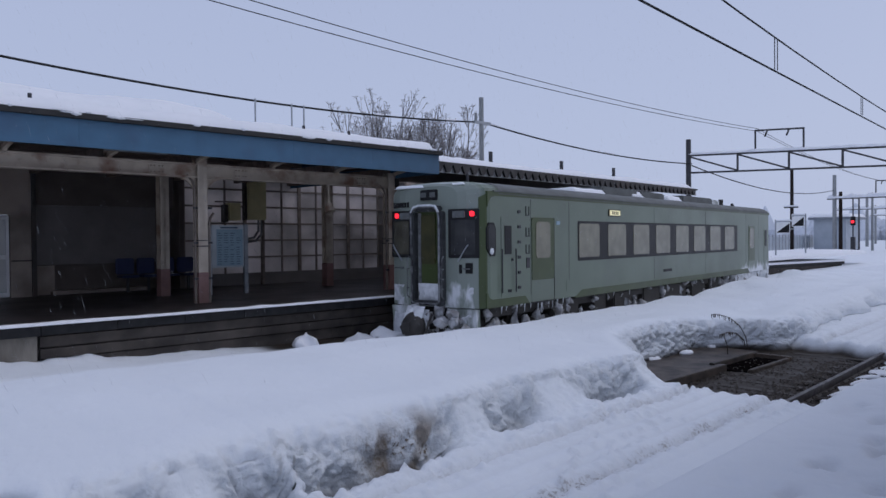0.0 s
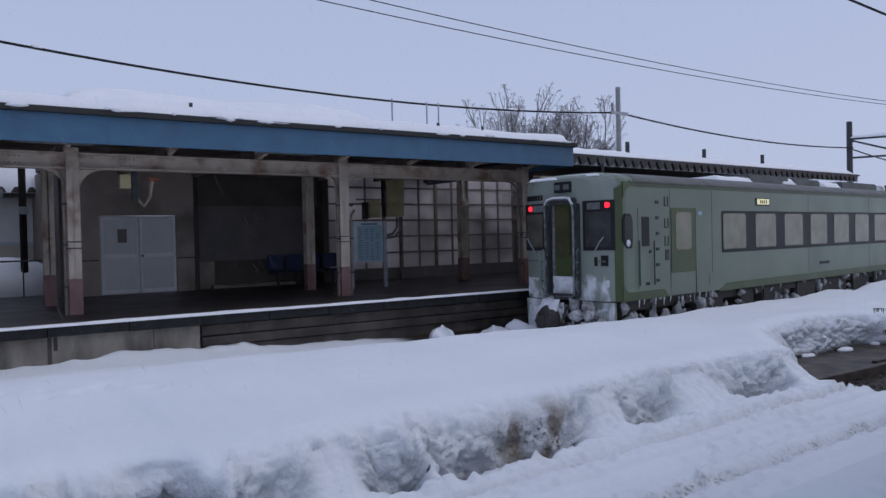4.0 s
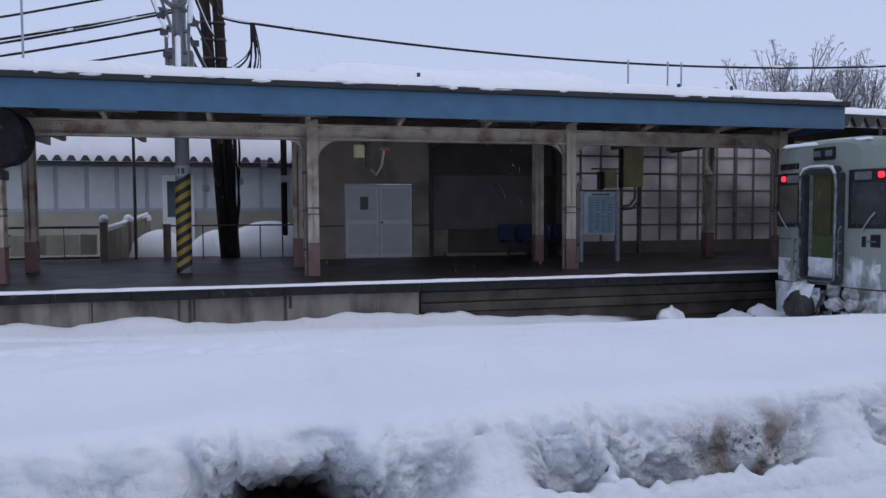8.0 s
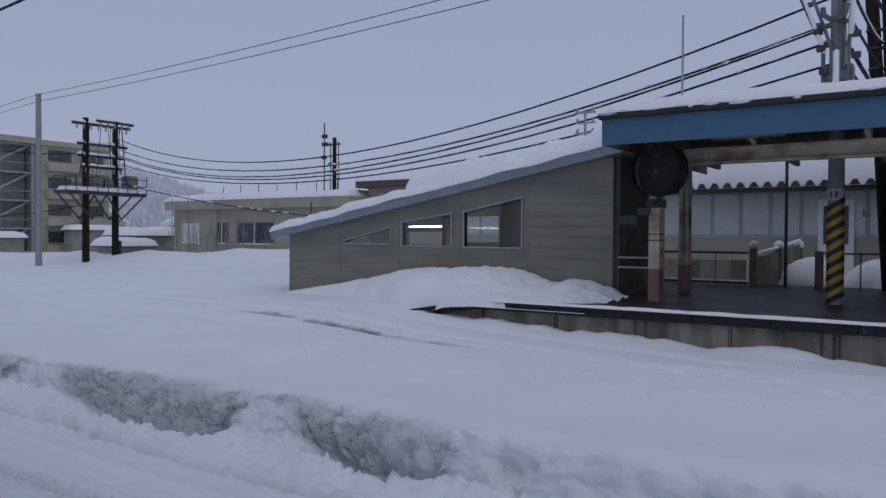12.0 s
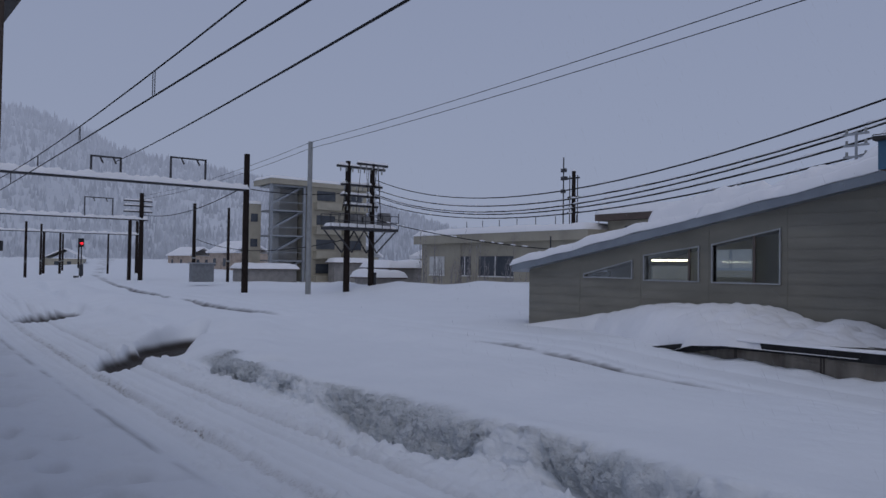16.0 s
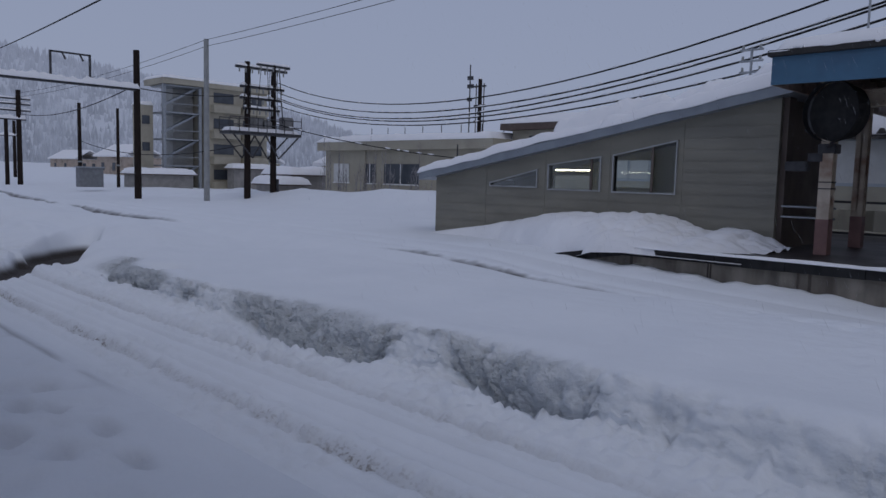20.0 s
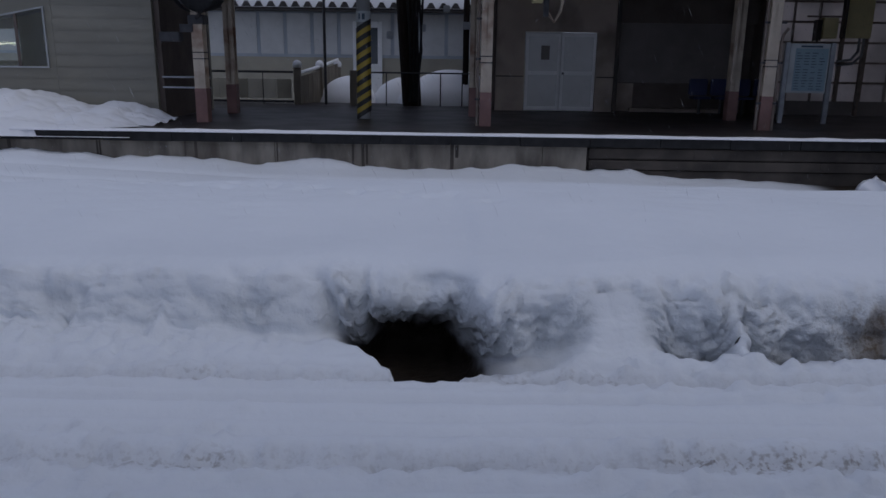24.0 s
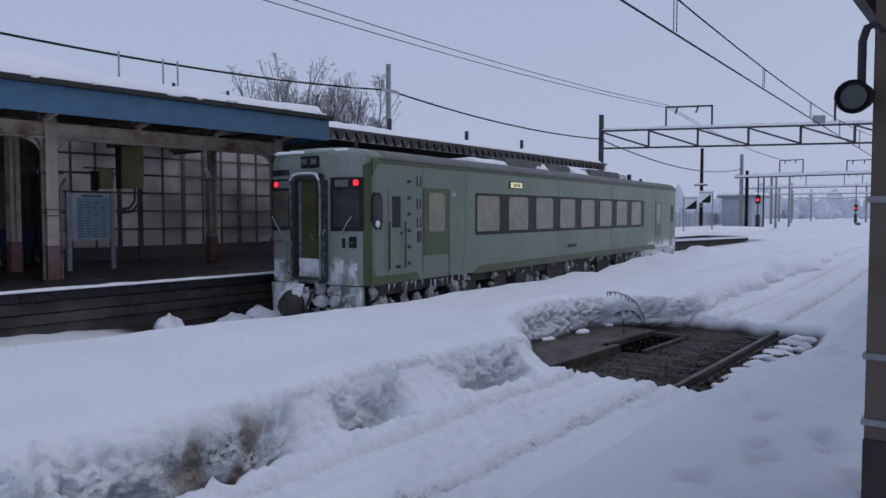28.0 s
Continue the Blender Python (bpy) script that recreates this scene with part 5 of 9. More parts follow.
# blocks of snow fallen at the foot of the platform wall
rb = random.Random(31)
for x, y, z, r in ((8.3, 11.95, 0.34, 0.24), (9.5, 11.75, 0.24, 0.3), (10.1, 11.6, 0.3, 0.34), (10.6, 11.4, 0.2, 0.3), (9.0, 11.6, 0.2, 0.2), (11.2, 8.7, 0.3, 0.26)):
    bm = bmesh.new()
    bmesh.ops.create_icosphere(bm, subdivisions=3, radius=1, matrix=Matrix.Translation((x, y, z)) @ Matrix.Diagonal((r * 1.2, r, r * 0.8, 1)))
    for v in bm.verts:
        v.co += 0.17 * noise.noise_vector(v.co * 3.1) + 0.07 * noise.noise_vector(v.co * 8.0)
        v.co.z = z + (v.co.z - z) * (0.8 if v.co.z > z else 1.0)
    smooth(solid("snow_block", bm, ROOFSNOW, "block of snow fallen at the platform wall", "snow", group="fallen snow blocks"))

# ---- the railcar ----
TL, TW = 21.45, 1.30  # length, half width
TRAIN_AT = pose(10.74 - 0.2 * 0.9917 - 1.30 * 0.1288, 9.38 - 0.2 * 0.1288 + 1.30 * 0.9917, 0.0, 0, 0, 7.4)


def body_loop(half, z0, zg, zr, k=10):
    """The cross-section: upright sides, round shoulders and a flat-arched roof."""
    pts = [(-half, z0), (-half, zg - 0.12)]
    for i in range(k + 1):
        a = math.pi * i / k
        pts.append((-half * math.copysign(abs(math.cos(a)) ** 0.55, math.cos(a)), zg + (zr - zg) * math.sin(a) ** 0.8))
    pts += [(half, zg - 0.12), (half, z0)]
    return pts


def rounded(x0, z0, x1, z1, r, y0, y1):
    """A flat plate in the car's side plane with round corners."""
    pts = []
    for cx, cz, a0 in ((x1 - r, z1 - r, 0), (x0 + r, z1 - r, 90), (x0 + r, z0 + r, 180), (x1 - r, z0 + r, 270)):
        for k in range(5):
            a = radians(a0 + 22.5 * k)
            pts.append((cx + r * math.cos(a), cz + r * math.sin(a)))
    return prism(bmesh.new(), pts, "y", y0, y1)


def build_train():
    tr = thing("railcar", "pale green railcar with dark green trim and snow-caked front", "railcar", TRAIN_AT)
    zb, zg, zr = 1.02, 3.32, 3.60
    # body shell, with a swept-back nose at each end
    bm = bmesh.new()
    secs = [(0.12, 0.72, -0.06), (0.155, 0.92, -0.03), (0.24, 1.17, -0.01), (0.32, 1.27, 0), (0.44, TW, 0)]
    stations = secs + [(TL - s, h, d) for s, h, d in secs[::-1]]
    rings = []
    for s, h, dz in stations:
        rings.append([bm.verts.new((s, y * (0.93 if y > 0 else 1.0), z)) for y, z in body_loop(h, zb, zg + dz, zr + 1.5 * dz)])
    for a, c in zip(rings, rings[1:]):
        for k in range(len(a)):
            bm.faces.new((a[k], a[(k + 1) % len(a)], c[(k + 1) % len(a)], c[k]))
    bm.faces.new(rings[0])
    bm.faces.new(rings[-1][::-1])
    part("body", bm, TGREEN, tr)
    yn = -TW
    off = 0.20  # the side's zero lies this far behind the nose

    def side(name, a, c, z0, z1, proud, material, label="", bevel=0.0):
        return part(name, B(a + off, yn - proud, z0, c + off, yn + 0.02, z1, bevel=bevel), material, tr, label)
    # dark green trim: front band, wedge and sill
    hs, hh = [0.12, 0.155, 0.24, 0.32, 0.44, 30], [0.72, 0.92, 1.17, 1.27, 1.30, 1.30]
    bm = bmesh.new()
    cols = []
    for q in np.linspace(0.235, 0.36, 7):
        h = float(np.interp(q, hs, hh))
        top = 3.24 + 0.10 * (q - 0.235) / 0.125
        cols.append([bm.verts.new((q - 0.007, -h - 0.007, z)) for z in (1.02, 2.2, 3.15, top)])
    for c0, c1 in zip(cols, cols[1:]):
        for k in range(3):
            bm.faces.new((c0[k], c1[k], c1[k + 1], c0[k + 1]))
    part("corner_band", bm, DGREEN, tr)
    bm = bmesh.new()
    prism(bm, [(0.34, 3.06), (0.40, 3.17), (0.48, 3.25), (0.6, 3.28), (21.1, 3.28), (21.1, 3.37), (0.34, 3.37)], "y", yn - 0.007, yn + 0.05)
    part("eaves_band", bm, DGREEN, tr)
    bm = bmesh.new()
    prism(bm, [(0.30, 1.02), (1.92, 1.02), (1.75, 1.19), (0.5, 1.19), (0.40, 1.23), (0.34, 1.33), (0.30, 1.33)], "y", yn - 0.007, yn + 0.02)
    part("sill_band", bm, DGREEN, tr)
    bm = bmesh.new()
    prism(bm, [(3.95, 0.99), (18.3, 0.99), (18.0, 1.17), (4.35, 1.17)], "y", yn - 0.007, yn + 0.02)
    part("sill_band", bm, DGREEN, tr)
    # window band with eight windows
    side("window_band", 3.93, 16.52, 1.86, 2.82, 0.008, TBLACK, bevel=0.02)
    for i in range(8):
        a = 3.99 + 1.575 * i
        wd = part("window", rounded(a + off, 1.93, a + 1.08 + off, 2.76, 0.09, yn - 0.016, yn - 0.006), TWIN, tr)
        part("gasket", B(a + off + 0.10, yn - 0.02, 1.925, a + 0.98 + off, yn - 0.0165, 1.945), TBLACK, wd)
    # passenger door near the front
    d = side("passenger_door", 1.82, 2.78, 1.03, 2.87, 0.004, TGREEN)
    part("door_panel", rounded(1.82 + off, 1.50, 2.78 + off, 2.87, 0.06, yn - 0.014, yn - 0.004), DGREEN, d)
    part("door_window", rounded(1.98 + off, 1.98, 2.60 + off, 2.78, 0.09, yn - 0.022, yn - 0.0145), TWIN, d)
    part("door_seam", B(2.79 + off, yn - 0.012, 1.03, 2.80 + off, yn - 0.002, 2.87), TBLACK, d)
    part("door_sill", B(1.8 + off, yn - 0.03, 1.0, 2.82 + off, yn, 1.03), TBLACK, d)
    # crew door and cab window
    d = side("crew_door", 0.62, 1.07, 1.23, 2.86, 0.01, TGREEN, bevel=0.006)
    part("door_window", B(0.74 + off, yn - 0.02, 2.09, 1.0 + off, yn - 0.0105, 2.68, bevel=0.004), TBLACK, d)
    part("door_handle", B(1.0 + off, yn - 0.035, 1.95, 1.05 + off, yn - 0.011, 2.0), DARKSTEEL, d)
    part("vent", B(0.86 + off, yn - 0.016, 1.3, 1.0 + off, yn - 0.0105, 1.36), TBLACK, d)
    for x in (0.60, 1.12):
        part("grab_rail", cyl(bmesh.new(), (x + off, yn - 0.05, 1.3), (x + off, yn - 0.05, 2.2), 0.014), DARKSTEEL, d)
    bm = bmesh.new()
    prism(bm, [(0.11 + off, 2.22), (0.24 + off, 2.06), (0.40 + off, 2.06), (0.43 + off, 2.2), (0.43 + off, 2.62), (0.36 + off, 2.74), (0.18 + off, 2.74), (0.11 + off, 2.62)], "y", yn - 0.012, yn + 0.02)
    cw = part("cab_window", bm, TBLACK, tr)
    bm = bmesh.new()
    prism(bm, [(0.15 + off, 2.24), (0.26 + off, 2.11), (0.38 + off, 2.11), (0.39 + off, 2.6), (0.34 + off, 2.7), (0.19 + off, 2.7), (0.15 + off, 2.6)], "y", yn - 0.02, yn - 0.0125)
    part("cab_pane", bm, CABGLASS, cw)
    bm = bmesh.new()
    bmesh.ops.create_icosphere(bm, subdivisions=2, radius=1, matrix=Matrix.Translation((0.27 + off, yn - 0.02, 2.16)) @ Matrix.Diagonal((0.07, 0.015, 0.07, 1)))
    smooth(part("snow_dab", bm, ICE, cw))
    loop_pts = [(y * (0.93 if y > 0 else 1.0), z) for y, z in body_loop(TW + 0.012, 1.0, zg, zr + 0.012)][2:-2]
    bm = bmesh.new()
    ra = [[bm.verts.new((x, y, z)) for y, z in loop_pts] for x in (0.75, 6.0, 14.0, TL - 0.6)]
    for a_, c_ in zip(ra, ra[1:]):
        for k in range(len(a_) - 1):
            bm.faces.new((a_[k], a_[k + 1], c_[k + 1], c_[k]))
    smooth(part("roof", bm, TROOF, tr, "grimy grey roof skin"))
    part("gutter", B(0.55, yn - 0.03, 3.365, TL - 0.5, yn + 0.02, 3.39), TROOF, tr)
    for x in (1.78, 3.5, 8.6, 13.0, 17.6, 19.3):
        part("panel_seam", B(x + off, yn - 0.0022, 1.2, x + off + 0.012, yn + 0.01, 3.26), TBLACK, tr)
    part("filler_cap", rounded(3.35 + off, 1.18, 3.62 + off, 1.42, 0.03, yn - 0.010, yn - 0.003), TGREEN, tr)
    for i in range(6):
        part("hinge", B(1.26 + off, yn - 0.02, 1.35 + i * 0.32, 1.36 + off, yn, 1.41 + i * 0.32), DARKSTEEL, tr)
    for z in (2.9, 2.45, 2.08):
        bm = bmesh.new()
        box(bm, 1.58 + off, yn - 0.012, z, 1.60 + off, yn, z + 0.2)
        box(bm, 1.70 + off, yn - 0.012, z, 1.72 + off, yn, z + 0.2)
        box(bm, 1.60 + off, yn - 0.012, z, 1.70 + off, yn, z + 0.02)
        part("step_recess", bm, DARKSTEEL, tr)
    part("fuse_plate", B(1.6 + off, yn - 0.012, 1.78, 1.73 + off, yn, 2.0), DARKSTEEL, tr)
    part("number_bar", B(2.9 + off, yn - 0.012, 2.72, 3.06 + off, yn - 0.001, 2.8), SIGNBLUE, tr)
    part("number_bar", B(9.3 + off, yn - 0.012, 1.38, 9.95 + off, yn - 0.001, 1.46), TBLACK, tr)
    db = side("destination_box", 5.6, 6.3, 2.96, 3.14, 0.02, TBLACK)
    part("lit_glass", B(5.64 + off, yn - 0.03, 2.985, 6.26 + off, yn - 0.021, 3.12), WARMBOX, db)
    for k in range(4):
        part("print_bar", B(5.78 + k * 0.1 + off, yn - 0.034, 3.01, 5.83 + k * 0.1 + off, yn - 0.031, 3.09), TBLACK, db)
    # rear doors
    d = side("passenger_door", 17.95, 19.02, 1.03, 2.83, 0.006, TGREEN)
    part("door_panel", rounded(17.95 + off, 1.45, 18.75 + off, 2.8, 0.05, yn - 0.012, yn - 0.007), DGREEN, d)
    part("door_window", rounded(18.05 + off, 1.95, 18.6 + off, 2.72, 0.08, yn - 0.02, yn - 0.0125), TWIN, d)
    d = side("crew_door", 20.1, 20.6, 1.3, 2.75, 0.008, TGREEN)
    part("door_window", B(20.2 + off, yn - 0.02, 2.0, 20.45 + off, yn - 0.0085, 2.66), TBLACK, d)
    # nose: windscreens, gangway, lamps, number
    for s, w in ((-1, "windscreen"), (1, "windscreen")):
        bm = bmesh.new()
        a, c = (-1.18, -0.50) if s < 0 else (0.48, 1.12)
        def nx(y):
            return np.interp(abs(y), [0.72, 0.92, 1.17, 1.27], [0.12, 0.155, 0.24, 0.32])
        ys = np.linspace(a, c, 6)
        for z0, z1, p, m_, nm in ((2.03, 3.02, 0.02, TBLACK, "windscreen_surround"),):
            lo = [bm.verts.new((nx(y) - p, y, z0)) for y in ys]
            hi = [bm.verts.new((nx(y) - p, y, z1)) for y in ys]
            lob = [bm.verts.new((nx(y) + 0.03, y, z0)) for y in ys]
            hib = [bm.verts.new((nx(y) + 0.03, y, z1)) for y in ys]
            for i in range(5):
                bm.faces.new((lo[i], lo[i + 1], hi[i + 1], hi[i]))
                bm.faces.new((hi[i], hi[i + 1], hib[i + 1], hib[i]))
                bm.faces.new((lob[i], lob[i + 1], lo[i + 1], lo[i]))
            bm.faces.new((lo[0], hi[0], hib[0], lob[0]))
            bm.faces.new((lo[-1], lob[-1], hib[-1], hi[-1]))
        sw = part("windscreen_surround", bm, TBLACK, tr)
        bm = bmesh.new()
        ys = np.linspace(a + 0.07, c - 0.07, 6)
        lo = [bm.verts.new((nx(y) - 0.028, y, 2.10)) for y in ys]
        hi = [bm.verts.new((nx(y) - 0.028, y, 2.80)) for y in ys]
        for i in range(5):
            bm.faces.new((lo[i], lo[i + 1], hi[i + 1], hi[i]))
        part("windscreen", bm, mat("brown_misted_glass", (0.10, 0.095, 0.07), (0.07, 0.065, 0.05), 3, 0.2) if s > 0 else CABGLASS, sw, "misted windscreen")
        yl = s * (1.04 if s < 0 else 0.91)
        part("tail_lamp", B(nx(abs(yl)) - 0.05, yl - 0.05, 2.87, nx(abs(yl)) + 0.02, yl + 0.05, 2.97, bevel=0.015), REDLIGHT, sw, "lit red tail lamp")
        part("head_lamp", B(nx(0.75) - 0.05, 0.50 if s > 0 else -0.92, 2.84, nx(0.75), 0.80 if s > 0 else -0.62, 2.98, bevel=0.01), mat("lamp_glass", (0.16, 0.17, 0.17), None, 8, 0.15), sw)
        bm = bmesh.new()
        sweep(bm, [(nx(0.9) - 0.06, s * 0.75, 1.96), (nx(0.9) - 0.07, s * 0.92, 2.2), (nx(1.0) - 0.08, s * 1.0, 2.3)], 0.014)
        part("wiper", bm, STEEL, sw)
    # gangway: a deep rubber frame round a narrow door, with a worn hoop and hand rails
    gx = 0.10
    RUBBER = mat("gangway_rubber", (0.035, 0.036, 0.038), (0.065, 0.068, 0.07), 6, 0.5)
    WORN = mat("worn_bare_steel", (0.30, 0.31, 0.32), (0.09, 0.09, 0.095), 7, 0.45, metal=0.5)
    g = part("gangway_door", B(gx - 0.01, -0.29, 1.16, gx + 0.05, 0.29, 3.0), DGREEN, tr)
    part("door_pane", rounded(-0.19, 1.9, 0.19, 2.92, 0.05, 0.0, 0.01), mat("olive_door_pane", (0.075, 0.07, 0.028), (0.04, 0.04, 0.018), 3, 0.3), g, "olive lit pane").matrix_local = Matrix.Translation((gx - 0.024, 0, 0)) @ Matrix.Rotation(radians(90), 4, "Z")
    part("door_post", B(gx - 0.03, 0.20, 1.2, gx - 0.011, 0.27, 2.96), WORN, g)
    part("door_edge", B(gx - 0.03, -0.28, 1.2, gx - 0.011, -0.24, 2.96), RUBBER, g)
    for y in (-0.42, 0.32):
        bm = box(bmesh.new(), gx - 0.13, y, 1.14, gx + 0.06, y + 0.10, 2.98, bevel=0.02)
        fr = part("gangway_frame", bm, RUBBER, g)
        for z in np.arange(1.3, 2.9, 0.4):
            part("frame_bracket", B(gx - 0.15, y + 0.02, z, gx - 0.128, y + 0.08, z + 0.16, bevel=0.008), WORN, fr)
    part("gangway_frame", box(bmesh.new(), gx - 0.13, -0.34, 2.98, gx + 0.06, 0.34, 3.10, bevel=0.03), RUBBER, g)
    part("gangway_sill", box(bmesh.new(), gx - 0.16, -0.40, 1.06, gx + 0.06, 0.40, 1.15, bevel=0.02), RUBBER, g)
    hoop = [(-0.37, 1.14), (-0.37, 2.82), (-0.35, 2.95), (-0.28, 3.05), (-0.17, 3.08), (0.17, 3.08), (0.28, 3.05), (0.35, 2.95), (0.37, 2.82), (0.37, 1.14), (0.30, 1.09), (-0.30, 1.09), (-0.37, 1.14)]
    bm = bmesh.new()
    sweep(bm, [(gx - 0.15, y, z) for y, z in hoop], 0.022, 8)
    part("worn_hoop", bm, WORN, g, "worn steel hoop round the gangway")
    for y in (-0.47, 0.45):
        bm = bmesh.new()
        sweep(bm, [(gx - 0.1, y + 0.02, 1.2), (gx - 0.16, y + 0.02, 1.24), (gx - 0.16, y + 0.02, 2.0), (gx - 0.1, y + 0.02, 2.06)], 0.014)
        for z in (1.4, 1.6, 1.8):
            cyl(bm, (gx - 0.16, y + 0.02, z), (gx - 0.1, y + 0.02, z), 0.012, n=6)
        part("hand_rail", bm, WORN, g)
    bm = bmesh.new()
    sweep(bm, [(gx - 0.15, y, z + 0.03) for y, z in ((-0.36, 2.93), (-0.28, 3.05), (-0.15, 3.08), (0.15, 3.08), (0.28, 3.05), (0.36, 2.93))], 0.03, 6)
    for v in bm.verts:
        v.co += 0.02 * noise.noise_vector(v.co * 11)
    smooth(part("hoop_snow", bm, ICE, g, "rim of snow on the hoop"))
    for y in (-1.0, 0.72):
        part("front_step", B(float(nx(abs(y))) - 0.05, y, 1.80, float(nx(abs(y))) + 0.02, y + 0.22, 1.825), WORN, tr)
    part("roof_lamp_box", B(0.07, -0.22, 3.22, 0.4, 0.22, 3.44, bevel=0.015), TBLACK, tr)
    for y in (-0.12, 0.12):
        part("lamp_lens", B(0.058, y - 0.07, 3.28, 0.069, y + 0.07, 3.38), mat("lamp_glass", (0.16, 0.17, 0.17)), tr)
    # front number and mark
    for k in range(7):
        y = 1.06 - 0.075 * k
        part("number_bar", B(nx(abs(y)) - 0.012, y - 0.052, 3.09, nx(abs(y)) + 0.02, y, 3.2), TBLACK, tr)
    bm = bmesh.new()
    box(bm, 0.125, -0.82, 1.72, 0.17, -0.68, 1.90)
    box(bm, 0.15, -1.04, 1.72, 0.23, -0.87, 1.93)
    part("operator_mark", bm, TBLACK, tr)
    # skirt, coupler and snow on the front
    for a, c in ((-1.15, -0.42), (0.42, 1.08)):
        bm = bmesh.new()
        prism(bm, [(0.14, 1.0), (0.28, 1.0), (0.3, 0.36), (0.2, 0.36)], "y", a, c)
        part("front_skirt", bm, TGREEN, tr)
    bm = bmesh.new()
    box(bm, -0.30, -0.13, 0.56, 0.3, 0.13, 0.84, bevel=0.04)
    bmesh.ops.create_icosphere(bm, subdivisions=3, radius=1, matrix=Matrix.Translation((-0.42, 0.0, 0.66)) @ Matrix.Diagonal((0.20, 0.27, 0.29, 1)))
    box(bm, -0.64, -0.12, 0.52, -0.5, 0.18, 0.80, bevel=0.05)
    sweep(bm, [(-0.2, -0.3, 0.9), (-0.42, -0.34, 0.62), (-0.3, -0.42, 0.42), (0.1, -0.45, 0.6)], 0.03, 6)
    sweep(bm, [(-0.2, 0.3, 0.9), (-0.40, 0.36, 0.6), (-0.25, 0.42, 0.45), (0.1, 0.45, 0.6)], 0.03, 6)
    part("coupler", bm, UNDER, tr)

    def patch(u0, u1, z0, z1, place, thick, seed, bias=0.0, res=0.022):
        """Snow blown onto a surface, thick in places and bare in others; place(u, z, t) gives the point."""
        nu, nz = max(6, int((u1 - u0) / res)), max(6, int((z1 - z0) / res))
        U, Zz = np.meshgrid(np.linspace(u0, u1, nu), np.linspace(z0, z1, nz), indexing="ij")
        m = np.minimum(np.minimum(U - u0, u1 - U) / (0.18 * (u1 - u0)), np.minimum(Zz - z0, z1 - Zz) / (0.25 * (z1 - z0)))
        t = thick * (np.clip(2.6 * fbm(U + seed, Zz - seed, 2.6, 4) + bias, -0.4, 1.2) * np.clip(m, 0, 1) + 0.45 * fbm(U, Zz + seed, 9, 3) - 0.12)
        vs = [place(float(a_), float(c_), float(d_)) for a_, c_, d_ in zip(U.ravel(), Zz.ravel(), np.maximum(t, -0.03).ravel())]
        ii = np.arange(nu * nz).reshape(nu, nz)
        q = np.stack([ii[:-1, :-1], ii[1:, :-1], ii[1:, 1:], ii[:-1, 1:]], -1).reshape(-1, 4)
        me = bpy.data.meshes.new("snow_crust")
        me.from_pydata(vs, [], q.tolist())
        me.materials.append(ICE)
        o = smooth(new("snow_crust", me))
        o.parent = tr
        o["label"] = "snow caked on the car"

    def front(y, z, t):
        return (float(nx(abs(y))) - t, y, z)
    patch(-1.12, -0.62, 1.18, 1.48, front, 0.13, 5.0, 0.25)
    patch(-1.15, -0.45, 0.34, 0.95, lambda y, z, t: (0.19 - t, y, z), 0.16, 4.0, 0.0)
    patch(0.5, 1.08, 1.10, 1.45, front, 0.06, 15.0, 0.1)
    patch(0.45, 1.1, 0.36, 0.98, lambda y, z, t: (0.19 - t, y, z), 0.05, 6.0, 0.5)
    patch(-0.27, 0.27, 1.15, 1.5, lambda y, z, t: (0.06 - t, y, z), 0.06, 3.0, 0.35)
    patch(-0.3, 0.2, 0.6, 1.0, lambda y, z, t: (-0.3 - t, y, z), 0.16, 7.0, -0.1)
    patch(-0.22, 0.26, 0.74, 1.06, lambda y, z, t: (-0.50 + 0.5 * (z - 0.7) - t, y, z), 0.14, 8.0, 0.45)
    patch(-1.2, -0.4, 0.2, 0.6, lambda y, z, t: (0.0 - t, y, z), 0.25, 18.0, 0.1)
    patch(16.6, 21.2, 0.45, 1.2, lambda x, z, t: (x, yn + 0.03 - t, z), 0.10, 9.0, -0.05, 0.04)
    # clumps of frozen snow on the running gear and round the coupler
    rc = random.Random(17)
    bm = bmesh.new()
    for k in range(120):
        x = rc.choice((rc.uniform(0.4, 4.0), rc.uniform(4.0, 16.5), rc.uniform(15.5, 21.0)))
        r = rc.uniform(0.03, 0.10)
        bmesh.ops.create_icosphere(bm, subdivisions=2, radius=1, matrix=Matrix.Translation((x, rc.uniform(-1.24, -1.10), rc.uniform(0.35, 0.98))) @ Matrix.Diagonal((r * rc.uniform(0.6, 1.4), r, r * rc.uniform(0.8, 2.4), 1)))
    for k in range(22):
        r = rc.uniform(0.04, 0.11)
        y = rc.choice((rc.uniform(-1.1, -0.3), rc.uniform(-0.4, 0.5)))
        bmesh.ops.create_icosphere(bm, subdivisions=2, radius=1, matrix=Matrix.Translation((rc.uniform(-0.35, 0.1), y, rc.uniform(0.35, 1.0))) @ Matrix.Diagonal((r, r * rc.uniform(0.7, 1.5), r, 1)))
    for v in bm.verts:
        v.co += 0.10 * noise.noise_vector(v.co * 9) + 0.05 * noise.noise_vector(v.co * 23)
    tagged(smooth(part("snow_clumps", bm, mat("grimy_ice", (0.55, 0.56, 0.58), (0.20, 0.19, 0.185), 5, 0.6, bump=0.5, bscale=30), tr, "clumps of frozen snow on the running gear")), kind="stuff")
    # icicles under the sill
    ri = random.Random(9)
    bm = bmesh.new()
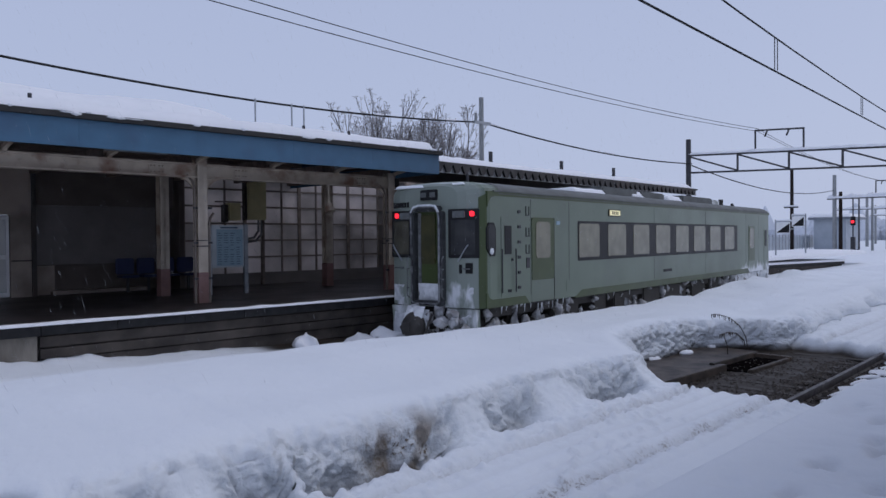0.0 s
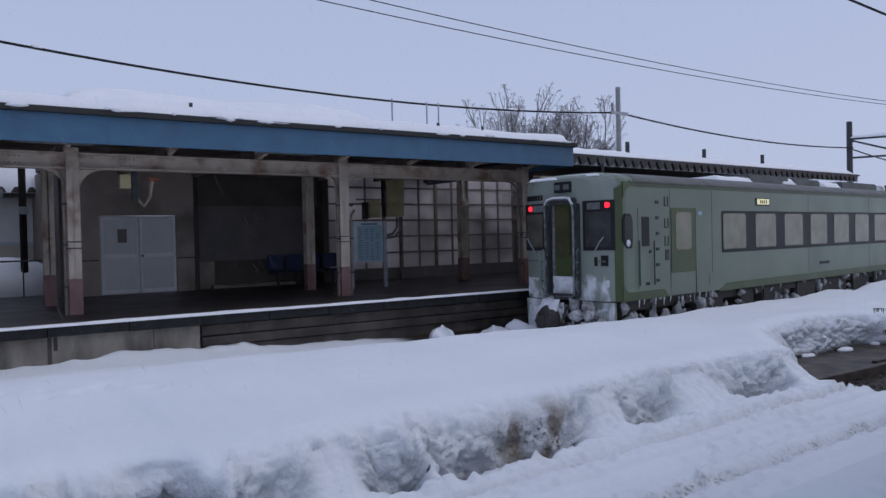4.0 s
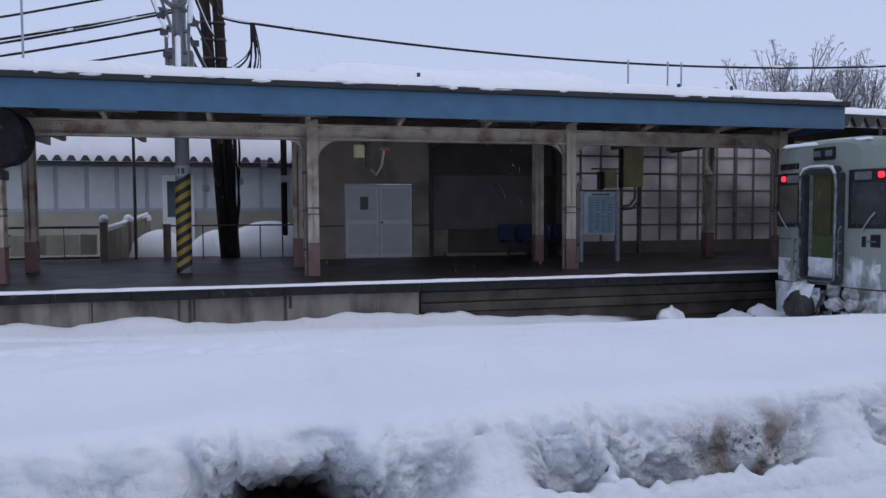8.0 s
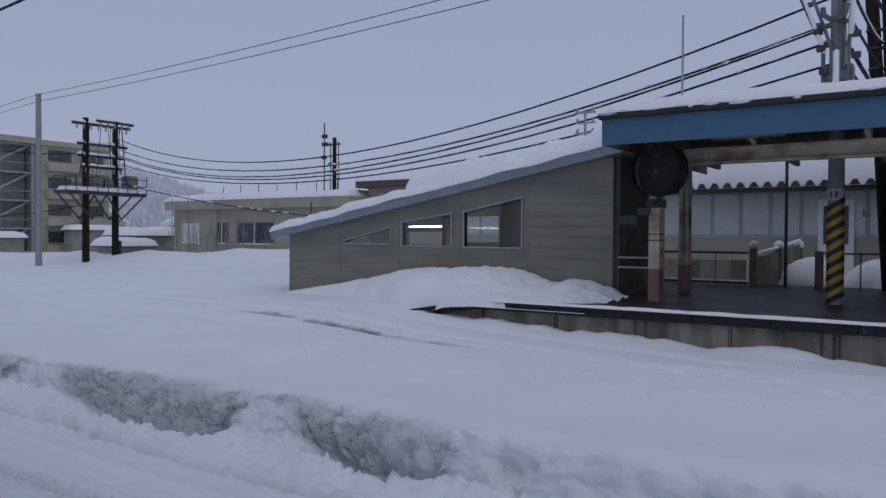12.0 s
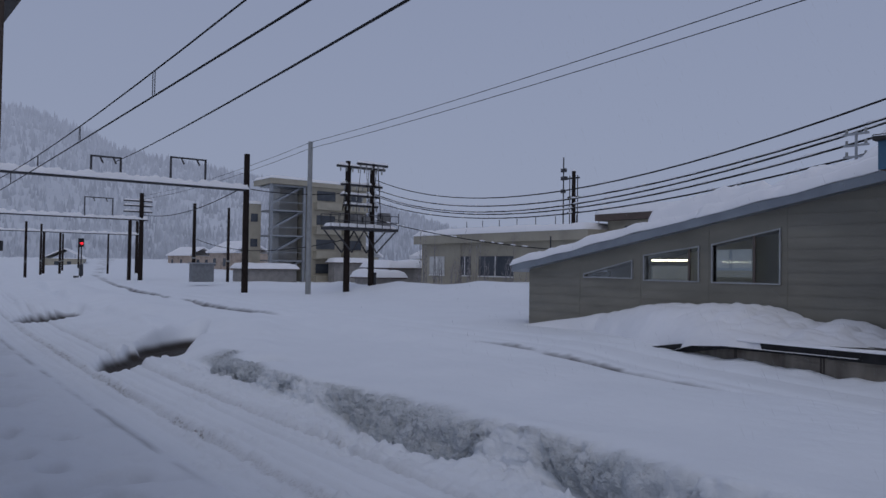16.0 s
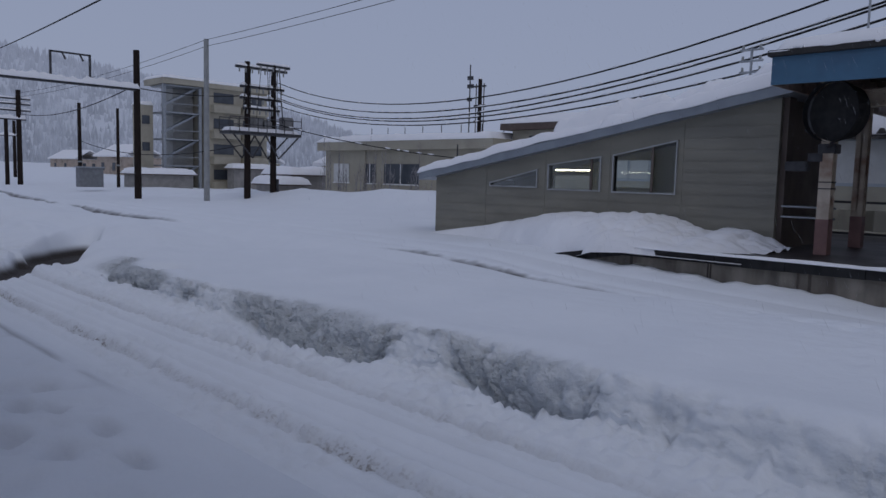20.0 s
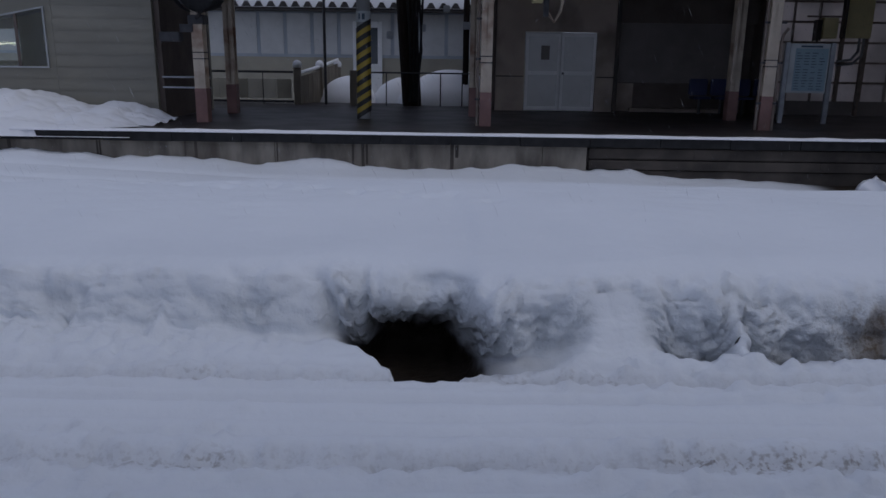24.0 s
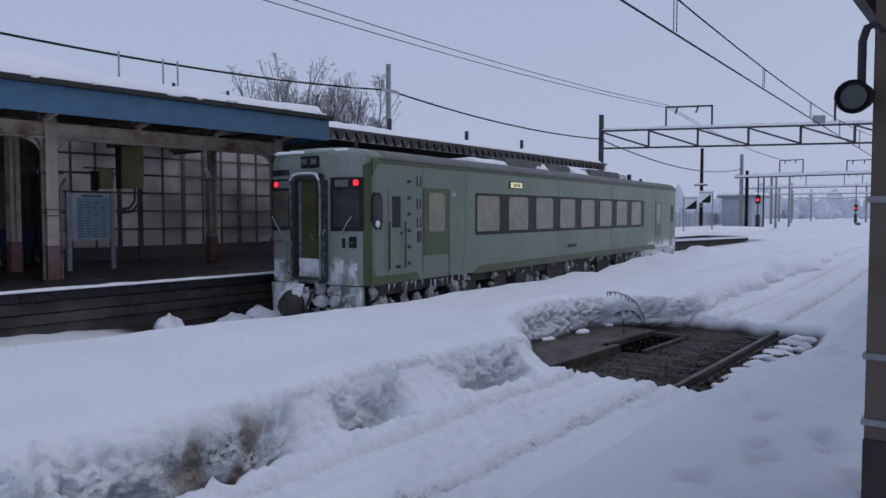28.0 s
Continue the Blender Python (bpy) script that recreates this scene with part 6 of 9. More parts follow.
    for k in range(46):
        x = ri.choice((ri.uniform(0.7, 3.8), ri.uniform(4.2, 18), ri.uniform(17, 21)))
        ln = ri.uniform(0.05, 0.2)
        cyl(bm, (x, yn + 0.02, 1.02), (x, yn + 0.03, 1.02 - ln), 0.018, 0.003, n=5)
    tagged(part("ice_fringe", bm, ICE, tr, "row of icicles under the sill"), kind="stuff")
    # underframe: boxes, bogies and wheels
    for x, l_, z in ((3.2, 1.2, 0.42), (6.4, 1.5, 0.40), (8.3, 1.2, 0.5), (9.9, 1.8, 0.38), (12.2, 1.3, 0.45), (13.9, 1.0, 0.5), (5.2, 0.7, 0.55)):
        part("equipment_box", B(x, -1.18, z, x + l_, -0.5, 0.98, bevel=0.03), UNDER, tr)
    # dark filler added along the car, closing the gaps between the boxes
    part("engine_block", B(0.8, -0.45, 0.3, TL - 0.8, 0.45, 0.98), UNDER, tr)
    part("chassis", B(0.4, -1.15, 0.80, TL - 0.4, 1.15, 1.02), UNDER, tr)
    for bx in (3.4, 17.6):
        bg = part("bogie", B(bx - 1.4, -1.05, 0.42, bx + 1.4, -0.93, 0.66, bevel=0.03), UNDER, tr)
        part("bogie_side", B(bx - 1.4, 0.93, 0.42, bx + 1.4, 1.05, 0.66, bevel=0.03), UNDER, bg)
        for wx in (bx - 1.05, bx + 1.05):
            for wy in (-0.6, 0.6):
                part("wheel", cyl(bmesh.new(), (wx, wy - 0.06, 0.43), (wx, wy + 0.06, 0.43), 0.43, n=24), UNDER, bg)
            part("axle_box", B(wx - 0.14, -1.12, 0.3, wx + 0.14, -0.94, 0.56, bevel=0.02), UNDER, bg)
    # roof gear
    def roofbox(name, a, c, y0, y1, z0, z1, material=TROOF, bevel=0.04):
        return part(name, B(a, y0, z0, c, y1, z1, bevel=bevel), material, tr)
    roofbox("air_conditioner", 6.6, 8.9, -0.75, 0.75, 3.5, 3.81)
    roofbox("air_conditioner", 9.2, 11.0, -0.75, 0.75, 3.5, 3.78)
    roofbox("air_conditioner", 12.6, 15.6, -0.75, 0.75, 3.5, 3.80)
    roofbox("vent_cover", 16.4, 17.5, -0.4, 0.4, 3.54, 3.81, TGREEN)
    roofbox("roof_duct", 2.2, 3.8, -0.2, 0.5, 3.54, 3.68, UNDER)
    part("whistle", cyl(bmesh.new(), (1.6, 0.1, 3.6), (1.6, 0.1, 3.88), 0.03), DARKSTEEL, tr)
    part("exhaust", cyl(bmesh.new(), (18.3, -0.2, 3.6), (18.3, -0.2, 3.88), 0.09), UNDER, tr)
    bm = bmesh.new()
    prism(bm, [(20.3, 3.5), (20.85, 3.5), (20.4, 3.80)], "y", -0.05, 0.05)
    part("antenna_fin", bm, TBLACK, tr)
    bm = bmesh.new()
    sweep(bm, [(2.0, -0.9, 3.53), (6, -0.95, 3.54), (20, -0.95, 3.53)], 0.03)
    part("roof_pipe", bm, UNDER, tr)
    for a, c, y0, y1, th, zz in ((4.9, 6.7, -0.85, 0.6, 0.14, 3.57), (8.5, 9.3, -0.8, 0.7, 0.16, 3.60), (11.3, 12.5, -0.8, 0.7, 0.16, 3.58), (0.1, 0.9, 0.15, 0.95, 0.05, 3.50), (0.15, 1.0, -0.85, -0.15, 0.04, 3.52)):
        snow_cap("roof_snow", a, c, y0, y1, lambda x, y: zz, th, "snow lying on the car roof", nx=24, ny=14, parent=tr)


build_train()

# ---- the sloping stair shed ----


def build_shed():
    s = thing("stair_shed", "grey cement-board stair shed with sloping snowy roof and three windows", "shed", kind="structure")
    y0, y1 = 14.8, 18.2
    xl, xr = -14.2, -4.71
    def top(x):
        return 2.34 + (4.06 - 2.34) * (x - xl) / (xr - xl)
    # windows: left, right, sill, tops
    wins = [(-12.12, -10.60, 2.17, 2.22, 2.58), (-10.22, -8.75, 2.13, 2.70, 2.90), (-8.38, -6.85, 2.12, 2.93, 3.24)]
    cuts = sorted({xl, xr, *[v for w in wins for v in w[:2]]})
    for a, c in zip(cuts, cuts[1:]):
        w = next((w for w in wins if abs(w[0] - a) < 1e-6), None)
        bm = bmesh.new()
        if w:
            prism(bm, [(a, 0.2), (c, 0.2), (c, w[2]), (a, w[2])], "y", y0, y0 + 0.12)
            prism(bm, [(a, w[3]), (c, w[4]), (c, top(c)), (a, top(a))], "y", y0, y0 + 0.12)
        else:
            prism(bm, [(a, 0.2), (c, 0.2), (c, top(c)), (a, top(a))], "y", y0, y0 + 0.12)
        part("wall_panel", bm, SHEDWALL, s)
    # siding laps, interrupted by the windows
    z = 0.95
    while z < 4.0:
        xs = max(xl, xl + (z + 0.06 - 2.34) / (4.06 - 2.34) * (xr - xl))
        spans, cur = [], xs
        for a, c, s0, ta, tc in wins:
            if s0 - 0.06 < z < tc + 0.06:
                if a - 0.07 > cur:
                    spans.append((cur, a - 0.07))
                cur = max(cur, c + 0.07)
        spans.append((cur, xr))
        for a, c in spans:
            if c - a > 0.1:
                part("siding_lap", B(a, y0 - 0.012, z, c, y0 - 0.001, z + 0.018), SHEDWALL, s)
        z += 0.235
    for x in (-12.3, -10.35, -8.5, -6.7):
        part("wall_stain_joint", B(x - 0.008, y0 - 0.009, 0.9, x + 0.008, y0 - 0.0005, top(x) - 0.02), SHEDWALL, s)
    for i, (a, c, s0, ta, tc) in enumerate(wins):
        w = part("window_frame", B(a - 0.03, y0 - 0.05, s0 - 0.03, c + 0.03, y0 + 0.1, s0), GREYALU, s)
        part("jamb", B(a - 0.03, y0 - 0.05, s0, a, y0 + 0.1, ta), GREYALU, w)
        part("jamb", B(c, y0 - 0.05, s0, c + 0.03, y0 + 0.1, tc), GREYALU, w)
        bm = bmesh.new()
        prism(bm, [(a - 0.03, ta), (c + 0.03, tc), (c + 0.03, tc + 0.03), (a - 0.03, ta + 0.03)], "y", y0 - 0.05, y0 + 0.1)
        part("head", bm, GREYALU, w)
        bm = bmesh.new()
        prism(bm, [(a, s0), (c, s0), (c, tc), (a, ta)], "y", y0 + 0.03, y0 + 0.036)
        pn = part("pane", bm, glass_mat("clear_glass", (0.95, 0.97, 0.96)), w)
        pn.visible_shadow = False
        if i:
            xm = a + (c - a) * (0.62 if i == 2 else 0.82)
            part("mullion", B(xm - 0.03, y0 + 0.005, s0, xm + 0.03, y0 + 0.028, ta + (tc - ta) * (xm - a) / (c - a)), DARKIN, w)
    cuts = [xl, -12.6, -11.3, -10.9, -9.3, xr]
    for i, (a, c) in enumerate(zip(cuts, cuts[1:])):
        bm = bmesh.new()
        if i in (1, 3):
            lo, hi = ((2.1, 2.5), (2.2, 2.95))[i // 2]
            prism(bm, [(a, 0.2), (c, 0.2), (c, lo), (a, lo)], "y", y1, y1 + 0.12)
            prism(bm, [(a, hi), (c, hi), (c, top(c)), (a, top(a))], "y", y1, y1 + 0.12)
            part("rear_pane", B(a, y1 + 0.05, lo, c, y1 + 0.056, hi), glass_mat("clear_glass", (0.95, 0.97, 0.96)), s)
        else:
            prism(bm, [(a, 0.2), (c, 0.2), (c, top(c)), (a, top(a))], "y", y1, y1 + 0.12)
        part("back_wall_panel", bm, mat("olive_plaster", (0.42, 0.41, 0.33), (0.36, 0.35, 0.28), 1.5, 0.8), s)
    bm = bmesh.new()
    prism(bm, [(y0 + 0.12, 0.2), (y1, 0.2), (y1, 2.3), (y0 + 0.12, 2.3)], "x", xl, xl + 0.12)
    part("end_wall", bm, SHEDWALL, s)
    bm = bmesh.new()
    prism(bm, [(xl - 0.45, top(xl - 0.45)), (xr + 0.3, top(xr + 0.3)), (xr + 0.3, top(xr + 0.3) + 0.2), (xl - 0.45, top(xl - 0.45) + 0.2)], "y", y0 - 0.28, y1 + 0.3)
    part("roof", bm, FLASH, s)
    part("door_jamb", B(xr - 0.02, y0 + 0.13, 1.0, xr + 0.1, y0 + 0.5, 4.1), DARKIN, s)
    # dark sheet added across the open end, for the unlit passage behind
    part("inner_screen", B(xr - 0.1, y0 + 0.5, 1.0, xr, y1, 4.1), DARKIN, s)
    for x, zt in ((-11.35, 2.70),):
        part("fluorescent_lamp", B(x, 16.6, zt - 0.09, x + 1.1, 16.64, zt - 0.055), TUBE, s, "lit fluorescent tube")
    snow_cap("roof_snow", xl - 0.5, -8.55, y0 - 0.31, y1 + 0.2, lambda x, y: top(x) + 0.2 + 0.05 * noise.noise((x * 1.1, y, 4.0)), 0.20, "thick snow on the sloping shed roof", nx=120, ny=60, lump=0.16, edge=0.13)
    snow_cap("roof_snow", -8.62, xr + 0.25, y0 - 0.32, y1 + 0.2, lambda x, y: top(x) + 0.2 + 0.06 * noise.noise((x * 0.9, y, 9.0)), 0.25, "thick snow on the upper end of the shed roof", nx=90, ny=60, lump=0.2, edge=0.17, seed=3.0)
    snow_cap("roof_snow", -10.4, xr + 0.2, y0 + 0.25, y1, lambda x, y: top(x) + 0.34, 0.46, "second layer of drifted snow on the shed roof", nx=150, ny=50, lump=0.42, edge=0.34)
    k = thing("cable_bracket", "small steel mast with insulators on the snowy shed roof", "mast")
    part("mast", cyl(bmesh.new(), (-5.95, 16.2, 4.1), (-5.95, 16.2, 5.34), 0.03, n=8), STEEL, k)
    for z in (4.78, 5.02, 5.26):
        arm = part("crossarm", B(-6.2, 16.17, z, -5.7, 16.23, z + 0.04), STEEL, k)
        for x in (-6.14, -5.76):
            part("insulator", cyl(bmesh.new(), (x, 16.2, z + 0.04), (x, 16.2, z + 0.13), 0.035, 0.025, n=8), CPOLE, arm)
    # rails beside the entrance
    r = thing("entrance_railing", "thin steel railing beside the stair shed", "railing")
    for z in (1.75, 1.95):
        part("rail", cyl(bmesh.new(), (-4.55, 14.7, z), (-3.55, 14.6, z), 0.02), STEEL, r)


build_shed()


def build_behind():
    PALEBOARD = mat("pale_painted_board", (0.70, 0.66, 0.55), (0.58, 0.54, 0.45), 3, 0.7, stain=(0.3, 0.27, 0.2), stain_amt=0.5, stretch=(1, 1, 0.3))
    # timber and steel fences at the back of the platform
    f = thing("platform_fence", "low weathered fence with steel rails behind the platform", "fence")
    for x in np.arange(-7.4, -3.2, 0.84):
        part("baluster", cyl(bmesh.new(), (x, 20.66, 1.05), (x, 20.66, 1.95), 0.012, n=6), DARKSTEEL, f)
    for i in range(10):
        part("board", B(-7.4 + i * 0.41, 20.95, 1.25, -7.01 + i * 0.41, 21.0, 1.78), (BEIGE, PALEBOARD)[i % 3 > 0], f)
    for z in (1.15, 1.95):
        part("rail", B(-7.5, 20.65, z, -3.2, 20.7, z + 0.06), DARKSTEEL, f)
    f = thing("ramp_railing", "weathered timber railing with snow-capped posts along the ramp", "railing")
    for x, y in ((-3.1, 20.8), (-2.75, 22.4), (-2.45, 24.0)):
        p = part("post", B(x - 0.09, y - 0.09, 0.6, x + 0.09, y + 0.09, 2.1), TIMBER, f)
        bm = bmesh.new()
        bmesh.ops.create_icosphere(bm, subdivisions=2, radius=0.13, matrix=Matrix.Translation((x, y, 2.18)))
        smooth(part("snow_knob", bm, ROOFSNOW, p))
    rail_posts = ((-3.1, 20.8, 1.12), (-2.75, 22.4, 1.3), (-2.45, 24.0, 1.5))
    for (xa, ya, za), (xb, yb, zb) in zip(rail_posts, rail_posts[1:]):
        for k in range(5):
            q, r = k / 5 + 0.01, (k + 1) / 5 - 0.01
            bm = bmesh.new()
            lo = [(xa + (xb - xa) * u, ya + (yb - ya) * u, za + (zb - za) * u) for u in (q, r)]
            vs = [bm.verts.new((x + dx, y, z + dz)) for dx in (0.0, 0.04) for (x, y, z), dz in ((lo[0], -0.25), (lo[1], -0.25), (lo[1], 0.72), (lo[0], 0.72))]
            for fc in ((0, 1, 2, 3), (7, 6, 5, 4), (0, 4, 5, 1), (1, 5, 6, 2), (2, 6, 7, 3), (3, 7, 4, 0)):
                bm.faces.new([vs[i] for i in fc])
            part("board", bm, TIMBER, f)
        bm = bmesh.new()
        sweep(bm, [(xa, ya, za + 0.82), (xb, yb, zb + 0.82)], 0.05, 8)
        part("snowy_rail", bm, ROOFSNOW, f)
    f = thing("steel_railing", "thin steel hand railing behind the platform", "railing")
    for x in (-1.2, -0.6, 0.3, 0.9, 1.5, 2.1):
        part("baluster", cyl(bmesh.new(), (x, 20.6, 1.0), (x, 20.6, 2.0), 0.018, n=6), DARKSTEEL, f)
    part("rail", cyl(bmesh.new(), (-1.5, 20.6, 2.0), (2.2, 20.6, 2.0), 0.022, n=6), DARKSTEEL, f)
    part("gate_post", B(-1.6, 20.5, 1.0, -1.42, 20.68, 2.05), TIMBER, f)
    # heaps of snow
    for x, y, r, h in ((1.2, 22.3, 1.7, 1.15), (-0.4, 22.8, 0.9, 0.9), (-1.95, 22.6, 0.9, 0.95)):
        bm = bmesh.new()
        bmesh.ops.create_icosphere(bm, subdivisions=4, radius=1, matrix=Matrix.Translation((x, y, 0.9)) @ Matrix.Diagonal((r, r * 0.8, h, 1)))
        for v in bm.verts:
            v.co += 0.08 * noise.noise_vector(v.co * 1.3)
        smooth(solid("snow_mound", bm, ROOFSNOW, "rounded heap of cleared snow", "snow"))
    # pale building with the corrugated snowy roof
    b = thing("pale_building", "pale blue-grey building under a thick snow roof with corrugated eaves", "building", kind="structure")
    y = 26.0
    part("wall", B(-16, y, 0.5, 5, y + 0.2, 2.4), BEIGE, b)
    part("wall_upper", B(-16, y - 0.02, 2.4, 5, y + 0.2, 3.92), PALEBLD, b)
    for i in range(22):
        x = -15.5 + i * 0.92
        wd = part("window", B(x, y - 0.05, 2.5, x + 0.8, y - 0.021, 3.85), FROST, b)
        part("window_frame", B(x - 0.06, y - 0.06, 2.45, x - 0.01, y - 0.021, 3.90), PALEBLD, wd)
    part("door", B(-2.2, y - 0.08, 0.6, -1.2, y - 0.055, 3.6), ALU, b)
    part("door_pane", B(-2.05, y - 0.09, 2.2, -1.35, y - 0.081, 3.4), WINDARK, b)
    part("roof_sheet", B(-16.5, y - 1.1, 3.90, 5.4, y + 5, 3.97), DARKROOF, b)
    me = None
    for i in range(54):
        if me is None:
            bm = bmesh.new()
            prism(bm, [(-0.15, 0.0), (-0.05, 0.17), (0.05, 0.17), (0.15, 0.0)], "y", -0.12, 1.0)
            me = to_mesh("corrugation", bm, DARKROOF)
        o = new("corrugation", me)
        o.parent = b
        o.location = (-16.3 + 0.4 * i, y - 1.12, 3.975)
    snow_cap("roof_snow", -16.5, 5.4, y - 1.2, y + 4.5, lambda x, yy: 3.98, 0.98, "very thick snow on the pale building's roof", nx=130, ny=40, lump=0.12, edge=0.3)
    # beige buildings further along
    b = thing("beige_building", "low beige two-part building with snowy flat roof", "building", kind="structure")
    y = 30.0
    part("wall", B(-40.2, y, 0.4, -25.2, y + 8, 4.0), BEIGE, b)
    part("fascia", B(-40.7, y - 0.35, 3.95, -25.0, y + 8.3, 4.5), BEIGE, b)
    part("wall", B(-25.2, y + 1.5, 0.4, -12, y + 8, 5.0), BEIGE, b)
    part("fascia", B(-25.6, y + 0.9, 5.0, -11.8, y + 8.2, 5.35), BROWNROOF, b)
    for x0, x1 in ((-39.2, -37.6), (-36.0, -34.9), (-34.1, -31.0)):
        wd = part("window", B(x0, y - 0.06, 1.9, x1, y - 0.01, 3.1), WINDARK if x0 > -37 else FROST, b)
        part("window_frame", B(x0 - 0.05, y - 0.08, 1.82, x1 + 0.05, y - 0.01, 1.89), ALU, wd)
        part("mullion", B((x0 + x1) / 2 - 0.03, y - 0.08, 1.9, (x0 + x1) / 2 + 0.03, y - 0.061, 3.1), ALU, wd)
    for i in range(4):
        part("window", B(-24 + i * 2.6, y + 1.44, 3.9, -22.8 + i * 2.6, y + 1.49, 4.7), WINDARK, b)
    part("dark_plinth", B(-40.1, y - 0.02, 0.3, -25.3, y + 0.02, 1.05), BROWNROOF, b)
    part("downpipe", cyl(bmesh.new(), (-35.9, y - 0.1, 1), (-35.9, y - 0.1, 3.9), 0.05), BEIGE, b)
    snow_cap("roof_snow", -40.8, -25.3, y - 0.4, y + 8, lambda x, yy: 4.5, 0.38, "snow on the low beige roof", nx=70, ny=20)
    snow_cap("roof_snow", -25.6, -11.8, y + 0.85, y + 8, lambda x, yy: 5.35, 0.45, "snow on the higher roof", nx=60, ny=20)
    for i in range(9):
        x = -39 + i * 1.7
        bm = cyl(bmesh.new(), (x, y + 3, 4.4), (x, y + 3, 5.6), 0.025, n=6)
        part("roof_rod", bm, DARKSTEEL, b)
    # apartment house
    a = thing("apartment_house", "four-storey beige apartment house with open steel stair", "apartment house", pose(-75, 34.5, 0.5, 0, 0, 0), kind="structure")
    part("wall", B(-6, 4.75, 0, 0, 12.6, 10.9), BEIGE, a)
    part("wall_left", B(-3.6, -1.5, 0, -2.0, 0.0, 8.7), BEIGE, a)
    snow_cap("wing_snow", -78.7, -76.9, 32.9, 34.6, lambda x, y: 9.2, 0.35, "snow on the lower wing", nx=12, ny=10)
    part("roof_slab", B(-6.2, 4.6, 10.9, 0.4, 12.8, 11.4), BEIGE, a)
    part("stair_roof", B(-4.2, 0.0, 10.9, 0.5, 4.58, 11.5), BEIGE, a)
    # grey lightened to carry the haze of the distance
    part("stair_core", B(-5, 2.3, 0, -2.2, 4.6, 10.9), mat("hazed_grey_render", (0.40, 0.40, 0.38), (0.34, 0.34, 0.33), 1.5, 0.7), a)
    for yy in (0.3, 4.3):
        part("stair_column", B(-0.2, yy - 0.15, 0, 0.1, yy + 0.15, 11.2), STEEL, a)
    for i in range(4):
        z = 2.8 * i
        part("stair_landing", B(-3.4, 0.4, z + 2.3, 0.1, 4.3, z + 2.45), STEEL, a)
        bm = bmesh.new()
        prism(bm, [(0.5, z + 0.2), (0.5, z + 0.45), (4.2, z + 2.5), (4.2, z + 2.25)], "x", -1.2, -0.4)
        part("stair_flight", bm, STEEL, a)
        part("landing_rail", B(0.06, 0.4, z + 3.3, 0.1, 4.3, z + 3.36), STEEL, a)
        for yy in (5.9, 9.5):
            wd = part("window", B(0.0, yy, z + 1.0, 0.06, yy + 2.4, z + 2.1), WINDARK, a)
            part("balcony", B(0.0, yy - 0.4, z - 0.1, 0.9, yy + 2.8, z + 0.75), BEIGE, wd)
        if i < 3:
            part("window", B(-2.0, -1.2, z + 1.1, -1.94, -0.4, z + 2.0), WINDARK, a)
    snow_cap("roof_snow", -81.2, -74.6, 39.1, 47.3, lambda x, y: 11.9, 0.35, "snow on the apartment roof", nx=20, ny=16)
    snow_cap("roof_snow", -79.3, -74.4, 34.4, 39.2, lambda x, y: 12.0, 0.3, "snow on the stair roof", nx=20, ny=16)
    # low sheds under snow at the foot of the apartment house
    for x, y, w, d, h in ((-71.5, 32.6, 3.5, 5.5, 1.6), (-72.6, 43.6, 1.4, 5.0, 2.4), (-45, 29.6, 3.0, 2.2, 1.2), (-46, 31.6, 3.5, 3.0, 1.9)):
        sh = thing("snowed_shed", "low shed buried under a thick pillow of snow", "shed", group="low sheds")
        part("wall", B(x - w / 2, y - d / 2, 0, x + w / 2, y + d / 2, 0.3 + h), mat("weathered_grey_boards", (0.30, 0.285, 0.265), (0.22, 0.21, 0.20), 2, 0.8), sh)
        part("eaves", B(x - w / 2 - 0.25, y - d / 2 - 0.25, 0.3 + h, x + w / 2 + 0.25, y + d / 2 + 0.25, 0.4 + h), BROWNROOF, sh)
        snow_cap("roof_snow", x - w / 2 - 0.3, x + w / 2 + 0.3, y - d / 2 - 0.3, y + d / 2 + 0.3, lambda a_, c_: 0.4 + h, 0.55, "", nx=16, ny=18, parent=sh)
    # houses in the distance
    rr = random.Random(5)
    spots = [(-120, 66, 9, 8, 4), (-150, 62, 10, 8, 4.5), (-230, 20, 22, 9, 3.4), (-250, 48, 26, 10, 3.2), (-260, 90, 14, 10, 5), (-105, 62, 8, 7, 3.6), (-180, 100, 10, 9, 5), (-300, 8, 18, 10, 3.5), (-62, 51, 8, 7, 3.0)]
    for x, y, w, d, h in spots:
        ho = thing("house", "distant house with a heavy snow roof", "house", pose(x, y, 0.3, 0, 0, rr.uniform(-15, 15)), group="distant houses")
        part("wall", B(-w / 2, -d / 2, -1, w / 2, d / 2, h), BEIGE if rr.random() < 0.5 else PANEL, ho)
        bm = bmesh.new()
        prism(bm, [(-d / 2 - 0.6, h), (0, h + d * 0.28), (d / 2 + 0.6, h), (d / 2 + 0.6, h + 0.35), (0, h + d * 0.28 + 0.45), (-d / 2 - 0.6, h + 0.35)], "x", -w / 2 - 0.5, w / 2 + 0.5)
        part("snow_roof", bm, ROOFSNOW, ho)
        for k in range(2):
            part("window", B(w / 2, -d / 4 + k * d / 3, h * 0.4, w / 2 + 0.05, -d / 4 + k * d / 3 + 1.1, h * 0.75), WINDARK, ho)
            part("window", B(-w / 3 + k * w / 2.5, -d / 2 - 0.05, h * 0.4, -w / 3 + k * w / 2.5 + 1.1, -d / 2, h * 0.75), WINDARK, ho)


build_behind()

# ---- poles, gantries and wires ----


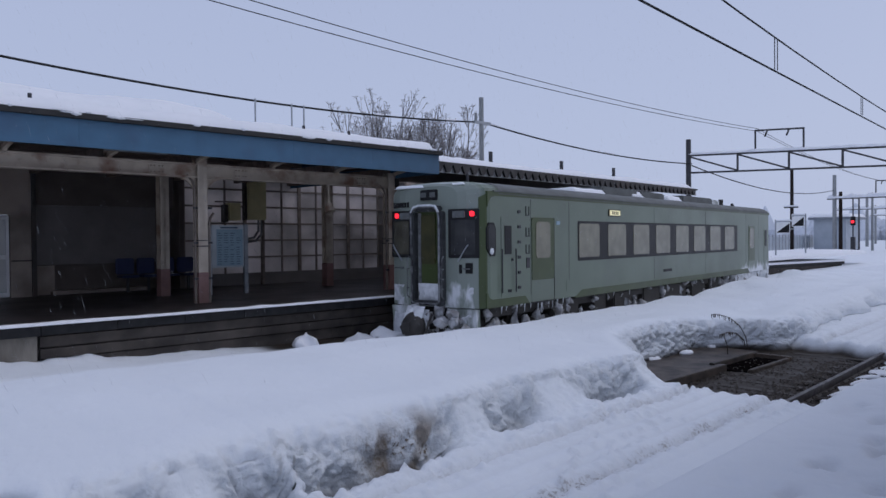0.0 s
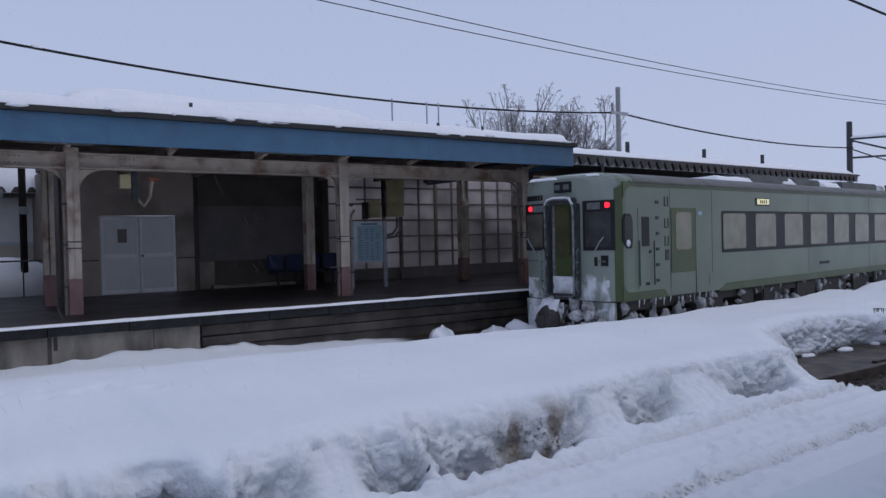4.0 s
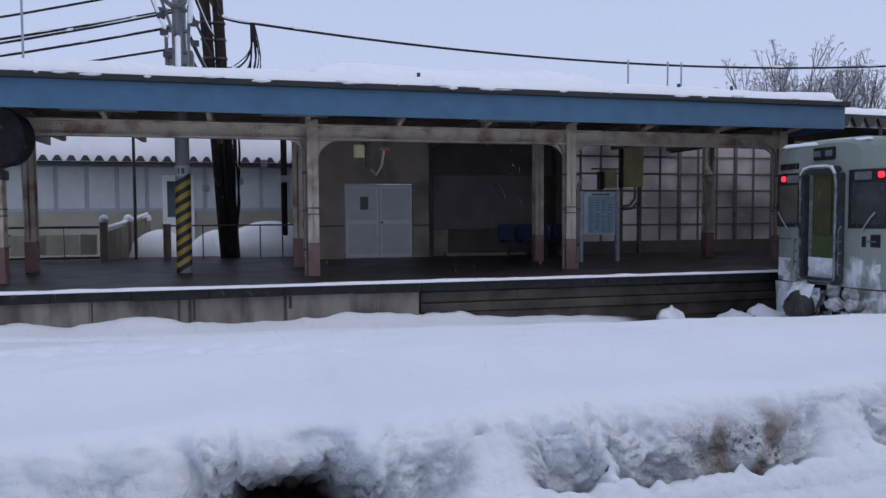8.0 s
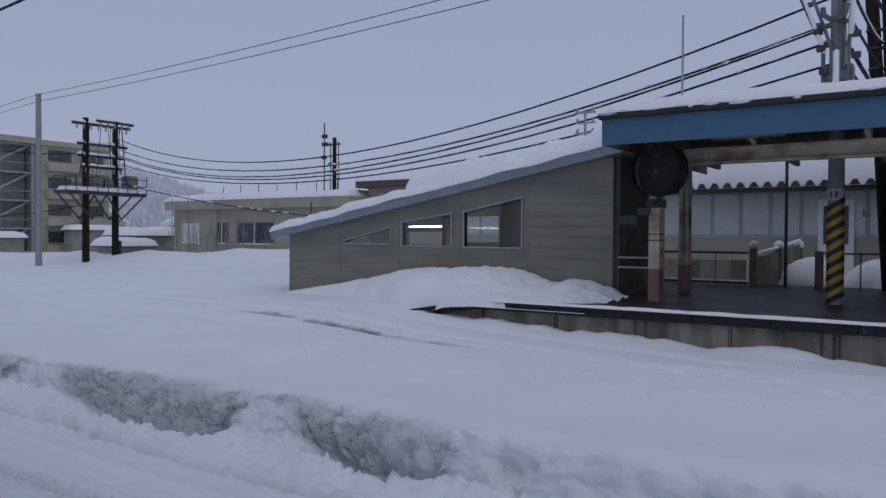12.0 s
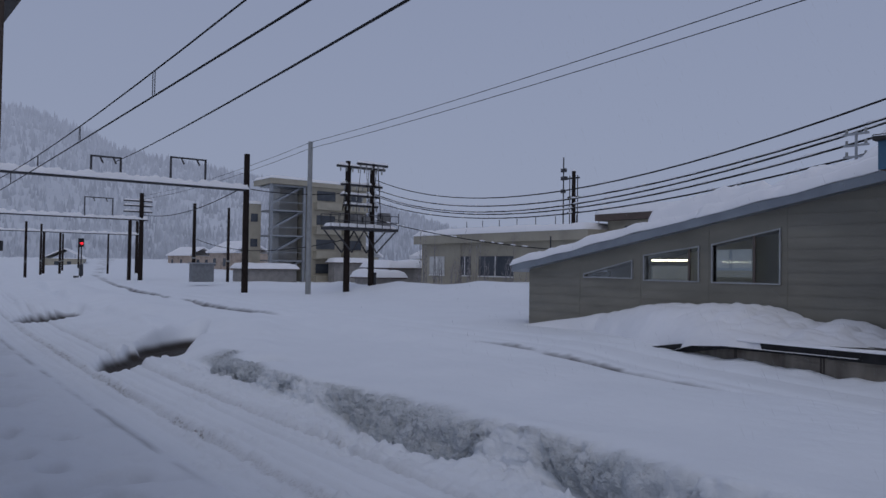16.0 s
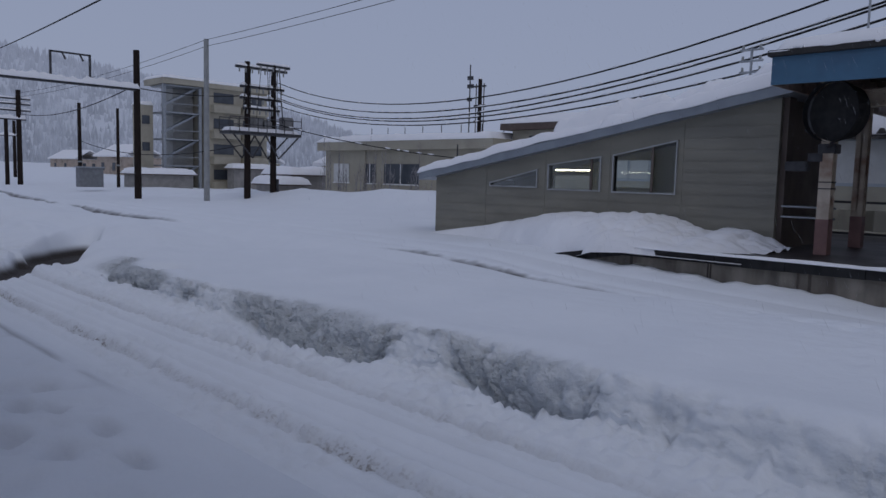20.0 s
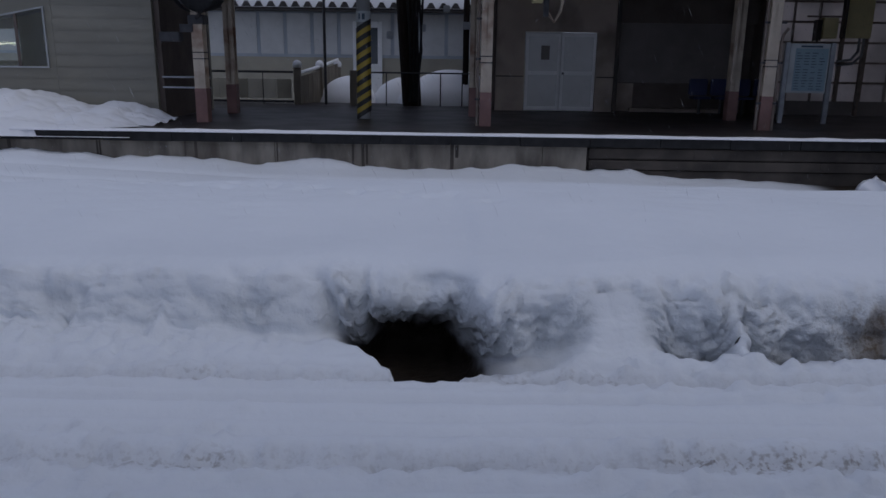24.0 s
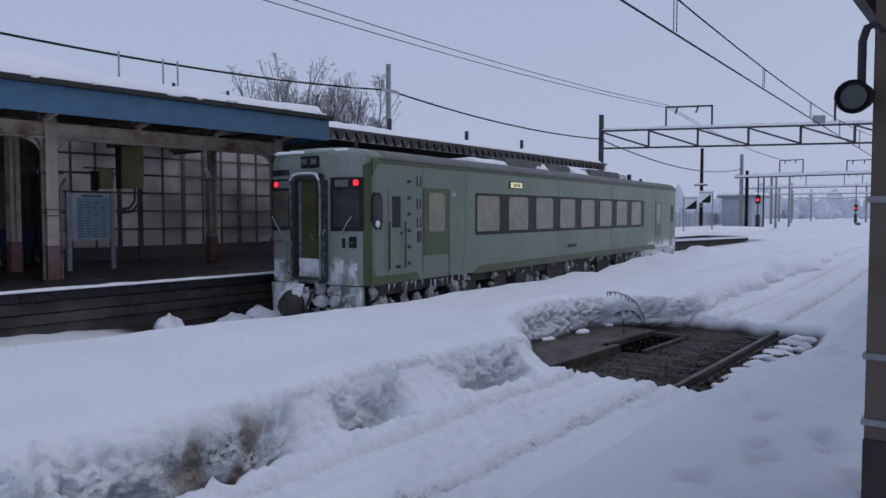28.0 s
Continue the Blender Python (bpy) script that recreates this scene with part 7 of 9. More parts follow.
def lumps_on(pts, r, rr, prob=0.25):
    """Small clots of snow along a cable."""
    bm = bmesh.new()
    for p, q in zip(pts, pts[1:]):
        if rr.random() < prob:
            c = p.lerp(q, rr.random()) + Vector((0, 0, r))
            d = (q - p).normalized()
            m = Matrix.Translation(c) @ d.to_track_quat("X", "Z").to_matrix().to_4x4() @ Matrix.Diagonal((rr.uniform(3, 7) * r, 1.3 * r, 1.2 * r, 1))
            bmesh.ops.create_icosphere(bm, subdivisions=1, radius=1, matrix=m)
    return bm


def cable(name, runs, r, label, seed=1, snow=0.0, material=None, category="cable"):
    th = thing(name, label, category)
    rr = random.Random(seed)
    for p, q, drop in runs:
        pts = sag(p, q, drop, 24)
        bm = bmesh.new()
        sweep(bm, pts, r, 6)
        c = part("strand", bm, material or BLACK, th)
        if snow:
            if snow > 0.6:
                bm = bmesh.new()
                sweep(bm, [v + Vector((0, 0, r * 0.9)) for v in sag(p, q, drop, 70)], [r * rr.choice((0.15, 0.6, 0.9, 1.0, 0.75)) for k in range(71)], 5)
                smooth(part("snow_strip", bm, ROOFSNOW, c))
            s = lumps_on(pts, r * 1.25, rr, snow)
            if len(s.verts):
                tagged(smooth(part("snow_clot", s, ROOFSNOW, c)), kind="stuff")
            else:
                s.free()
    return th


def gantry(name, x, y0, y1, zb, ht, posts, frames, label, depth=0.0, snow=True, truss=True, lean=0.0):
    g = thing(name, label, "gantry", kind="structure")
    n = max(3, int(abs(y1 - y0) / 2.7))
    if truss:
        part("top_chord", B(x - 0.06, y0, zb + depth, x + 0.06, y1, zb + depth + 0.1), DARKSTEEL, g)
        part("bottom_chord", B(x - 0.06, y0, zb, x + 0.06, y1, zb + 0.1), DARKSTEEL, g)
        for i in range(n + 1):
            y = y0 + (y1 - y0) * i / n
            part("web", B(x - 0.05, y - 0.06, zb + 0.1, x + 0.05, y + 0.06, zb + depth), DARKSTEEL, g)
            if i < n:
                q = y0 + (y1 - y0) * (i + 1) / n
                a, c = (zb + depth, zb + 0.1)
                part("diagonal", cyl(bmesh.new(), (x, y, a), (x, q, c), 0.05, n=6), DARKSTEEL, g)
    else:
        part("beam", B(x - 0.15, y0, zb, x + 0.15, y1, zb + 0.22), DARKSTEEL, g)
    for y, h, r, m in posts:
        part("post", cyl(bmesh.new(), (x, y, 0.0), (x, y, h), r, r * 0.85, n=12), m, g)
    for y, w, z0, z1 in frames:
        fr = bmesh.new()
        box(fr, x - 0.05, y - w / 2 - 0.05, z0, x + 0.05, y - w / 2 + 0.05, z1)
        box(fr, x - 0.05, y + w / 2 - 0.05, z0, x + 0.05, y + w / 2 + 0.05, z1)
        box(fr, x - 0.05, y - w / 2, z1 - 0.09, x + 0.05, y + w / 2, z1)
        f = part("wire_frame", fr, DARKSTEEL, g)
        for k in (-0.2, 0.25):
            part("insulator", cyl(bmesh.new(), (x, y + k * w, z1 - 0.08), (x + 0.1, y + k * w + 0.12, z1 - 0.4), 0.05, n=8), DARKSTEEL, f)
    if snow:
        lo, hi = min(y0, y1), max(y0, y1)
        zt = zb + (depth + 0.1 if truss else 0.22)
        wd, dp = (0.16, 0.0) if truss else (0.24, 0.10)
        snow_cap("beam_snow", x - wd, x + wd, lo, hi, lambda a, c: zt - dp, 0.14 if truss else 0.30, "ridge of snow on the gantry beam", nx=8, ny=200, lump=0.16 if truss else 0.5, parent=g, edge=0.12)
    return g


# the lattice beam crosses the tracks aslant
g1 = gantry("gantry", 0.0, 0.0, -27.0, 6.12, 0, [(0.0, 8.14, 0.17, DARKSTEEL), (-27.0, 8.0, 0.16, DARKSTEEL)],
            [(-4.9, 2.5, 7.3, 8.5), (-13.6, 2.2, 7.3, 8.4)], "dark lattice catenary gantry across the tracks", depth=1.02)
part("signal_bracket", B(-0.1, -5.5, 7.24, 0.1, -5.0, 7.4, bevel=0.03), DARKSTEEL, g1)
part("grey_box", B(-0.15, -12.0, 7.24, 0.15, -11.4, 7.72, bevel=0.02), STEEL, g1)
g1.matrix_world = pose(41.0, 20.55, 0, 0, 0, 25)
gantry("gantry", 85.0, 27.2, 2.0, 6.2, 0, [(26.5, 8.8, 0.22, CPOLE), (25.9, 7.0, 0.2, WOODPOLE), (2, 8.6, 0.22, CPOLE)], [(21.4, 2.3, 6.4, 8.0), (15.0, 2.3, 6.4, 7.7)], "plain beam catenary gantry", truss=False)
gantry("gantry", 130.0, 41, 8.0, 6.4, 0, [(36, 8.6, 0.24, CPOLE), (8, 8.6, 0.24, CPOLE)], [(32, 2.5, 6.6, 8.4), (24, 2.5, 6.6, 8.4)], "far catenary gantry", truss=False)
gantry("gantry", 175.0, 48, 10.0, 6.4, 0, [(47, 8.6, 0.24, CPOLE), (30, 8.6, 0.2, CPOLE), (10, 8.6, 0.24, CPOLE)], [], "far catenary gantry", truss=False)
gantry("gantry", 225.0, 58, 12.0, 6.4, 0, [(57, 8.6, 0.24, CPOLE), (35, 8.6, 0.2, CPOLE), (12, 8.6, 0.24, CPOLE)], [], "far catenary gantry", truss=False)
gantry("gantry", -41.8, 18.0, -6.0, 6.82, 0, [(17.9, 9.1, 0.2, WOODPOLE), (-6, 9, 0.2, WOODPOLE)], [(14.35, 2.0, 7.05, 8.5), (9.9, 1.5, 7.05, 8.15)], "snow-laden catenary gantry on tarred poles", truss=False)
gantry("gantry", -78.0, 22.5, -6.0, 6.75, 0, [(21.9, 9.6, 0.25, WOODPOLE), (20.8, 7.0, 0.2, WOODPOLE), (-6, 9, 0.25, WOODPOLE)], [(17.8, 2.6, 7.0, 8.9)], "second snow-laden gantry", truss=False)
gantry("gantry", -120.0, 34, -6.0, 6.75, 0, [(33, 9.0, 0.25, WOODPOLE), (20, 7.0, 0.2, WOODPOLE), (10, 7, 0.25, WOODPOLE)], [], "far snow-laden gantry", truss=False)

for z in (8.7, 8.2, 7.6):
    pole = thing("pole_crossarm", "snowy crossarm bolted to a tarred pole", "crossarm", group="pole crossarms")
    part("arm", B(-78.3, 20.2, z, -78.1, 23.0, z + 0.14), DARKSTEEL, pole)
    snow_cap("arm_snow", -78.34, -78.06, 20.2, 23.0, lambda x, y: z + 0.14, 0.14, "", nx=6, ny=20, lump=0.1, parent=pole)
rr = random.Random(21)
for x, y, h, r, m, lab in ((78, 28.3, 9.1, 0.2, WOODPOLE, "tarred utility pole by the platform end"), (88, 25.0, 6.8, 0.1, DARKSTEEL, "thin dark signal pole in the snow"), (100, 27, 7.5, 0.16, CPOLE, "grey concrete catenary pole in the snow"),
                           (108, 27.5, 7.5, 0.16, CPOLE, "grey concrete catenary pole in the snow"), (150, 38, 8, 0.18, CPOLE, "grey concrete catenary pole in the snow"), (190, 44, 8, 0.18, CPOLE, "grey concrete catenary pole in the snow"), (-79.5, 27.9, 9.0, 0.22, WOODPOLE, "tarred wooden utility pole in the snow"), (-70, 28, 8.0, 0.16, WOODPOLE, "tarred wooden utility pole in the snow"),
                           (-38.6, 20.5, 9.75, 0.17, CPOLE, "tall grey concrete pole beside the tracks"), (-95, 14, 7, 0.16, WOODPOLE, "dark wooden utility pole beside the tracks"), (-110, 18, 7.5, 0.16, WOODPOLE, "dark wooden utility pole beside the tracks"),
                           (-130, 24, 7.5, 0.2, WOODPOLE, "dark wooden utility pole beside the tracks"), (-105, 8, 6.5, 0.15, WOODPOLE, "dark wooden utility pole beside the tracks"), (-140, 15, 7, 0.2, WOODPOLE, "dark wooden utility pole beside the tracks"), (-160, 30, 8, 0.2, WOODPOLE, "dark wooden utility pole beside the tracks"),
                           (-115, 12.5, 6.2, 0.14, WOODPOLE, "dark wooden utility pole beside the tracks"), (-125, 30, 7.2, 0.16, WOODPOLE, "dark wooden utility pole beside the tracks"), (-150, 9, 6.6, 0.16, WOODPOLE, "dark wooden utility pole beside the tracks"), (-170, 20, 7.4, 0.18, WOODPOLE, "dark wooden utility pole beside the tracks"), (-185, 38, 8, 0.2, WOODPOLE, "dark wooden utility pole beside the tracks"), (-200, 14, 7.4, 0.2, WOODPOLE, "dark wooden utility pole beside the tracks"), (-96, 27, 6.5, 0.12, WOODPOLE, "dark wooden utility pole beside the tracks"), (-28.14, 32.0, 8.05, 0.14, WOODPOLE, "dark pole with a ladder frame"), (-15.5, 17.0, 3.4, 0.03, DARKSTEEL, "thin steel stake in the snow")):
    p = thing("utility_pole", lab, "pole")
    part("shaft", cyl(bmesh.new(), (x, y, -0.2), (x, y, h), r, r * 0.8, n=10), m, p)
    if h > 6 and m is WOODPOLE:
        part("band", cyl(bmesh.new(), (x, y, 0.33 * h), (x, y, 0.33 * h + 0.15), r * 1.05, n=10), CPOLE, p)
    if abs(x + 28.14) < 0.01:
        for dx in (-0.3, 0.3):
            part("guide_rod", cyl(bmesh.new(), (x + dx, y, 3.4), (x + dx, y, 7.8), 0.03, n=6), DARKSTEEL, p)
        for z in (7.6, 6.5, 5.6, 4.8):
            part("crossarm", B(x - 0.42, y - 0.06, z, x + 0.42, y + 0.06, z + 0.09), DARKSTEEL, p)
        part("snow_tip", cyl(bmesh.new(), (x, y, 8.05), (x, y, 8.16), 0.13, 0.05), ROOFSNOW, p)
for z, d in ((5.2, 0.7),):
    ca = thing("pole_crossarm", "dark crossarm with snow on a tarred pole", "crossarm", group="pole crossarms")
    part("arm", B(77.75, 28.3 - d, z, 77.85, 28.3 + d, z + 0.14), DARKSTEEL, ca)
    snow_cap("arm_snow", 77.68, 77.92, 28.3 - d, 28.3 + d, lambda x, y: z + 0.14, 0.14, "", nx=6, ny=16, lump=0.08, parent=ca)
p = thing("antenna_mast", "thin antenna mast on a roof", "mast")
part("rod", cyl(bmesh.new(), (-30.8, 34, 4.4), (-30.8, 34, 9.35), 0.04, n=8), DARKSTEEL, p)
for z, s in ((7.9, 0.35), (8.4, 0.28), (7.1, 0.2)):
    part("aerial", B(-30.8 - 0.05, 33.8, z, -30.8 + s, 34.0, z + 0.22), DARKSTEEL, p)


def build_tower():
    t = thing("transformer_platform", "twin tarred poles carrying a railed transformer deck with snow", "pole tower")
    a, c = (-38.0, 22.75), (-38.0, 24.5)
    for k, (x, y) in enumerate((a, c)):
        part("pole", cyl(bmesh.new(), (x, y, 0), (x, y, 8.75), 0.2, 0.15, n=12), WOODPOLE, t)
        part("foot_plate", B(x - 0.1, y + 0.1, 0.9, x + 0.25, y + 0.25, 2.0), DARKSTEEL, t) if k else None
    dk = part("deck", B(-38.6, 21.3, 4.55, -37.4, 26.1, 4.72), DARKSTEEL, t)
    for y in np.linspace(21.3, 26.1, 9):
        for x in (-38.6, -37.4):
            part("deck_post", cyl(bmesh.new(), (x, y, 4.7), (x, y, 5.5 if y < 25.9 else 5.7), 0.025, n=6), DARKSTEEL, dk)
    for x in (-38.6, -37.4):
        for z in (5.1, 5.5):
            part("deck_rail", cyl(bmesh.new(), (x, 21.3, z), (x, 26.1, z), 0.025, n=6), DARKSTEEL, dk)
        for y0, y1 in ((22.75, 21.5), (22.75, 23.6), (24.5, 23.6), (24.5, 25.9)):
            part("strut", cyl(bmesh.new(), (x, y0, 3.2), (x, y1, 4.55), 0.05, n=6), DARKSTEEL, t)
    snow_cap("deck_snow", -38.55, -37.45, 21.4, 26.0, lambda x, y: 4.72, 0.22, "", nx=10, ny=40, parent=dk)
    for y, h in ((23.4, 0.8), (25.4, 1.0), (23.9, 0.7)):
        part("transformer", B(-38.3, y - 0.35, 4.72, -37.7, y + 0.35, 4.72 + h, bevel=0.05), PIPEGREY, t)
    for z, y0, y1 in ((8.35, 22.0, 25.4), (8.6, 23.4, 25.6), (7.25, 22.3, 25.2), (6.6, 22.3, 25.0), (6.0, 22.5, 24.9)):
        cr = part("crossarm", B(-38.1, y0, z, -37.9, y1, z + 0.14), DARKSTEEL, t)
        snow_cap("arm_snow", -38.14, -37.86, y0, y1, lambda x, y: z + 0.14, 0.13, "", nx=6, ny=24, lump=0.1, parent=cr)
        for y in np.arange(y0 + 0.15, y1, 0.42):
            part("insulator", cyl(bmesh.new(), (-37.85, y, z - 0.25), (-37.85, y, z), 0.05, n=6), CPOLE, cr)
    bm = bmesh.new()
    rr = random.Random(4)
    for i in range(12):
        y = rr.uniform(22.2, 25.0)
        sweep(bm, sag((-37.8, y, 8.3), (-37.8, y + rr.uniform(-0.4, 0.4), 6.1 - rr.random()), 0.0, 4), 0.018, 4)
    part("drop_lines", bm, BLACK, t)


build_tower()

# striped pole and the twin poles behind it
p = thing("striped_pole", "concrete pole through the canopy with yellow and black warning stripes", "pole")
part("shaft", cyl(bmesh.new(), (-0.68, 15.95, 1.09), (-0.68, 15.95, 9.05), 0.15, 0.13, n=18), CPOLE, p)
rr = random.Random(1)
me_s = {}
for i in range(17):
    bm = bmesh.new()
    n = 20
    ring0, ring1 = [], []
    for k in range(n):
        a = 2 * math.pi * k / n
        z = 1.17 + i * 0.112 + 0.10 * math.cos(a)
        ring0.append(bm.verts.new((0.158 * math.cos(a), 0.158 * math.sin(a), z)))
        ring1.append(bm.verts.new((0.158 * math.cos(a), 0.158 * math.sin(a), z + 0.112)))
    for k in range(n):
        bm.faces.new((ring0[k], ring0[(k + 1) % n], ring1[(k + 1) % n], ring1[k]))
    o = part("stripe", bm, YELLOW if i % 2 else HAZBLACK, p)
    o.location = (-0.68, 15.95, 0)
part("number_plate_blank", cyl(bmesh.new(), (-0.68, 15.95, 3.1), (-0.68, 15.95, 3.32), 0.156, n=18), SIGNWHITE, p)
part("number_bar", B(-0.76, 15.785, 3.15, -0.73, 15.8, 3.27), SIGNBAR, p)
part("number_bar", B(-0.69, 15.785, 3.15, -0.63, 15.8, 3.27), SIGNBAR, p)
CLAMP = mat("dull_clamp_steel", (0.16, 0.17, 0.175), (0.09, 0.095, 0.10), 5, 0.55, metal=0.3, stain=(0.05, 0.045, 0.04), stain_scale=3.0, stain_amt=0.6)
bm = bmesh.new()
for x0, x1 in ((-0.95, -0.86), (-0.5, -0.41)):
    box(bm, x0, 15.74, 5.28, x1, 16.16, 5.66, bevel=0.012)
box(bm, -0.93, 15.74, 5.36, -0.43, 15.79, 5.58, bevel=0.01)
clamp = part("collar", bm, CLAMP, p, "bolted galvanised collar")
for dx, sp_, z1 in ((-0.17, -0.62, 7.7), (0.12, 0.06, 7.7)):
    bm = bmesh.new()
    for side_ in (-0.07, 0.07):
        prism(bm, [(-0.68 + dx + side_ - 0.025, 5.3), (-0.68 + dx + side_ + 0.025, 5.3), (-0.68 + dx + side_ + 0.03, 6.0), (-0.68 + dx + sp_ + side_ * 1.8 + 0.03, z1), (-0.68 + dx + sp_ + side_ * 1.8 - 0.03, z1), (-0.68 + dx + side_ - 0.03, 6.0)], "y", 15.72, 15.86)
    for k in range(6):
        u = k / 5
        xx = -0.68 + dx + sp_ * max(0.0, (0.3 + u * 2.1 - 0.7) / 1.7)
        box(bm, xx - 0.09, 15.75, 5.6 + u * 2.1, xx + 0.09, 15.84, 5.66 + u * 2.1)
    part("bracket_arm", bm, CLAMP, p, "channel-steel wire bracket dusted with snow")
bm = bmesh.new()
sweep(bm, [(-0.93, 15.7, 6.75), (-0.9, 15.66, 6.6), (-0.78, 15.64, 6.5), (-0.64, 15.64, 6.5), (-0.54, 15.66, 6.6), (-0.52, 15.7, 6.78)], 0.05, 8)
part("hook_ring", bm, CLAMP, p)
bm = bmesh.new()
sweep(bm, [(-0.88, 15.72, 5.9), (-1.02, 15.71, 6.3), (-1.25, 15.71, 6.95), (-1.47, 15.71, 7.6)], 0.035, 6)
sweep(bm, [(-0.44, 15.72, 6.2), (-0.42, 15.71, 6.9), (-0.36, 15.71, 7.6)], 0.05, 6)
for v in bm.verts:
    v.co += 0.03 * noise.noise_vector(v.co * 7)
smooth(part("arm_snow", bm, ROOFSNOW, p, "snow stuck to the bracket arms"))
part("clamp_snow", B(-0.75, 15.70, 5.3, -0.61, 15.765, 5.95, bevel=0.03), ROOFSNOW, p)
for x, z in ((-1.0, 6.32), (-0.95, 5.99), (-0.9, 5.55), (-0.36, 6.2), (-0.36, 5.8)):
    part("cable_clamp", B(x - 0.08, 15.68, z - 0.06, x + 0.08, 15.76, z + 0.06, bevel=0.01), DARKSTEEL, p)
p = thing("twin_poles", "pair of tarred poles with a tangle of cables", "pole")
for xa, xb in ((0.02, -0.56), (0.2, -0.18)):
    pl_ = part("pole", cyl(bmesh.new(), (xa, 20.9, 0.8), (xb, 20.9, 9.5), 0.17, 0.14, n=12), WOODPOLE, p)
    for z in (5.35, 5.7, 6.05, 6.5, 7.0, 7.45):
        xx = xa + (xb - xa) * (z - 0.8) / 8.7
        part("band", cyl(bmesh.new(), (xx, 20.9, z), (xx, 20.9, z + 0.05), 0.178, n=12), STEEL if z < 6.2 else DARKSTEEL, pl_)
rr = random.Random(6)
def loop(a, c, out, drop, n=10):
    """A slack cable from a to c that bellies out sideways and hangs."""
    a, c = Vector(a), Vector(c)
    return [a.lerp(c, i / n) + Vector((out, 0, -drop)) * math.sin(math.pi * i / n) for i in range(n + 1)]


for i in range(9):
    bm = bmesh.new()
    sweep(bm, loop((0.75 + 0.12 * rr.random(), 20.7, 7.45), (0.28, 20.72, 5.35 + 0.12 * i), rr.uniform(0.12, 0.45), rr.uniform(0.1, 0.5)), rr.choice((0.014, 0.02, 0.028)), 6)
    part("looped_cable", bm, BLACK, p)
for i, z in enumerate((7.9, 7.1, 6.5, 5.95, 5.5)):
    bm = bmesh.new()
    pts = loop((-0.5, 16.0 + 0.3 * (i % 2), z + 0.1), (-0.22, 20.72, z), 0.05, rr.uniform(0.05, 0.25), 8)
    sweep(bm, pts, 0.03 if i % 3 else 0.045, 6)
    c = part("bridging_cable", bm, BLACK, p)
    if i % 2:
        bm = bmesh.new()
        sweep(bm, [q + Vector((0, 0, 0.035)) for q in pts], 0.035, 5)
        smooth(part("cable_snow", bm, ROOFSNOW, c))
for i in range(8):
    bm = bmesh.new()
    z = rr.uniform(5.2, 6.4)
    sweep(bm, loop((-0.3, 20.72, z), (rr.uniform(0.2, 0.6), 20.7, z - rr.uniform(-0.2, 0.5)), rr.uniform(-0.1, 0.2), rr.uniform(0.05, 0.3)), 0.018, 5)
    part("looped_cable", bm, BLACK if i % 2 else PIPEGREY, p)
for i in range(7):
    bm = bmesh.new()
    x = rr.uniform(-0.16, 0.36)
    sweep(bm, [(x, 20.7, 5.3), (x + 0.05 * rr.uniform(-1, 1), 20.7, 4.0), (x + 0.1 * rr.uniform(-1, 1), 20.72, 2.6), (x * 0.5 + 0.05, 20.7, 1.2)], rr.choice((0.02, 0.035)), 6)
    part("riser_cable", bm, BLACK, p)
for x, z in ((0.5, 5.55), (0.62, 5.42)):
    part("insulator", cyl(bmesh.new(), (x, 20.7, z), (x, 20.7, z + 0.2), 0.05, n=8), CPOLE, p)
for x, z in ((-0.6, 2.9), (0.3, 3.1), (0.95, 3.6)):
    part("fixture", B(x, 20.7, z, x + 0.18, 20.85, z + 0.2, bevel=0.02), STEEL, p)
p = thing("thin_pole", "thin dark pole behind the platform", "pole")
part("shaft", cyl(bmesh.new(), (1.6, 21.5, 0.9), (1.6, 21.5, 4.6), 0.09, n=10), WOODPOLE, p)
part("lamp", B(1.5, 21.3, 3.2, 1.72, 21.45, 3.4, bevel=0.02), STEEL, p)
p = thing("thin_pole", "thin dark pole behind the platform", "pole")
part("shaft", cyl(bmesh.new(), (-2.35, 21.0, 0.9), (-2.35, 21.0, 5.6), 0.04, n=8), DARKSTEEL, p)
p = thing("utility_pole", "grey pole behind the platform roof", "pole")
part("shaft", cyl(bmesh.new(), (23.4, 21, 0.5), (23.4, 21, 8.45), 0.12, 0.10, n=10), CPOLE, p)
part("arm", B(22.9, 20.9, 7.3, 23.9, 21.0, 7.42), STEEL, p)
part("insulator", cyl(bmesh.new(), (23.0, 20.95, 7.42), (23.0, 20.95, 7.75), 0.06, n=8), CPOLE, p)

# cables
cable("signal_cable", [((0.0, 20.85, 7.62), (0.9, 20.7, 7.47), 0.03), ((0.9, 20.7, 7.47), (23.4, 21, 7.4), 0.5), ((23.4, 21, 7.4), (41, 20.35, 6.7), 0.35), ((41, 20.35, 6.6), (85, 26.5, 7.2), 0.9)], 0.035, "thick black cable with clots of snow over the platform", 3, snow=0.3)
cable("overhead_cables", [((-0.75, 15.9, 7.0), (-37.2, 24.34, 7.63), 2.09), ((-0.75, 15.9, 5.72), (-37.2, 24.34, 6.3), 1.64)], 0.024, "thin sagging black cables above the tracks", 5, snow=0.5)
cable("overhead_cables", [((-0.75, 15.9, 6.5), (-37.2, 24.34, 7.07), 1.9), ((-0.75, 15.9, 6.46), (-37.2, 24.34, 6.75), 1.94), ((-0.75, 15.9, 6.16), (-37.2, 24.34, 6.65), 1.87)], 0.026, "thick sagging cables dusted with snow", 6, snow=0.85)
cable("service_cable", [((-37.9, 24.6, 5.3), (-22, 31, 3.2), 0.5)], 0.03, "thin service cable with snow", 7, snow=0.6)
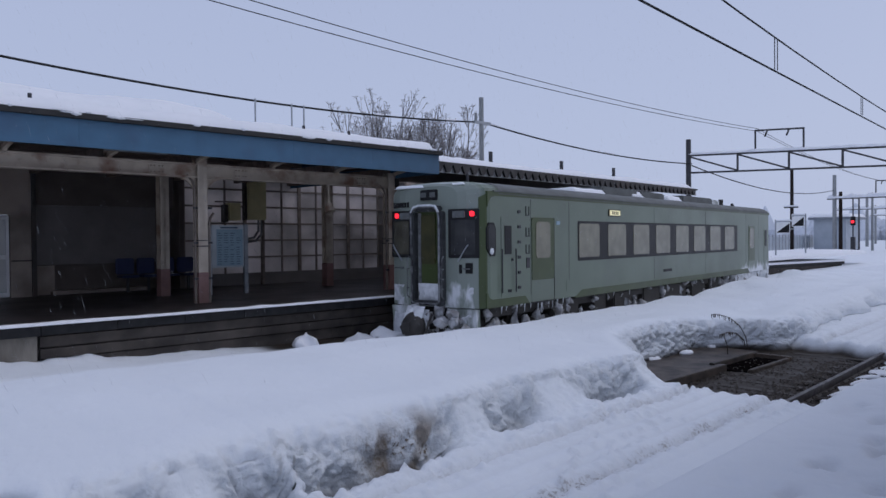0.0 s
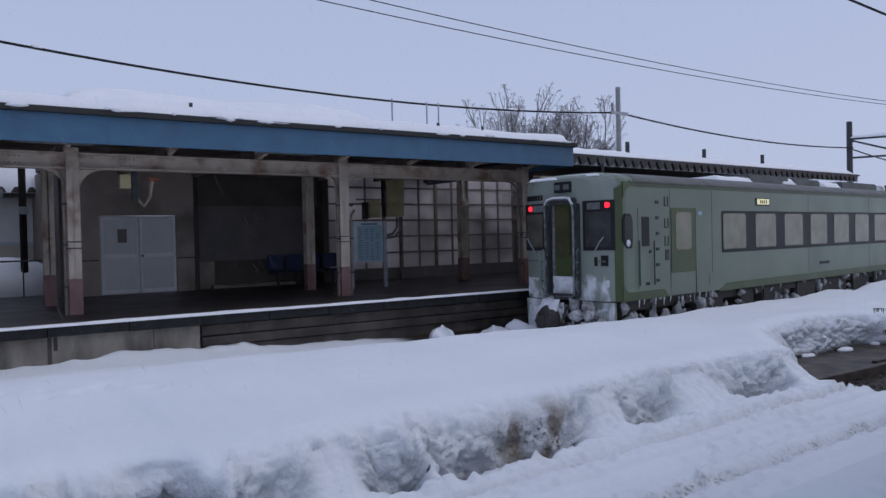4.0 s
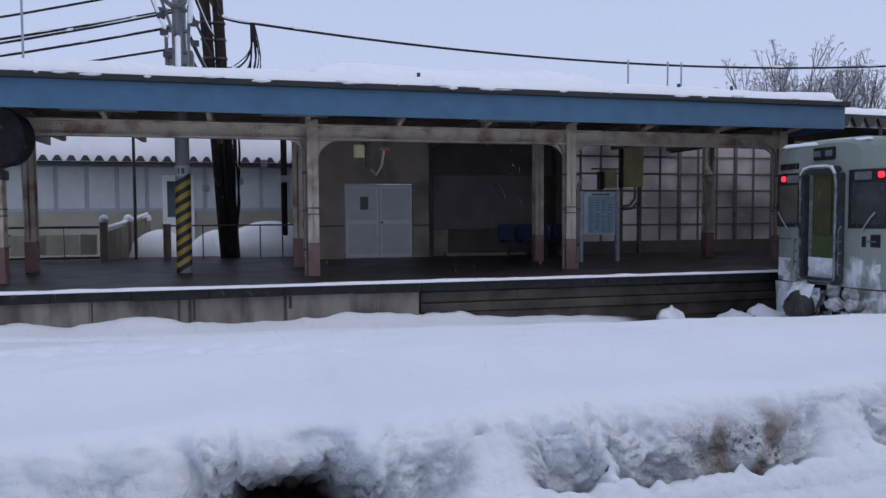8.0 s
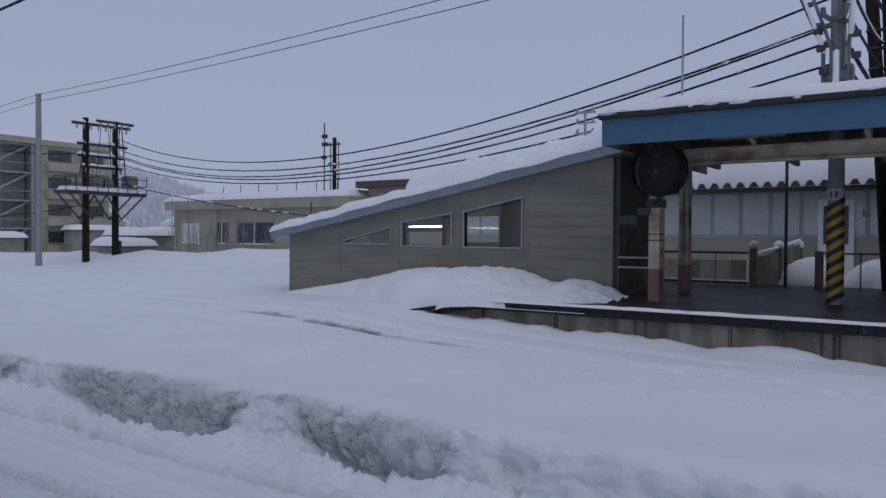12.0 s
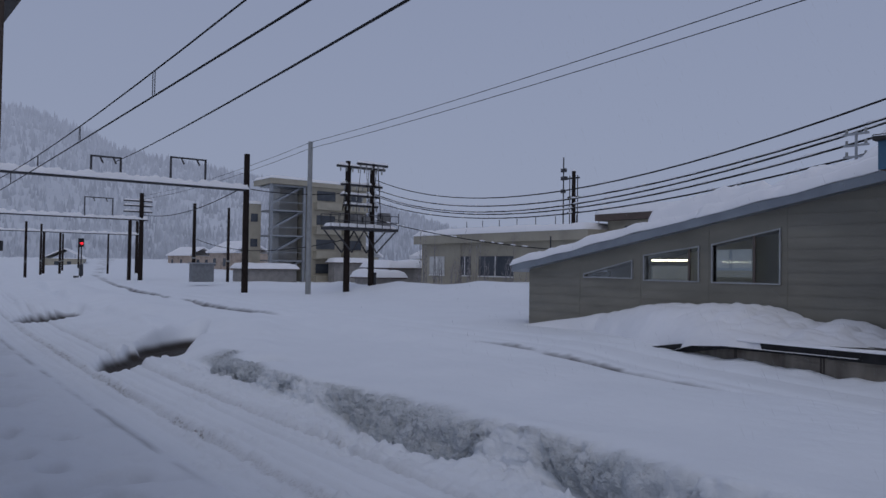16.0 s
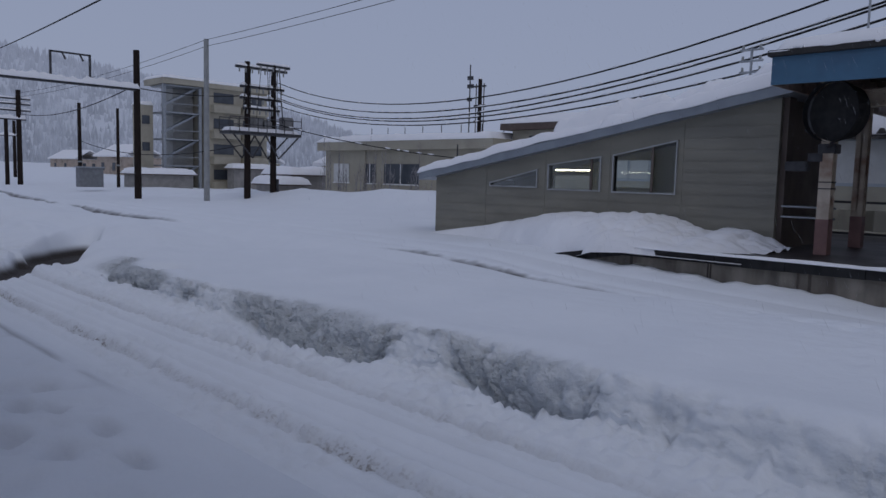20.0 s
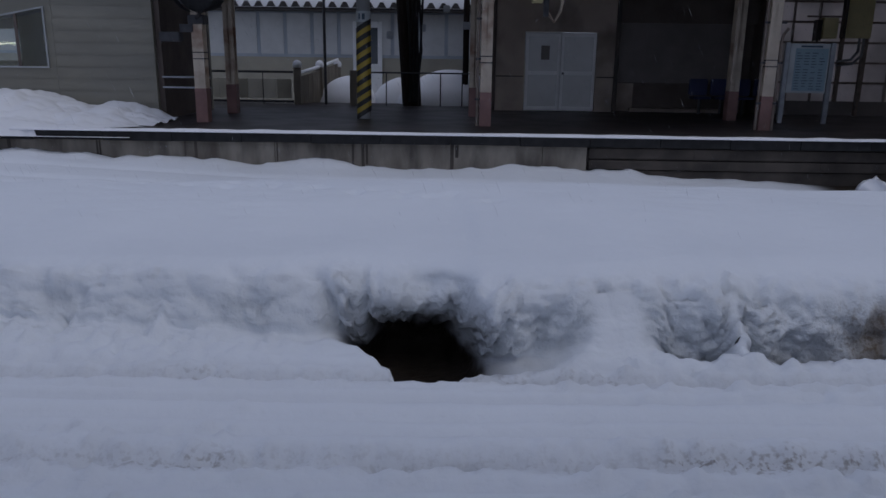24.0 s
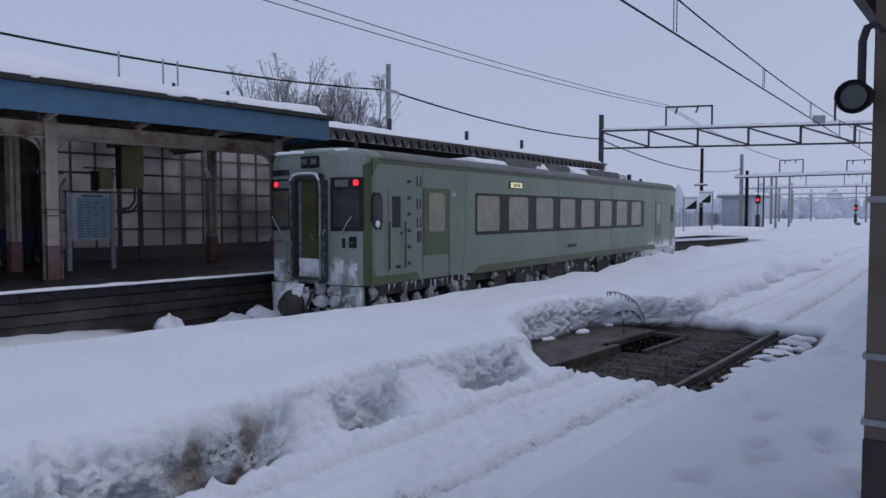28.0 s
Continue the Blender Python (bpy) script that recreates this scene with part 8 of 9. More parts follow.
cable("pole_cable", [((-41.8, 17.9, 7.0), (-38, 22.7, 6.8), 0.2), ((-41.8, 17.9, 7.2), (-78, 21.9, 7.4), 0.8), ((-38, 22.7, 4.0), (-79.5, 27.9, 5.2), 1.0)], 0.03, "cable between the tarred poles", 8)
NEAR = lambda x: float(near_rail(x)) + 0.53
def catenary(th, xs, ya, yb, zc, zm, every, drop):
    """Contact wire, messenger wire and droppers between supports at xs."""
    for x0, x1 in zip(xs, xs[1:]):
        c = sag((x0, ya(x0), zc), (x1, ya(x1), zc), 0.03, 10)
        m = sag((x0, yb(x0), zm), (x1, yb(x1), zm), drop, 16)
        for pts, r in ((c, 0.016), (m, 0.014)):
            bm = bmesh.new()
            sweep(bm, pts, r, 5)
            part("wire", bm, BLACK, th)
        n = max(2, int((x1 - x0) / every))
        for i in range(1, n):
            k = i / n
            x = x0 + (x1 - x0) * k
            zz = zm - drop * 4 * k * (1 - k)
            for dx in (0, 0.12):
                part("dropper", cyl(bmesh.new(), (x + dx, ya(x), zc), (x + dx, yb(x), zz), 0.008, n=4), BLACK, th)


def contact_y(x):
    return float(np.interp(x, [-120, -78, -41.8, 0, 44, 85, 130], [9.0, 6.2, 4.05, 3.45, 6.95, 10.3, 15]))


th = thing("catenary", "contact wire with messenger wire over the near track", "overhead wire")
catenary(th, [-120, -78, -41.8, 0.0], contact_y, contact_y, 5.2, 5.97, 5.9, 0.45)
catenary(th, [0.0, 44.0, 85.0, 130.0], contact_y, contact_y, 5.2, 6.25, 6.2, 0.63)
for dz, k in ((0.0, 0.0), (-0.36, 0.03)):
    cable("feeder_wire", [((-78, 21.9, 9.3 + dz), (-38.6, 20.5, 9.72 + dz), 0.4), ((-38.6, 20.5, 9.72 + dz), (-0.68, 15.95, 8.97 + dz), 0.23 - k), ((-0.68, 15.95, 8.97 + dz), (41, 16.5, 8.34 + 0.4 * dz), 0.53 - k), ((41, 16.5, 8.34 + 0.4 * dz), (85, 21.4, 7.8), 0.5)], 0.013, "thin overhead wire above the platform", 9)
cable("anchor_wire", [((-5.4, 4.36, 5.2), (-41.8, 10.4, 7.9), 0.1)], 0.018, "anchor wire rising from the contact wire to a gantry", 9)

# ---- round signal mirror at the canopy end ----
p = thing("round_mirror", "large dark round mirror seen from behind on a canopy post", "mirror")
part("disc", cyl(bmesh.new(), (-3.36, 13.55, 3.62), (-3.26, 13.8, 3.62), 0.5, 0.46, n=32), BLACK, p)
part("arm", B(-3.5, 13.75, 3.55, -3.38, 14.4, 3.65), DARKSTEEL, p)
part("hood", cyl(bmesh.new(), (-3.40, 13.42, 3.62), (-3.36, 13.55, 3.62), 0.515, n=32, caps=False), BLACK, p)
part("back_box", B(-3.95, 13.9, 3.3, -3.5, 14.35, 3.95, bevel=0.03), DARKSTEEL, p)
for za, zb in ((3.2, 3.05), (3.9, 4.0)):
    part("brace", cyl(bmesh.new(), (-3.35, 13.75, za), (-3.7, 14.36, zb), 0.03, n=8), DARKSTEEL, p)
part("post_clamp", B(-3.83, 14.28, 2.95, -3.53, 14.6, 3.12, bevel=0.01), DARKSTEEL, p)
p = thing("signal_lamp", "small dark lamp box on the canopy post", "lamp")
part("housing", B(-4.35, 14.15, 2.62, -3.95, 14.35, 2.8, bevel=0.02), DARKSTEEL, p)
part("bracket", B(-4.0, 14.3, 2.8, -3.75, 14.36, 2.95), DARKSTEEL, p)

# ---- things at the far platform end ----
rr = random.Random(9)


def signal(x, y, z, h, lab):
    s = thing("signal", lab, "railway signal")
    part("post", cyl(bmesh.new(), (x, y, 0.2), (x, y, h), 0.07, n=8), DARKSTEEL, s)
    part("head", B(x - 0.1, y - 0.24, z - 0.5, x + 0.1, y + 0.24, z + 0.45, bevel=0.05), BLACK, s)
    part("lens", cyl(bmesh.new(), (x - 0.2 if x > 0 else x + 0.1, y, z - 0.1), (x - 0.1 if x > 0 else x + 0.2, y, z - 0.1), 0.14, n=12), REDLIGHT, s, "lit red lens")
    part("ladder_box", B(x - 0.15, y - 0.2, 0.9, x + 0.15, y + 0.2, 2.2), DARKSTEEL, s)
    part("foot_box", B(x - 0.4, y - 0.7, 0.5, x, y - 0.2, 0.9, bevel=0.03), BLACK, s)


signal(85.0, 24.7, 3.9, 6.6, "railway signal showing red at the platform end")
signal(128.0, 23.2, 3.2, 6.6, "distant railway signal showing red")
signal(-88.0, 18.4, 4.6, 5.0, "railway signal showing red by the snowy tracks")
h = thing("relay_hut", "small pale hut with a snow roof", "hut")
part("wall", B(92, 27.5, 0.3, 97, 31, 4.2), PALEBLD, h)
part("roof", B(91.6, 27.0, 4.2, 97.4, 31.5, 4.5), FLASH, h)
snow_cap("roof_snow", 91.5, 97.5, 26.9, 31.6, lambda x, y: 4.5, 0.35, "snow on the hut roof", nx=16, ny=16)
f = thing("wire_fence", "pale mesh fence along the far platform", "fence")
for i in range(26):
    x, y = 62 + i * 1.5, 27.0 + i * 0.25
    part("fence_post", B(x - 0.04, y - 0.04, 0.6, x + 0.04, y + 0.04, 2.5), STEEL, f)
    part("fence_panel", prism(bmesh.new(), [(x + 0.05, y + 0.01), (x + 1.45, y + 0.24), (x + 1.45, y + 0.27), (x + 0.05, y + 0.04)], "z", 0.9, 2.3), PALEBLD, f)
    for z in (2.4,):
        part("fence_rail", cyl(bmesh.new(), (x, y, z), (x + 1.5, y + 0.25, z), 0.025, n=5), STEEL, f)
for x, y, dy, z0, z1 in ((42.0, 15.9, -0.85, 2.55, 3.2), (45.66, 15.6, 0.8, 2.95, 3.6)):
    s = thing("stop_sign", "white car-stop board with a black triangle on a thin post", "sign", group="car-stop boards")
    part("post", cyl(bmesh.new(), (x, y, 1.1), (x, y, z1 + 0.1), 0.045, n=8), STEEL, s)
    ya, yb = y + min(0, dy), y + max(0, dy)
    part("arm", B(x - 0.03, ya, z1 - 0.03, x + 0.03, yb, z1 + 0.03), STEEL, s)
    plate = part("plate", B(x - 0.02, ya + 0.08, z0, x + 0.02, yb - 0.02, z1 - 0.04), ALU, s, "white enamelled plate")
    part("black_triangle", prism(bmesh.new(), [(ya + 0.1, z0 + 0.03), (yb - 0.05, z0 + 0.03), (ya + 0.1, z1 - 0.1)], "x", x - 0.026, x - 0.021), BLACK, plate)
    snow_cap("sign_snow", x - 0.06, x + 0.06, ya, yb, lambda a, c: z1 + 0.03, 0.07, "", nx=6, ny=16, parent=s)
s = thing("wire_cage", "small grey cage half buried in snow", "cage")
part("frame", B(-60.4, 20.9, 0.9, -59.6, 22.7, 2.4), mat("cage_grey", (0.2, 0.21, 0.22), None, 4, 0.6), s)
part("rim", B(-60.5, 20.8, 2.4, -59.5, 22.8, 2.5), STEEL, s)


# ---- trees ----
def bare_tree(x, y, fork, length, stems, fan, seed, label):
    """A trunk that forks low into a fan of slim stems with tufted twigs."""
    rr = random.Random(seed)
    th = thing("bare_tree", label, "tree", pose(x, y, 0.3))
    trunk, limbs, crown = bmesh.new(), bmesh.new(), bmesh.new()

    def wander(p, d, size, n, bend):
        pts, q, dd = [p], p.copy(), d.copy()
        for i in range(n):
            jig = Vector((rr.uniform(-1, 1), rr.uniform(-1, 1), rr.uniform(-0.5, 0.5)))
            dd = (dd + 0.10 * jig + Vector((0, 0, bend))).normalized()
            q = q + dd * size / n
            pts.append(q.copy())
        return pts, dd

    def tuft(p, d):
        for i in range(rr.randint(3, 4)):
            side = Vector((rr.uniform(-1, 1), rr.uniform(-1, 1), rr.uniform(-0.5, 0.8)))
            e = (0.5 * d + side).normalized()
            a = p + e * rr.uniform(0.10, 0.22)
            sweep(crown, [p, a, a + e * 0.05 + Vector((0, 0, -0.04))], [0.009, 0.011, 0.008], 3)

    def grow(p, d, size, r, lvl):
        n = (9, 6, 4)[lvl]
        pts, dd = wander(p, d, size, n, (0.05, 0.10, 0.08)[lvl])
        sweep(limbs if lvl == 0 else crown, pts, [max(0.012, r * (1 - 0.78 * i / n)) for i in range(n + 1)], 5 if lvl == 0 else 3)
        tuft(pts[-1], dd)
        if lvl < 2:
            for i in range((9, 4)[lvl]):
                k = rr.randint((2, 1)[lvl], n - 2)
                ax = (pts[k + 1] - pts[k]).normalized()
                side = Vector((rr.uniform(-1, 1), rr.uniform(-1, 1), rr.uniform(-0.1, 0.5))).normalized()
                rest = 1 - k / (n + 2)
                grow(pts[k], (ax + 0.62 * side).normalized(), size * rest * rr.uniform(0.5, 0.78), max(0.012, r * 0.42), lvl + 1)
    up = Vector((0, 0, 1))
    body, dd = wander(Vector((0, 0, 0)), up, fork, 6, 0.1)
    sweep(trunk, body, [0.15 - 0.008 * i for i in range(7)], 8)
    for i in range(stems):
        turn = 2.4 * i + rr.uniform(-0.4, 0.4)
        lean = radians(fan) * math.sqrt((i + 0.3) / stems)
        d = Vector((math.cos(turn) * math.sin(lean), math.sin(turn) * math.sin(lean), math.cos(lean)))
        grow(body[-1 - i % 3], d, length * rr.uniform(0.82, 1.0) * (1 - 0.18 * i / stems), 0.062, 0)
    part("trunk", trunk, BARK, th)
    part("limbs", limbs, BARK, th)
    part("crown", crown, TWIGSNOW, th, "bare twigs with frosted tufts")
    return th


bare_tree(26.4, 30.5, 3.2, 7.5, 22, 54, 3, "large bare tree with frosted twigs behind the platform")
bare_tree(29.2, 30.2, 3.4, 6.9, 12, 36, 14, "smaller bare tree with frosted twigs behind the platform")
bare_tree(32.1, 31.0, 4.0, 6.4, 3, 14, 8, "slender bare tree with frosted twigs")


def build_bushes():
    rr = random.Random(2)
    for cx, cy, n in ((-35.5, 28.0, 26), (-30.5, 28.2, 16)):
        th = thing("bare_bush", "bare shrubs poking out of the snow beside the beige building", "shrub")
        bm = bmesh.new()
        for i in range(n):
            x, y = cx + rr.uniform(-2.6, 2.6), cy + rr.uniform(-0.6, 0.6)
            h = rr.uniform(1.6, 3.2) if i % 4 else rr.uniform(3.6, 4.8)
            lean = rr.uniform(-0.4, 0.4)
            sweep(bm, [(x, y, 0.4), (x + lean * 0.3, y, 0.4 + h * 0.4), (x + lean, y + 0.1, 0.4 + h)], [0.03, 0.025, 0.008], 4)
            for k in range(5):
                z = 0.4 + h * rr.uniform(0.2, 0.9)
                sweep(bm, [(x + lean * 0.5, y, z), (x + lean * 0.5 + rr.uniform(-0.5, 0.5), y, z + 0.4)], [0.015, 0.005], 3)
        part("brushwood", bm, TWIGSNOW, th)
    th = thing("dry_weed", "dead weed stalk leaning over the pit", "weed")
    bm = bmesh.new()
    arcs = ([(15.15, 6.0, 0.0), (14.95, 5.97, 0.35), (14.6, 5.94, 0.62), (14.1, 5.91, 0.82), (13.6, 5.9, 0.93), (13.25, 5.89, 0.96)], [(15.05, 6.0, 0.0), (14.8, 5.95, 0.32), (14.35, 5.9, 0.5), (13.9, 5.88, 0.56), (13.5, 5.86, 0.55)], [(14.2, 6.0, 0.0), (14.1, 5.98, 0.3), (13.9, 5.95, 0.48)], [(15.3, 6.0, 0.0), (15.4, 6.0, 0.28)])
    rw = random.Random(3)
    for k, pts in enumerate(arcs):
        sweep(bm, pts, [0.011 - 0.0014 * i for i in range(len(pts))], 4)
        for a, c in list(zip(pts, pts[1:]))[-3:] if k < 2 else ():
            for t in range(6):
                q = Vector(a).lerp(Vector(c), (t + rw.random()) / 6)
                sweep(bm, [q, q + Vector((rw.uniform(-0.03, 0.03), 0, -rw.uniform(0.03, 0.09)))], [0.012, 0.003], 3)
    part("stalks", bm, mat("dry_stalk", (0.06, 0.045, 0.03), None, 6, 0.8), th)


build_bushes()

# ---- hills with snowy forest ----


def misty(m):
    """Paints haze into a far material: sky-coloured emission, stronger towards the ridge that fades into cloud."""
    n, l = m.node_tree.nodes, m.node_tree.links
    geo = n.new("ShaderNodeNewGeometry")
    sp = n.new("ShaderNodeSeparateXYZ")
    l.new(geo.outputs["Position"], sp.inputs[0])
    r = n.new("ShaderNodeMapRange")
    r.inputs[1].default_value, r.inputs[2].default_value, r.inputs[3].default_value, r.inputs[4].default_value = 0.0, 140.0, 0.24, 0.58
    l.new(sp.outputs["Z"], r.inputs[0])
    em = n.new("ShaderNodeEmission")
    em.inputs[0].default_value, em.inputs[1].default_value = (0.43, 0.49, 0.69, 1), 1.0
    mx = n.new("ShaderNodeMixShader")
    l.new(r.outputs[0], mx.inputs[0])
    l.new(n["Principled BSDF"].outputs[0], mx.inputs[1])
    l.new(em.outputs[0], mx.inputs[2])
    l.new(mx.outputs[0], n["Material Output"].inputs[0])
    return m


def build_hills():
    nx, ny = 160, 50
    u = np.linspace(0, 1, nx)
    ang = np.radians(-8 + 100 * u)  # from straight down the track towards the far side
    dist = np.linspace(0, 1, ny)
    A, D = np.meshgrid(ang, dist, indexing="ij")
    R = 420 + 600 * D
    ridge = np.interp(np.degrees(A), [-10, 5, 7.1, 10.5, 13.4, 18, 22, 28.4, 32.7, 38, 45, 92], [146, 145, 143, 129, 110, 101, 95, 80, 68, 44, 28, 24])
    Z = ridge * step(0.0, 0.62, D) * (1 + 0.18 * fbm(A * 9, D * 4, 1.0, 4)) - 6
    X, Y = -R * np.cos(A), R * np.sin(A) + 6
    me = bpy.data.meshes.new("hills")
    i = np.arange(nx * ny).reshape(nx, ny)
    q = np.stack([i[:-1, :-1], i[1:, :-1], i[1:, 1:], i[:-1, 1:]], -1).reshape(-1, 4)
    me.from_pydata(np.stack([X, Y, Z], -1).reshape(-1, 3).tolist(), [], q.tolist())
    # snow colour, paled for distance, with the haze emission mixed in
    me.materials.append(misty(mat("hazed_hill_snow", (0.62, 0.65, 0.69), (0.50, 0.53, 0.57), 0.03, 0.9, bump=0)))
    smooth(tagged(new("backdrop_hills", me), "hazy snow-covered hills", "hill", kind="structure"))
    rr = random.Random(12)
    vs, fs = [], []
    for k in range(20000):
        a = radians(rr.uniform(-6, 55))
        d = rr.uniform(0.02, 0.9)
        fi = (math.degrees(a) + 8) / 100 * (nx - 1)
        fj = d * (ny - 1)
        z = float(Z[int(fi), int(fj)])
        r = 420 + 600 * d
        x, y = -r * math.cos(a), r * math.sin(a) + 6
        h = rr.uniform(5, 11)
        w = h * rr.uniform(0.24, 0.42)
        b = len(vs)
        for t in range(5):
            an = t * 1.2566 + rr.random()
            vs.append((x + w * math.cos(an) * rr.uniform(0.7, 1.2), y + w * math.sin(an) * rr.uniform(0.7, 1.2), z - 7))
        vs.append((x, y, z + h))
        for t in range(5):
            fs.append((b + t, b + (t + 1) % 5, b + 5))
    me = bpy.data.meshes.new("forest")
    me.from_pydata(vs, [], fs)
    # snow-laden trees; haze is painted in by paler colour and emission
    me.materials.append(misty(mat("hazed_snowy_conifer", (0.30, 0.32, 0.35), (0.60, 0.63, 0.67), 0.06, 0.9, bump=0)))
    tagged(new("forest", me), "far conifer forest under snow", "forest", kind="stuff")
    # far trees towards the right
    vs, fs = [], []
    for k in range(900):
        x = rr.uniform(260, 560)
        y = rr.uniform(40, 320)
        h = rr.uniform(4, 8) if rr.random() < 0.85 else rr.uniform(8, 13)
        w = h * rr.uniform(0.22, 0.42)
        b = len(vs)
        for ww, zz in ((0.5, 0.0), (1.0, 0.3), (0.9, 0.55), (0.6, 0.8), (0.2, 0.98)):
            for t in range(7):
                an = t * 0.898 + rr.random() * 0.6
                vs.append((x + w * ww * math.cos(an) * rr.uniform(0.6, 1.3), y + w * ww * math.sin(an) * rr.uniform(0.6, 1.3), h * (zz + rr.uniform(-0.07, 0.07))))
        for lv in range(4):
            for t in range(7):
                fs.append((b + lv * 7 + t, b + lv * 7 + (t + 1) % 7, b + lv * 7 + 7 + (t + 1) % 7, b + lv * 7 + 7 + t))
        fs.append(tuple(b + 28 + t for t in range(7)))
    me = bpy.data.meshes.new("far_trees")
    me.from_pydata(vs, [], fs)
    # the haze over these trees is put into their pale bluish base colour
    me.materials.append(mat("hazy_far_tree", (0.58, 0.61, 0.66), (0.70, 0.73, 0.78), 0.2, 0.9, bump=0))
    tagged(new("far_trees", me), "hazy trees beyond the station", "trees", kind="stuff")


build_hills()

# ---- the near track in the melted pit ----


def build_near_track():
    xs = np.linspace(8.8, 17.2, 14)
    for off, lab in ((0.0, "worn steel rail laid bare in the melted pit"),):
        bm = bmesh.new()
        prof = [(-0.032, 0.0), (0.032, 0.0), (0.032, -0.03), (0.01, -0.045), (0.01, -0.12), (0.06, -0.135), (0.06, -0.15), (-0.06, -0.15), (-0.06, -0.135), (-0.01, -0.12), (-0.01, -0.045), (-0.032, -0.03)]
        rings = [[bm.verts.new((x, float(near_rail(x)) + off + a, (0.17 if off == 0 else -0.02) + b)) for a, b in prof] for x in xs]
        for a, c in zip(rings, rings[1:]):
            for k in range(len(prof)):
                bm.faces.new((a[k], a[(k + 1) % len(prof)], c[(k + 1) % len(prof)], c[k]))
        bm.faces.new(rings[0])
        bm.faces.new(rings[-1][::-1])
        solid("rail", bm, RAILTOP, lab, "rail", group="near track rails")
    me = to_mesh("sleeper", B(-0.1, -0.5, -0.16, 0.1, 1.56, 0.0, bevel=0.012), SLEEPER)
    rr = random.Random(3)
    for i in range(13):
        x = 9.2 + 0.58 * i
        o = new("sleeper", me)
        o.location = (x, float(near_rail(x)), 0.03)
        o.rotation_euler = (0, 0, rr.uniform(-0.03, 0.03) + 0.02)
        tagged(o, "dark weathered timber sleeper", "sleeper", group="near track sleepers")
        bm = bmesh.new()
        y = float(near_rail(x)) - 0.42
        bmesh.ops.create_icosphere(bm, subdivisions=3, radius=1, matrix=Matrix.Translation((x + 0.29 + rr.uniform(-0.04, 0.04), y, 0.0)) @ Matrix.Diagonal((rr.uniform(0.13, 0.18), rr.uniform(0.28, 0.36), 0.10, 1)))
        for v in bm.verts:
            v.co += 0.09 * noise.noise_vector(v.co * 4.3)
        smooth(solid("snow_patch", bm, ROOFSNOW, "patch of old snow between the sleeper ends", "snow", group="snow on sleepers"))
    # ballast stones
    vs, fs = [], []
    for k in range(4200):
        x = rr.uniform(9.6, 15.2)
        y = float(near_rail(x)) + rr.choice((rr.uniform(-0.55, 0.75), rr.uniform(-0.5, 3.2)))
        r = rr.uniform(0.02, 0.045)
        z = rr.uniform(0.0, 0.035)
        b = len(vs)
        for dx, dy, dz in ((1, 0, 0), (-1, 0, 0), (0, 1, 0), (0, -1, 0), (0, 0, 1), (0, 0, -1)):
            s = r * rr.uniform(0.6, 1.3)
            vs.append((x + dx * s, y + dy * s, z + dz * s * 0.8))
        for f in ((0, 2, 4), (2, 1, 4), (1, 3, 4), (3, 0, 4), (2, 0, 5), (1, 2, 5), (3, 1, 5), (0, 3, 5)):
            fs.append(tuple(b + q for q in f))
    me = bpy.data.meshes.new("ballast")
    me.from_pydata(vs, [], fs)
    me.materials.append(BALLAST)
    tagged(new("ballast", me), "wet dark crushed-stone ballast between the sleepers", "ballast", kind="stuff")
    # broken concrete slabs round a sunken drain at the back of the pit
    wet = mat("wet_brown_concrete", (0.085, 0.062, 0.045), (0.022, 0.017, 0.014), 3, 0.55, bump=0.4, bscale=30, stain=(0.018, 0.015, 0.013), stain_scale=1.4, stain_amt=0.8)
    d = thing("cable_duct", "wet brown concrete drain with an open dark chamber", "drain")
    part("slab", B(10.2, 5.52, -0.25, 12.7, 6.95, 0.10, bevel=0.015), wet, d)
    part("slab", B(12.72, 5.72, -0.25, 15.0, 6.9, 0.085, bevel=0.015), wet, d)
    part("kerb", B(10.3, 5.36, -0.25, 12.74, 5.5, 0.14, bevel=0.012), wet, d)
    part("chamber_wall", B(12.76, 5.60, -0.25, 14.5, 5.70, 0.13, bevel=0.012), wet, d)
    part("chamber_wall", B(12.76, 4.92, -0.25, 14.5, 5.0, 0.09, bevel=0.012), wet, d)
    part("chamber_wall", B(14.5, 4.92, -0.25, 14.62, 5.7, 0.11, bevel=0.012), wet, d)
    # the darkness of a deep chamber is painted onto this shallow floor
    part("chamber_floor", B(12.77, 5.01, -0.05, 14.49, 5.59, 0.04), mat("deep_chamber_black", (0.006, 0.005, 0.005), None, 3, 0.9, spec=0.0), d)
    rb_ = random.Random(8)
    for k in range(7):
        bm = bmesh.new()
        bmesh.ops.create_icosphere(bm, subdivisions=2, radius=1, matrix=Matrix.Translation((rb_.uniform(10.6, 15.0), rb_.uniform(6.6, 6.95), 0.11)) @ Matrix.Diagonal((rb_.uniform(0.12, 0.3), 0.12, 0.06, 1)))
        for v in bm.verts:
            v.co += 0.05 * noise.noise_vector(v.co * 4)
        smooth(solid("snow_block", bm, ROOFSNOW, "lump of snow fallen into the pit", "snow", group="fallen snow blocks"))


build_near_track()

# ---- the platform where the camera stands ----


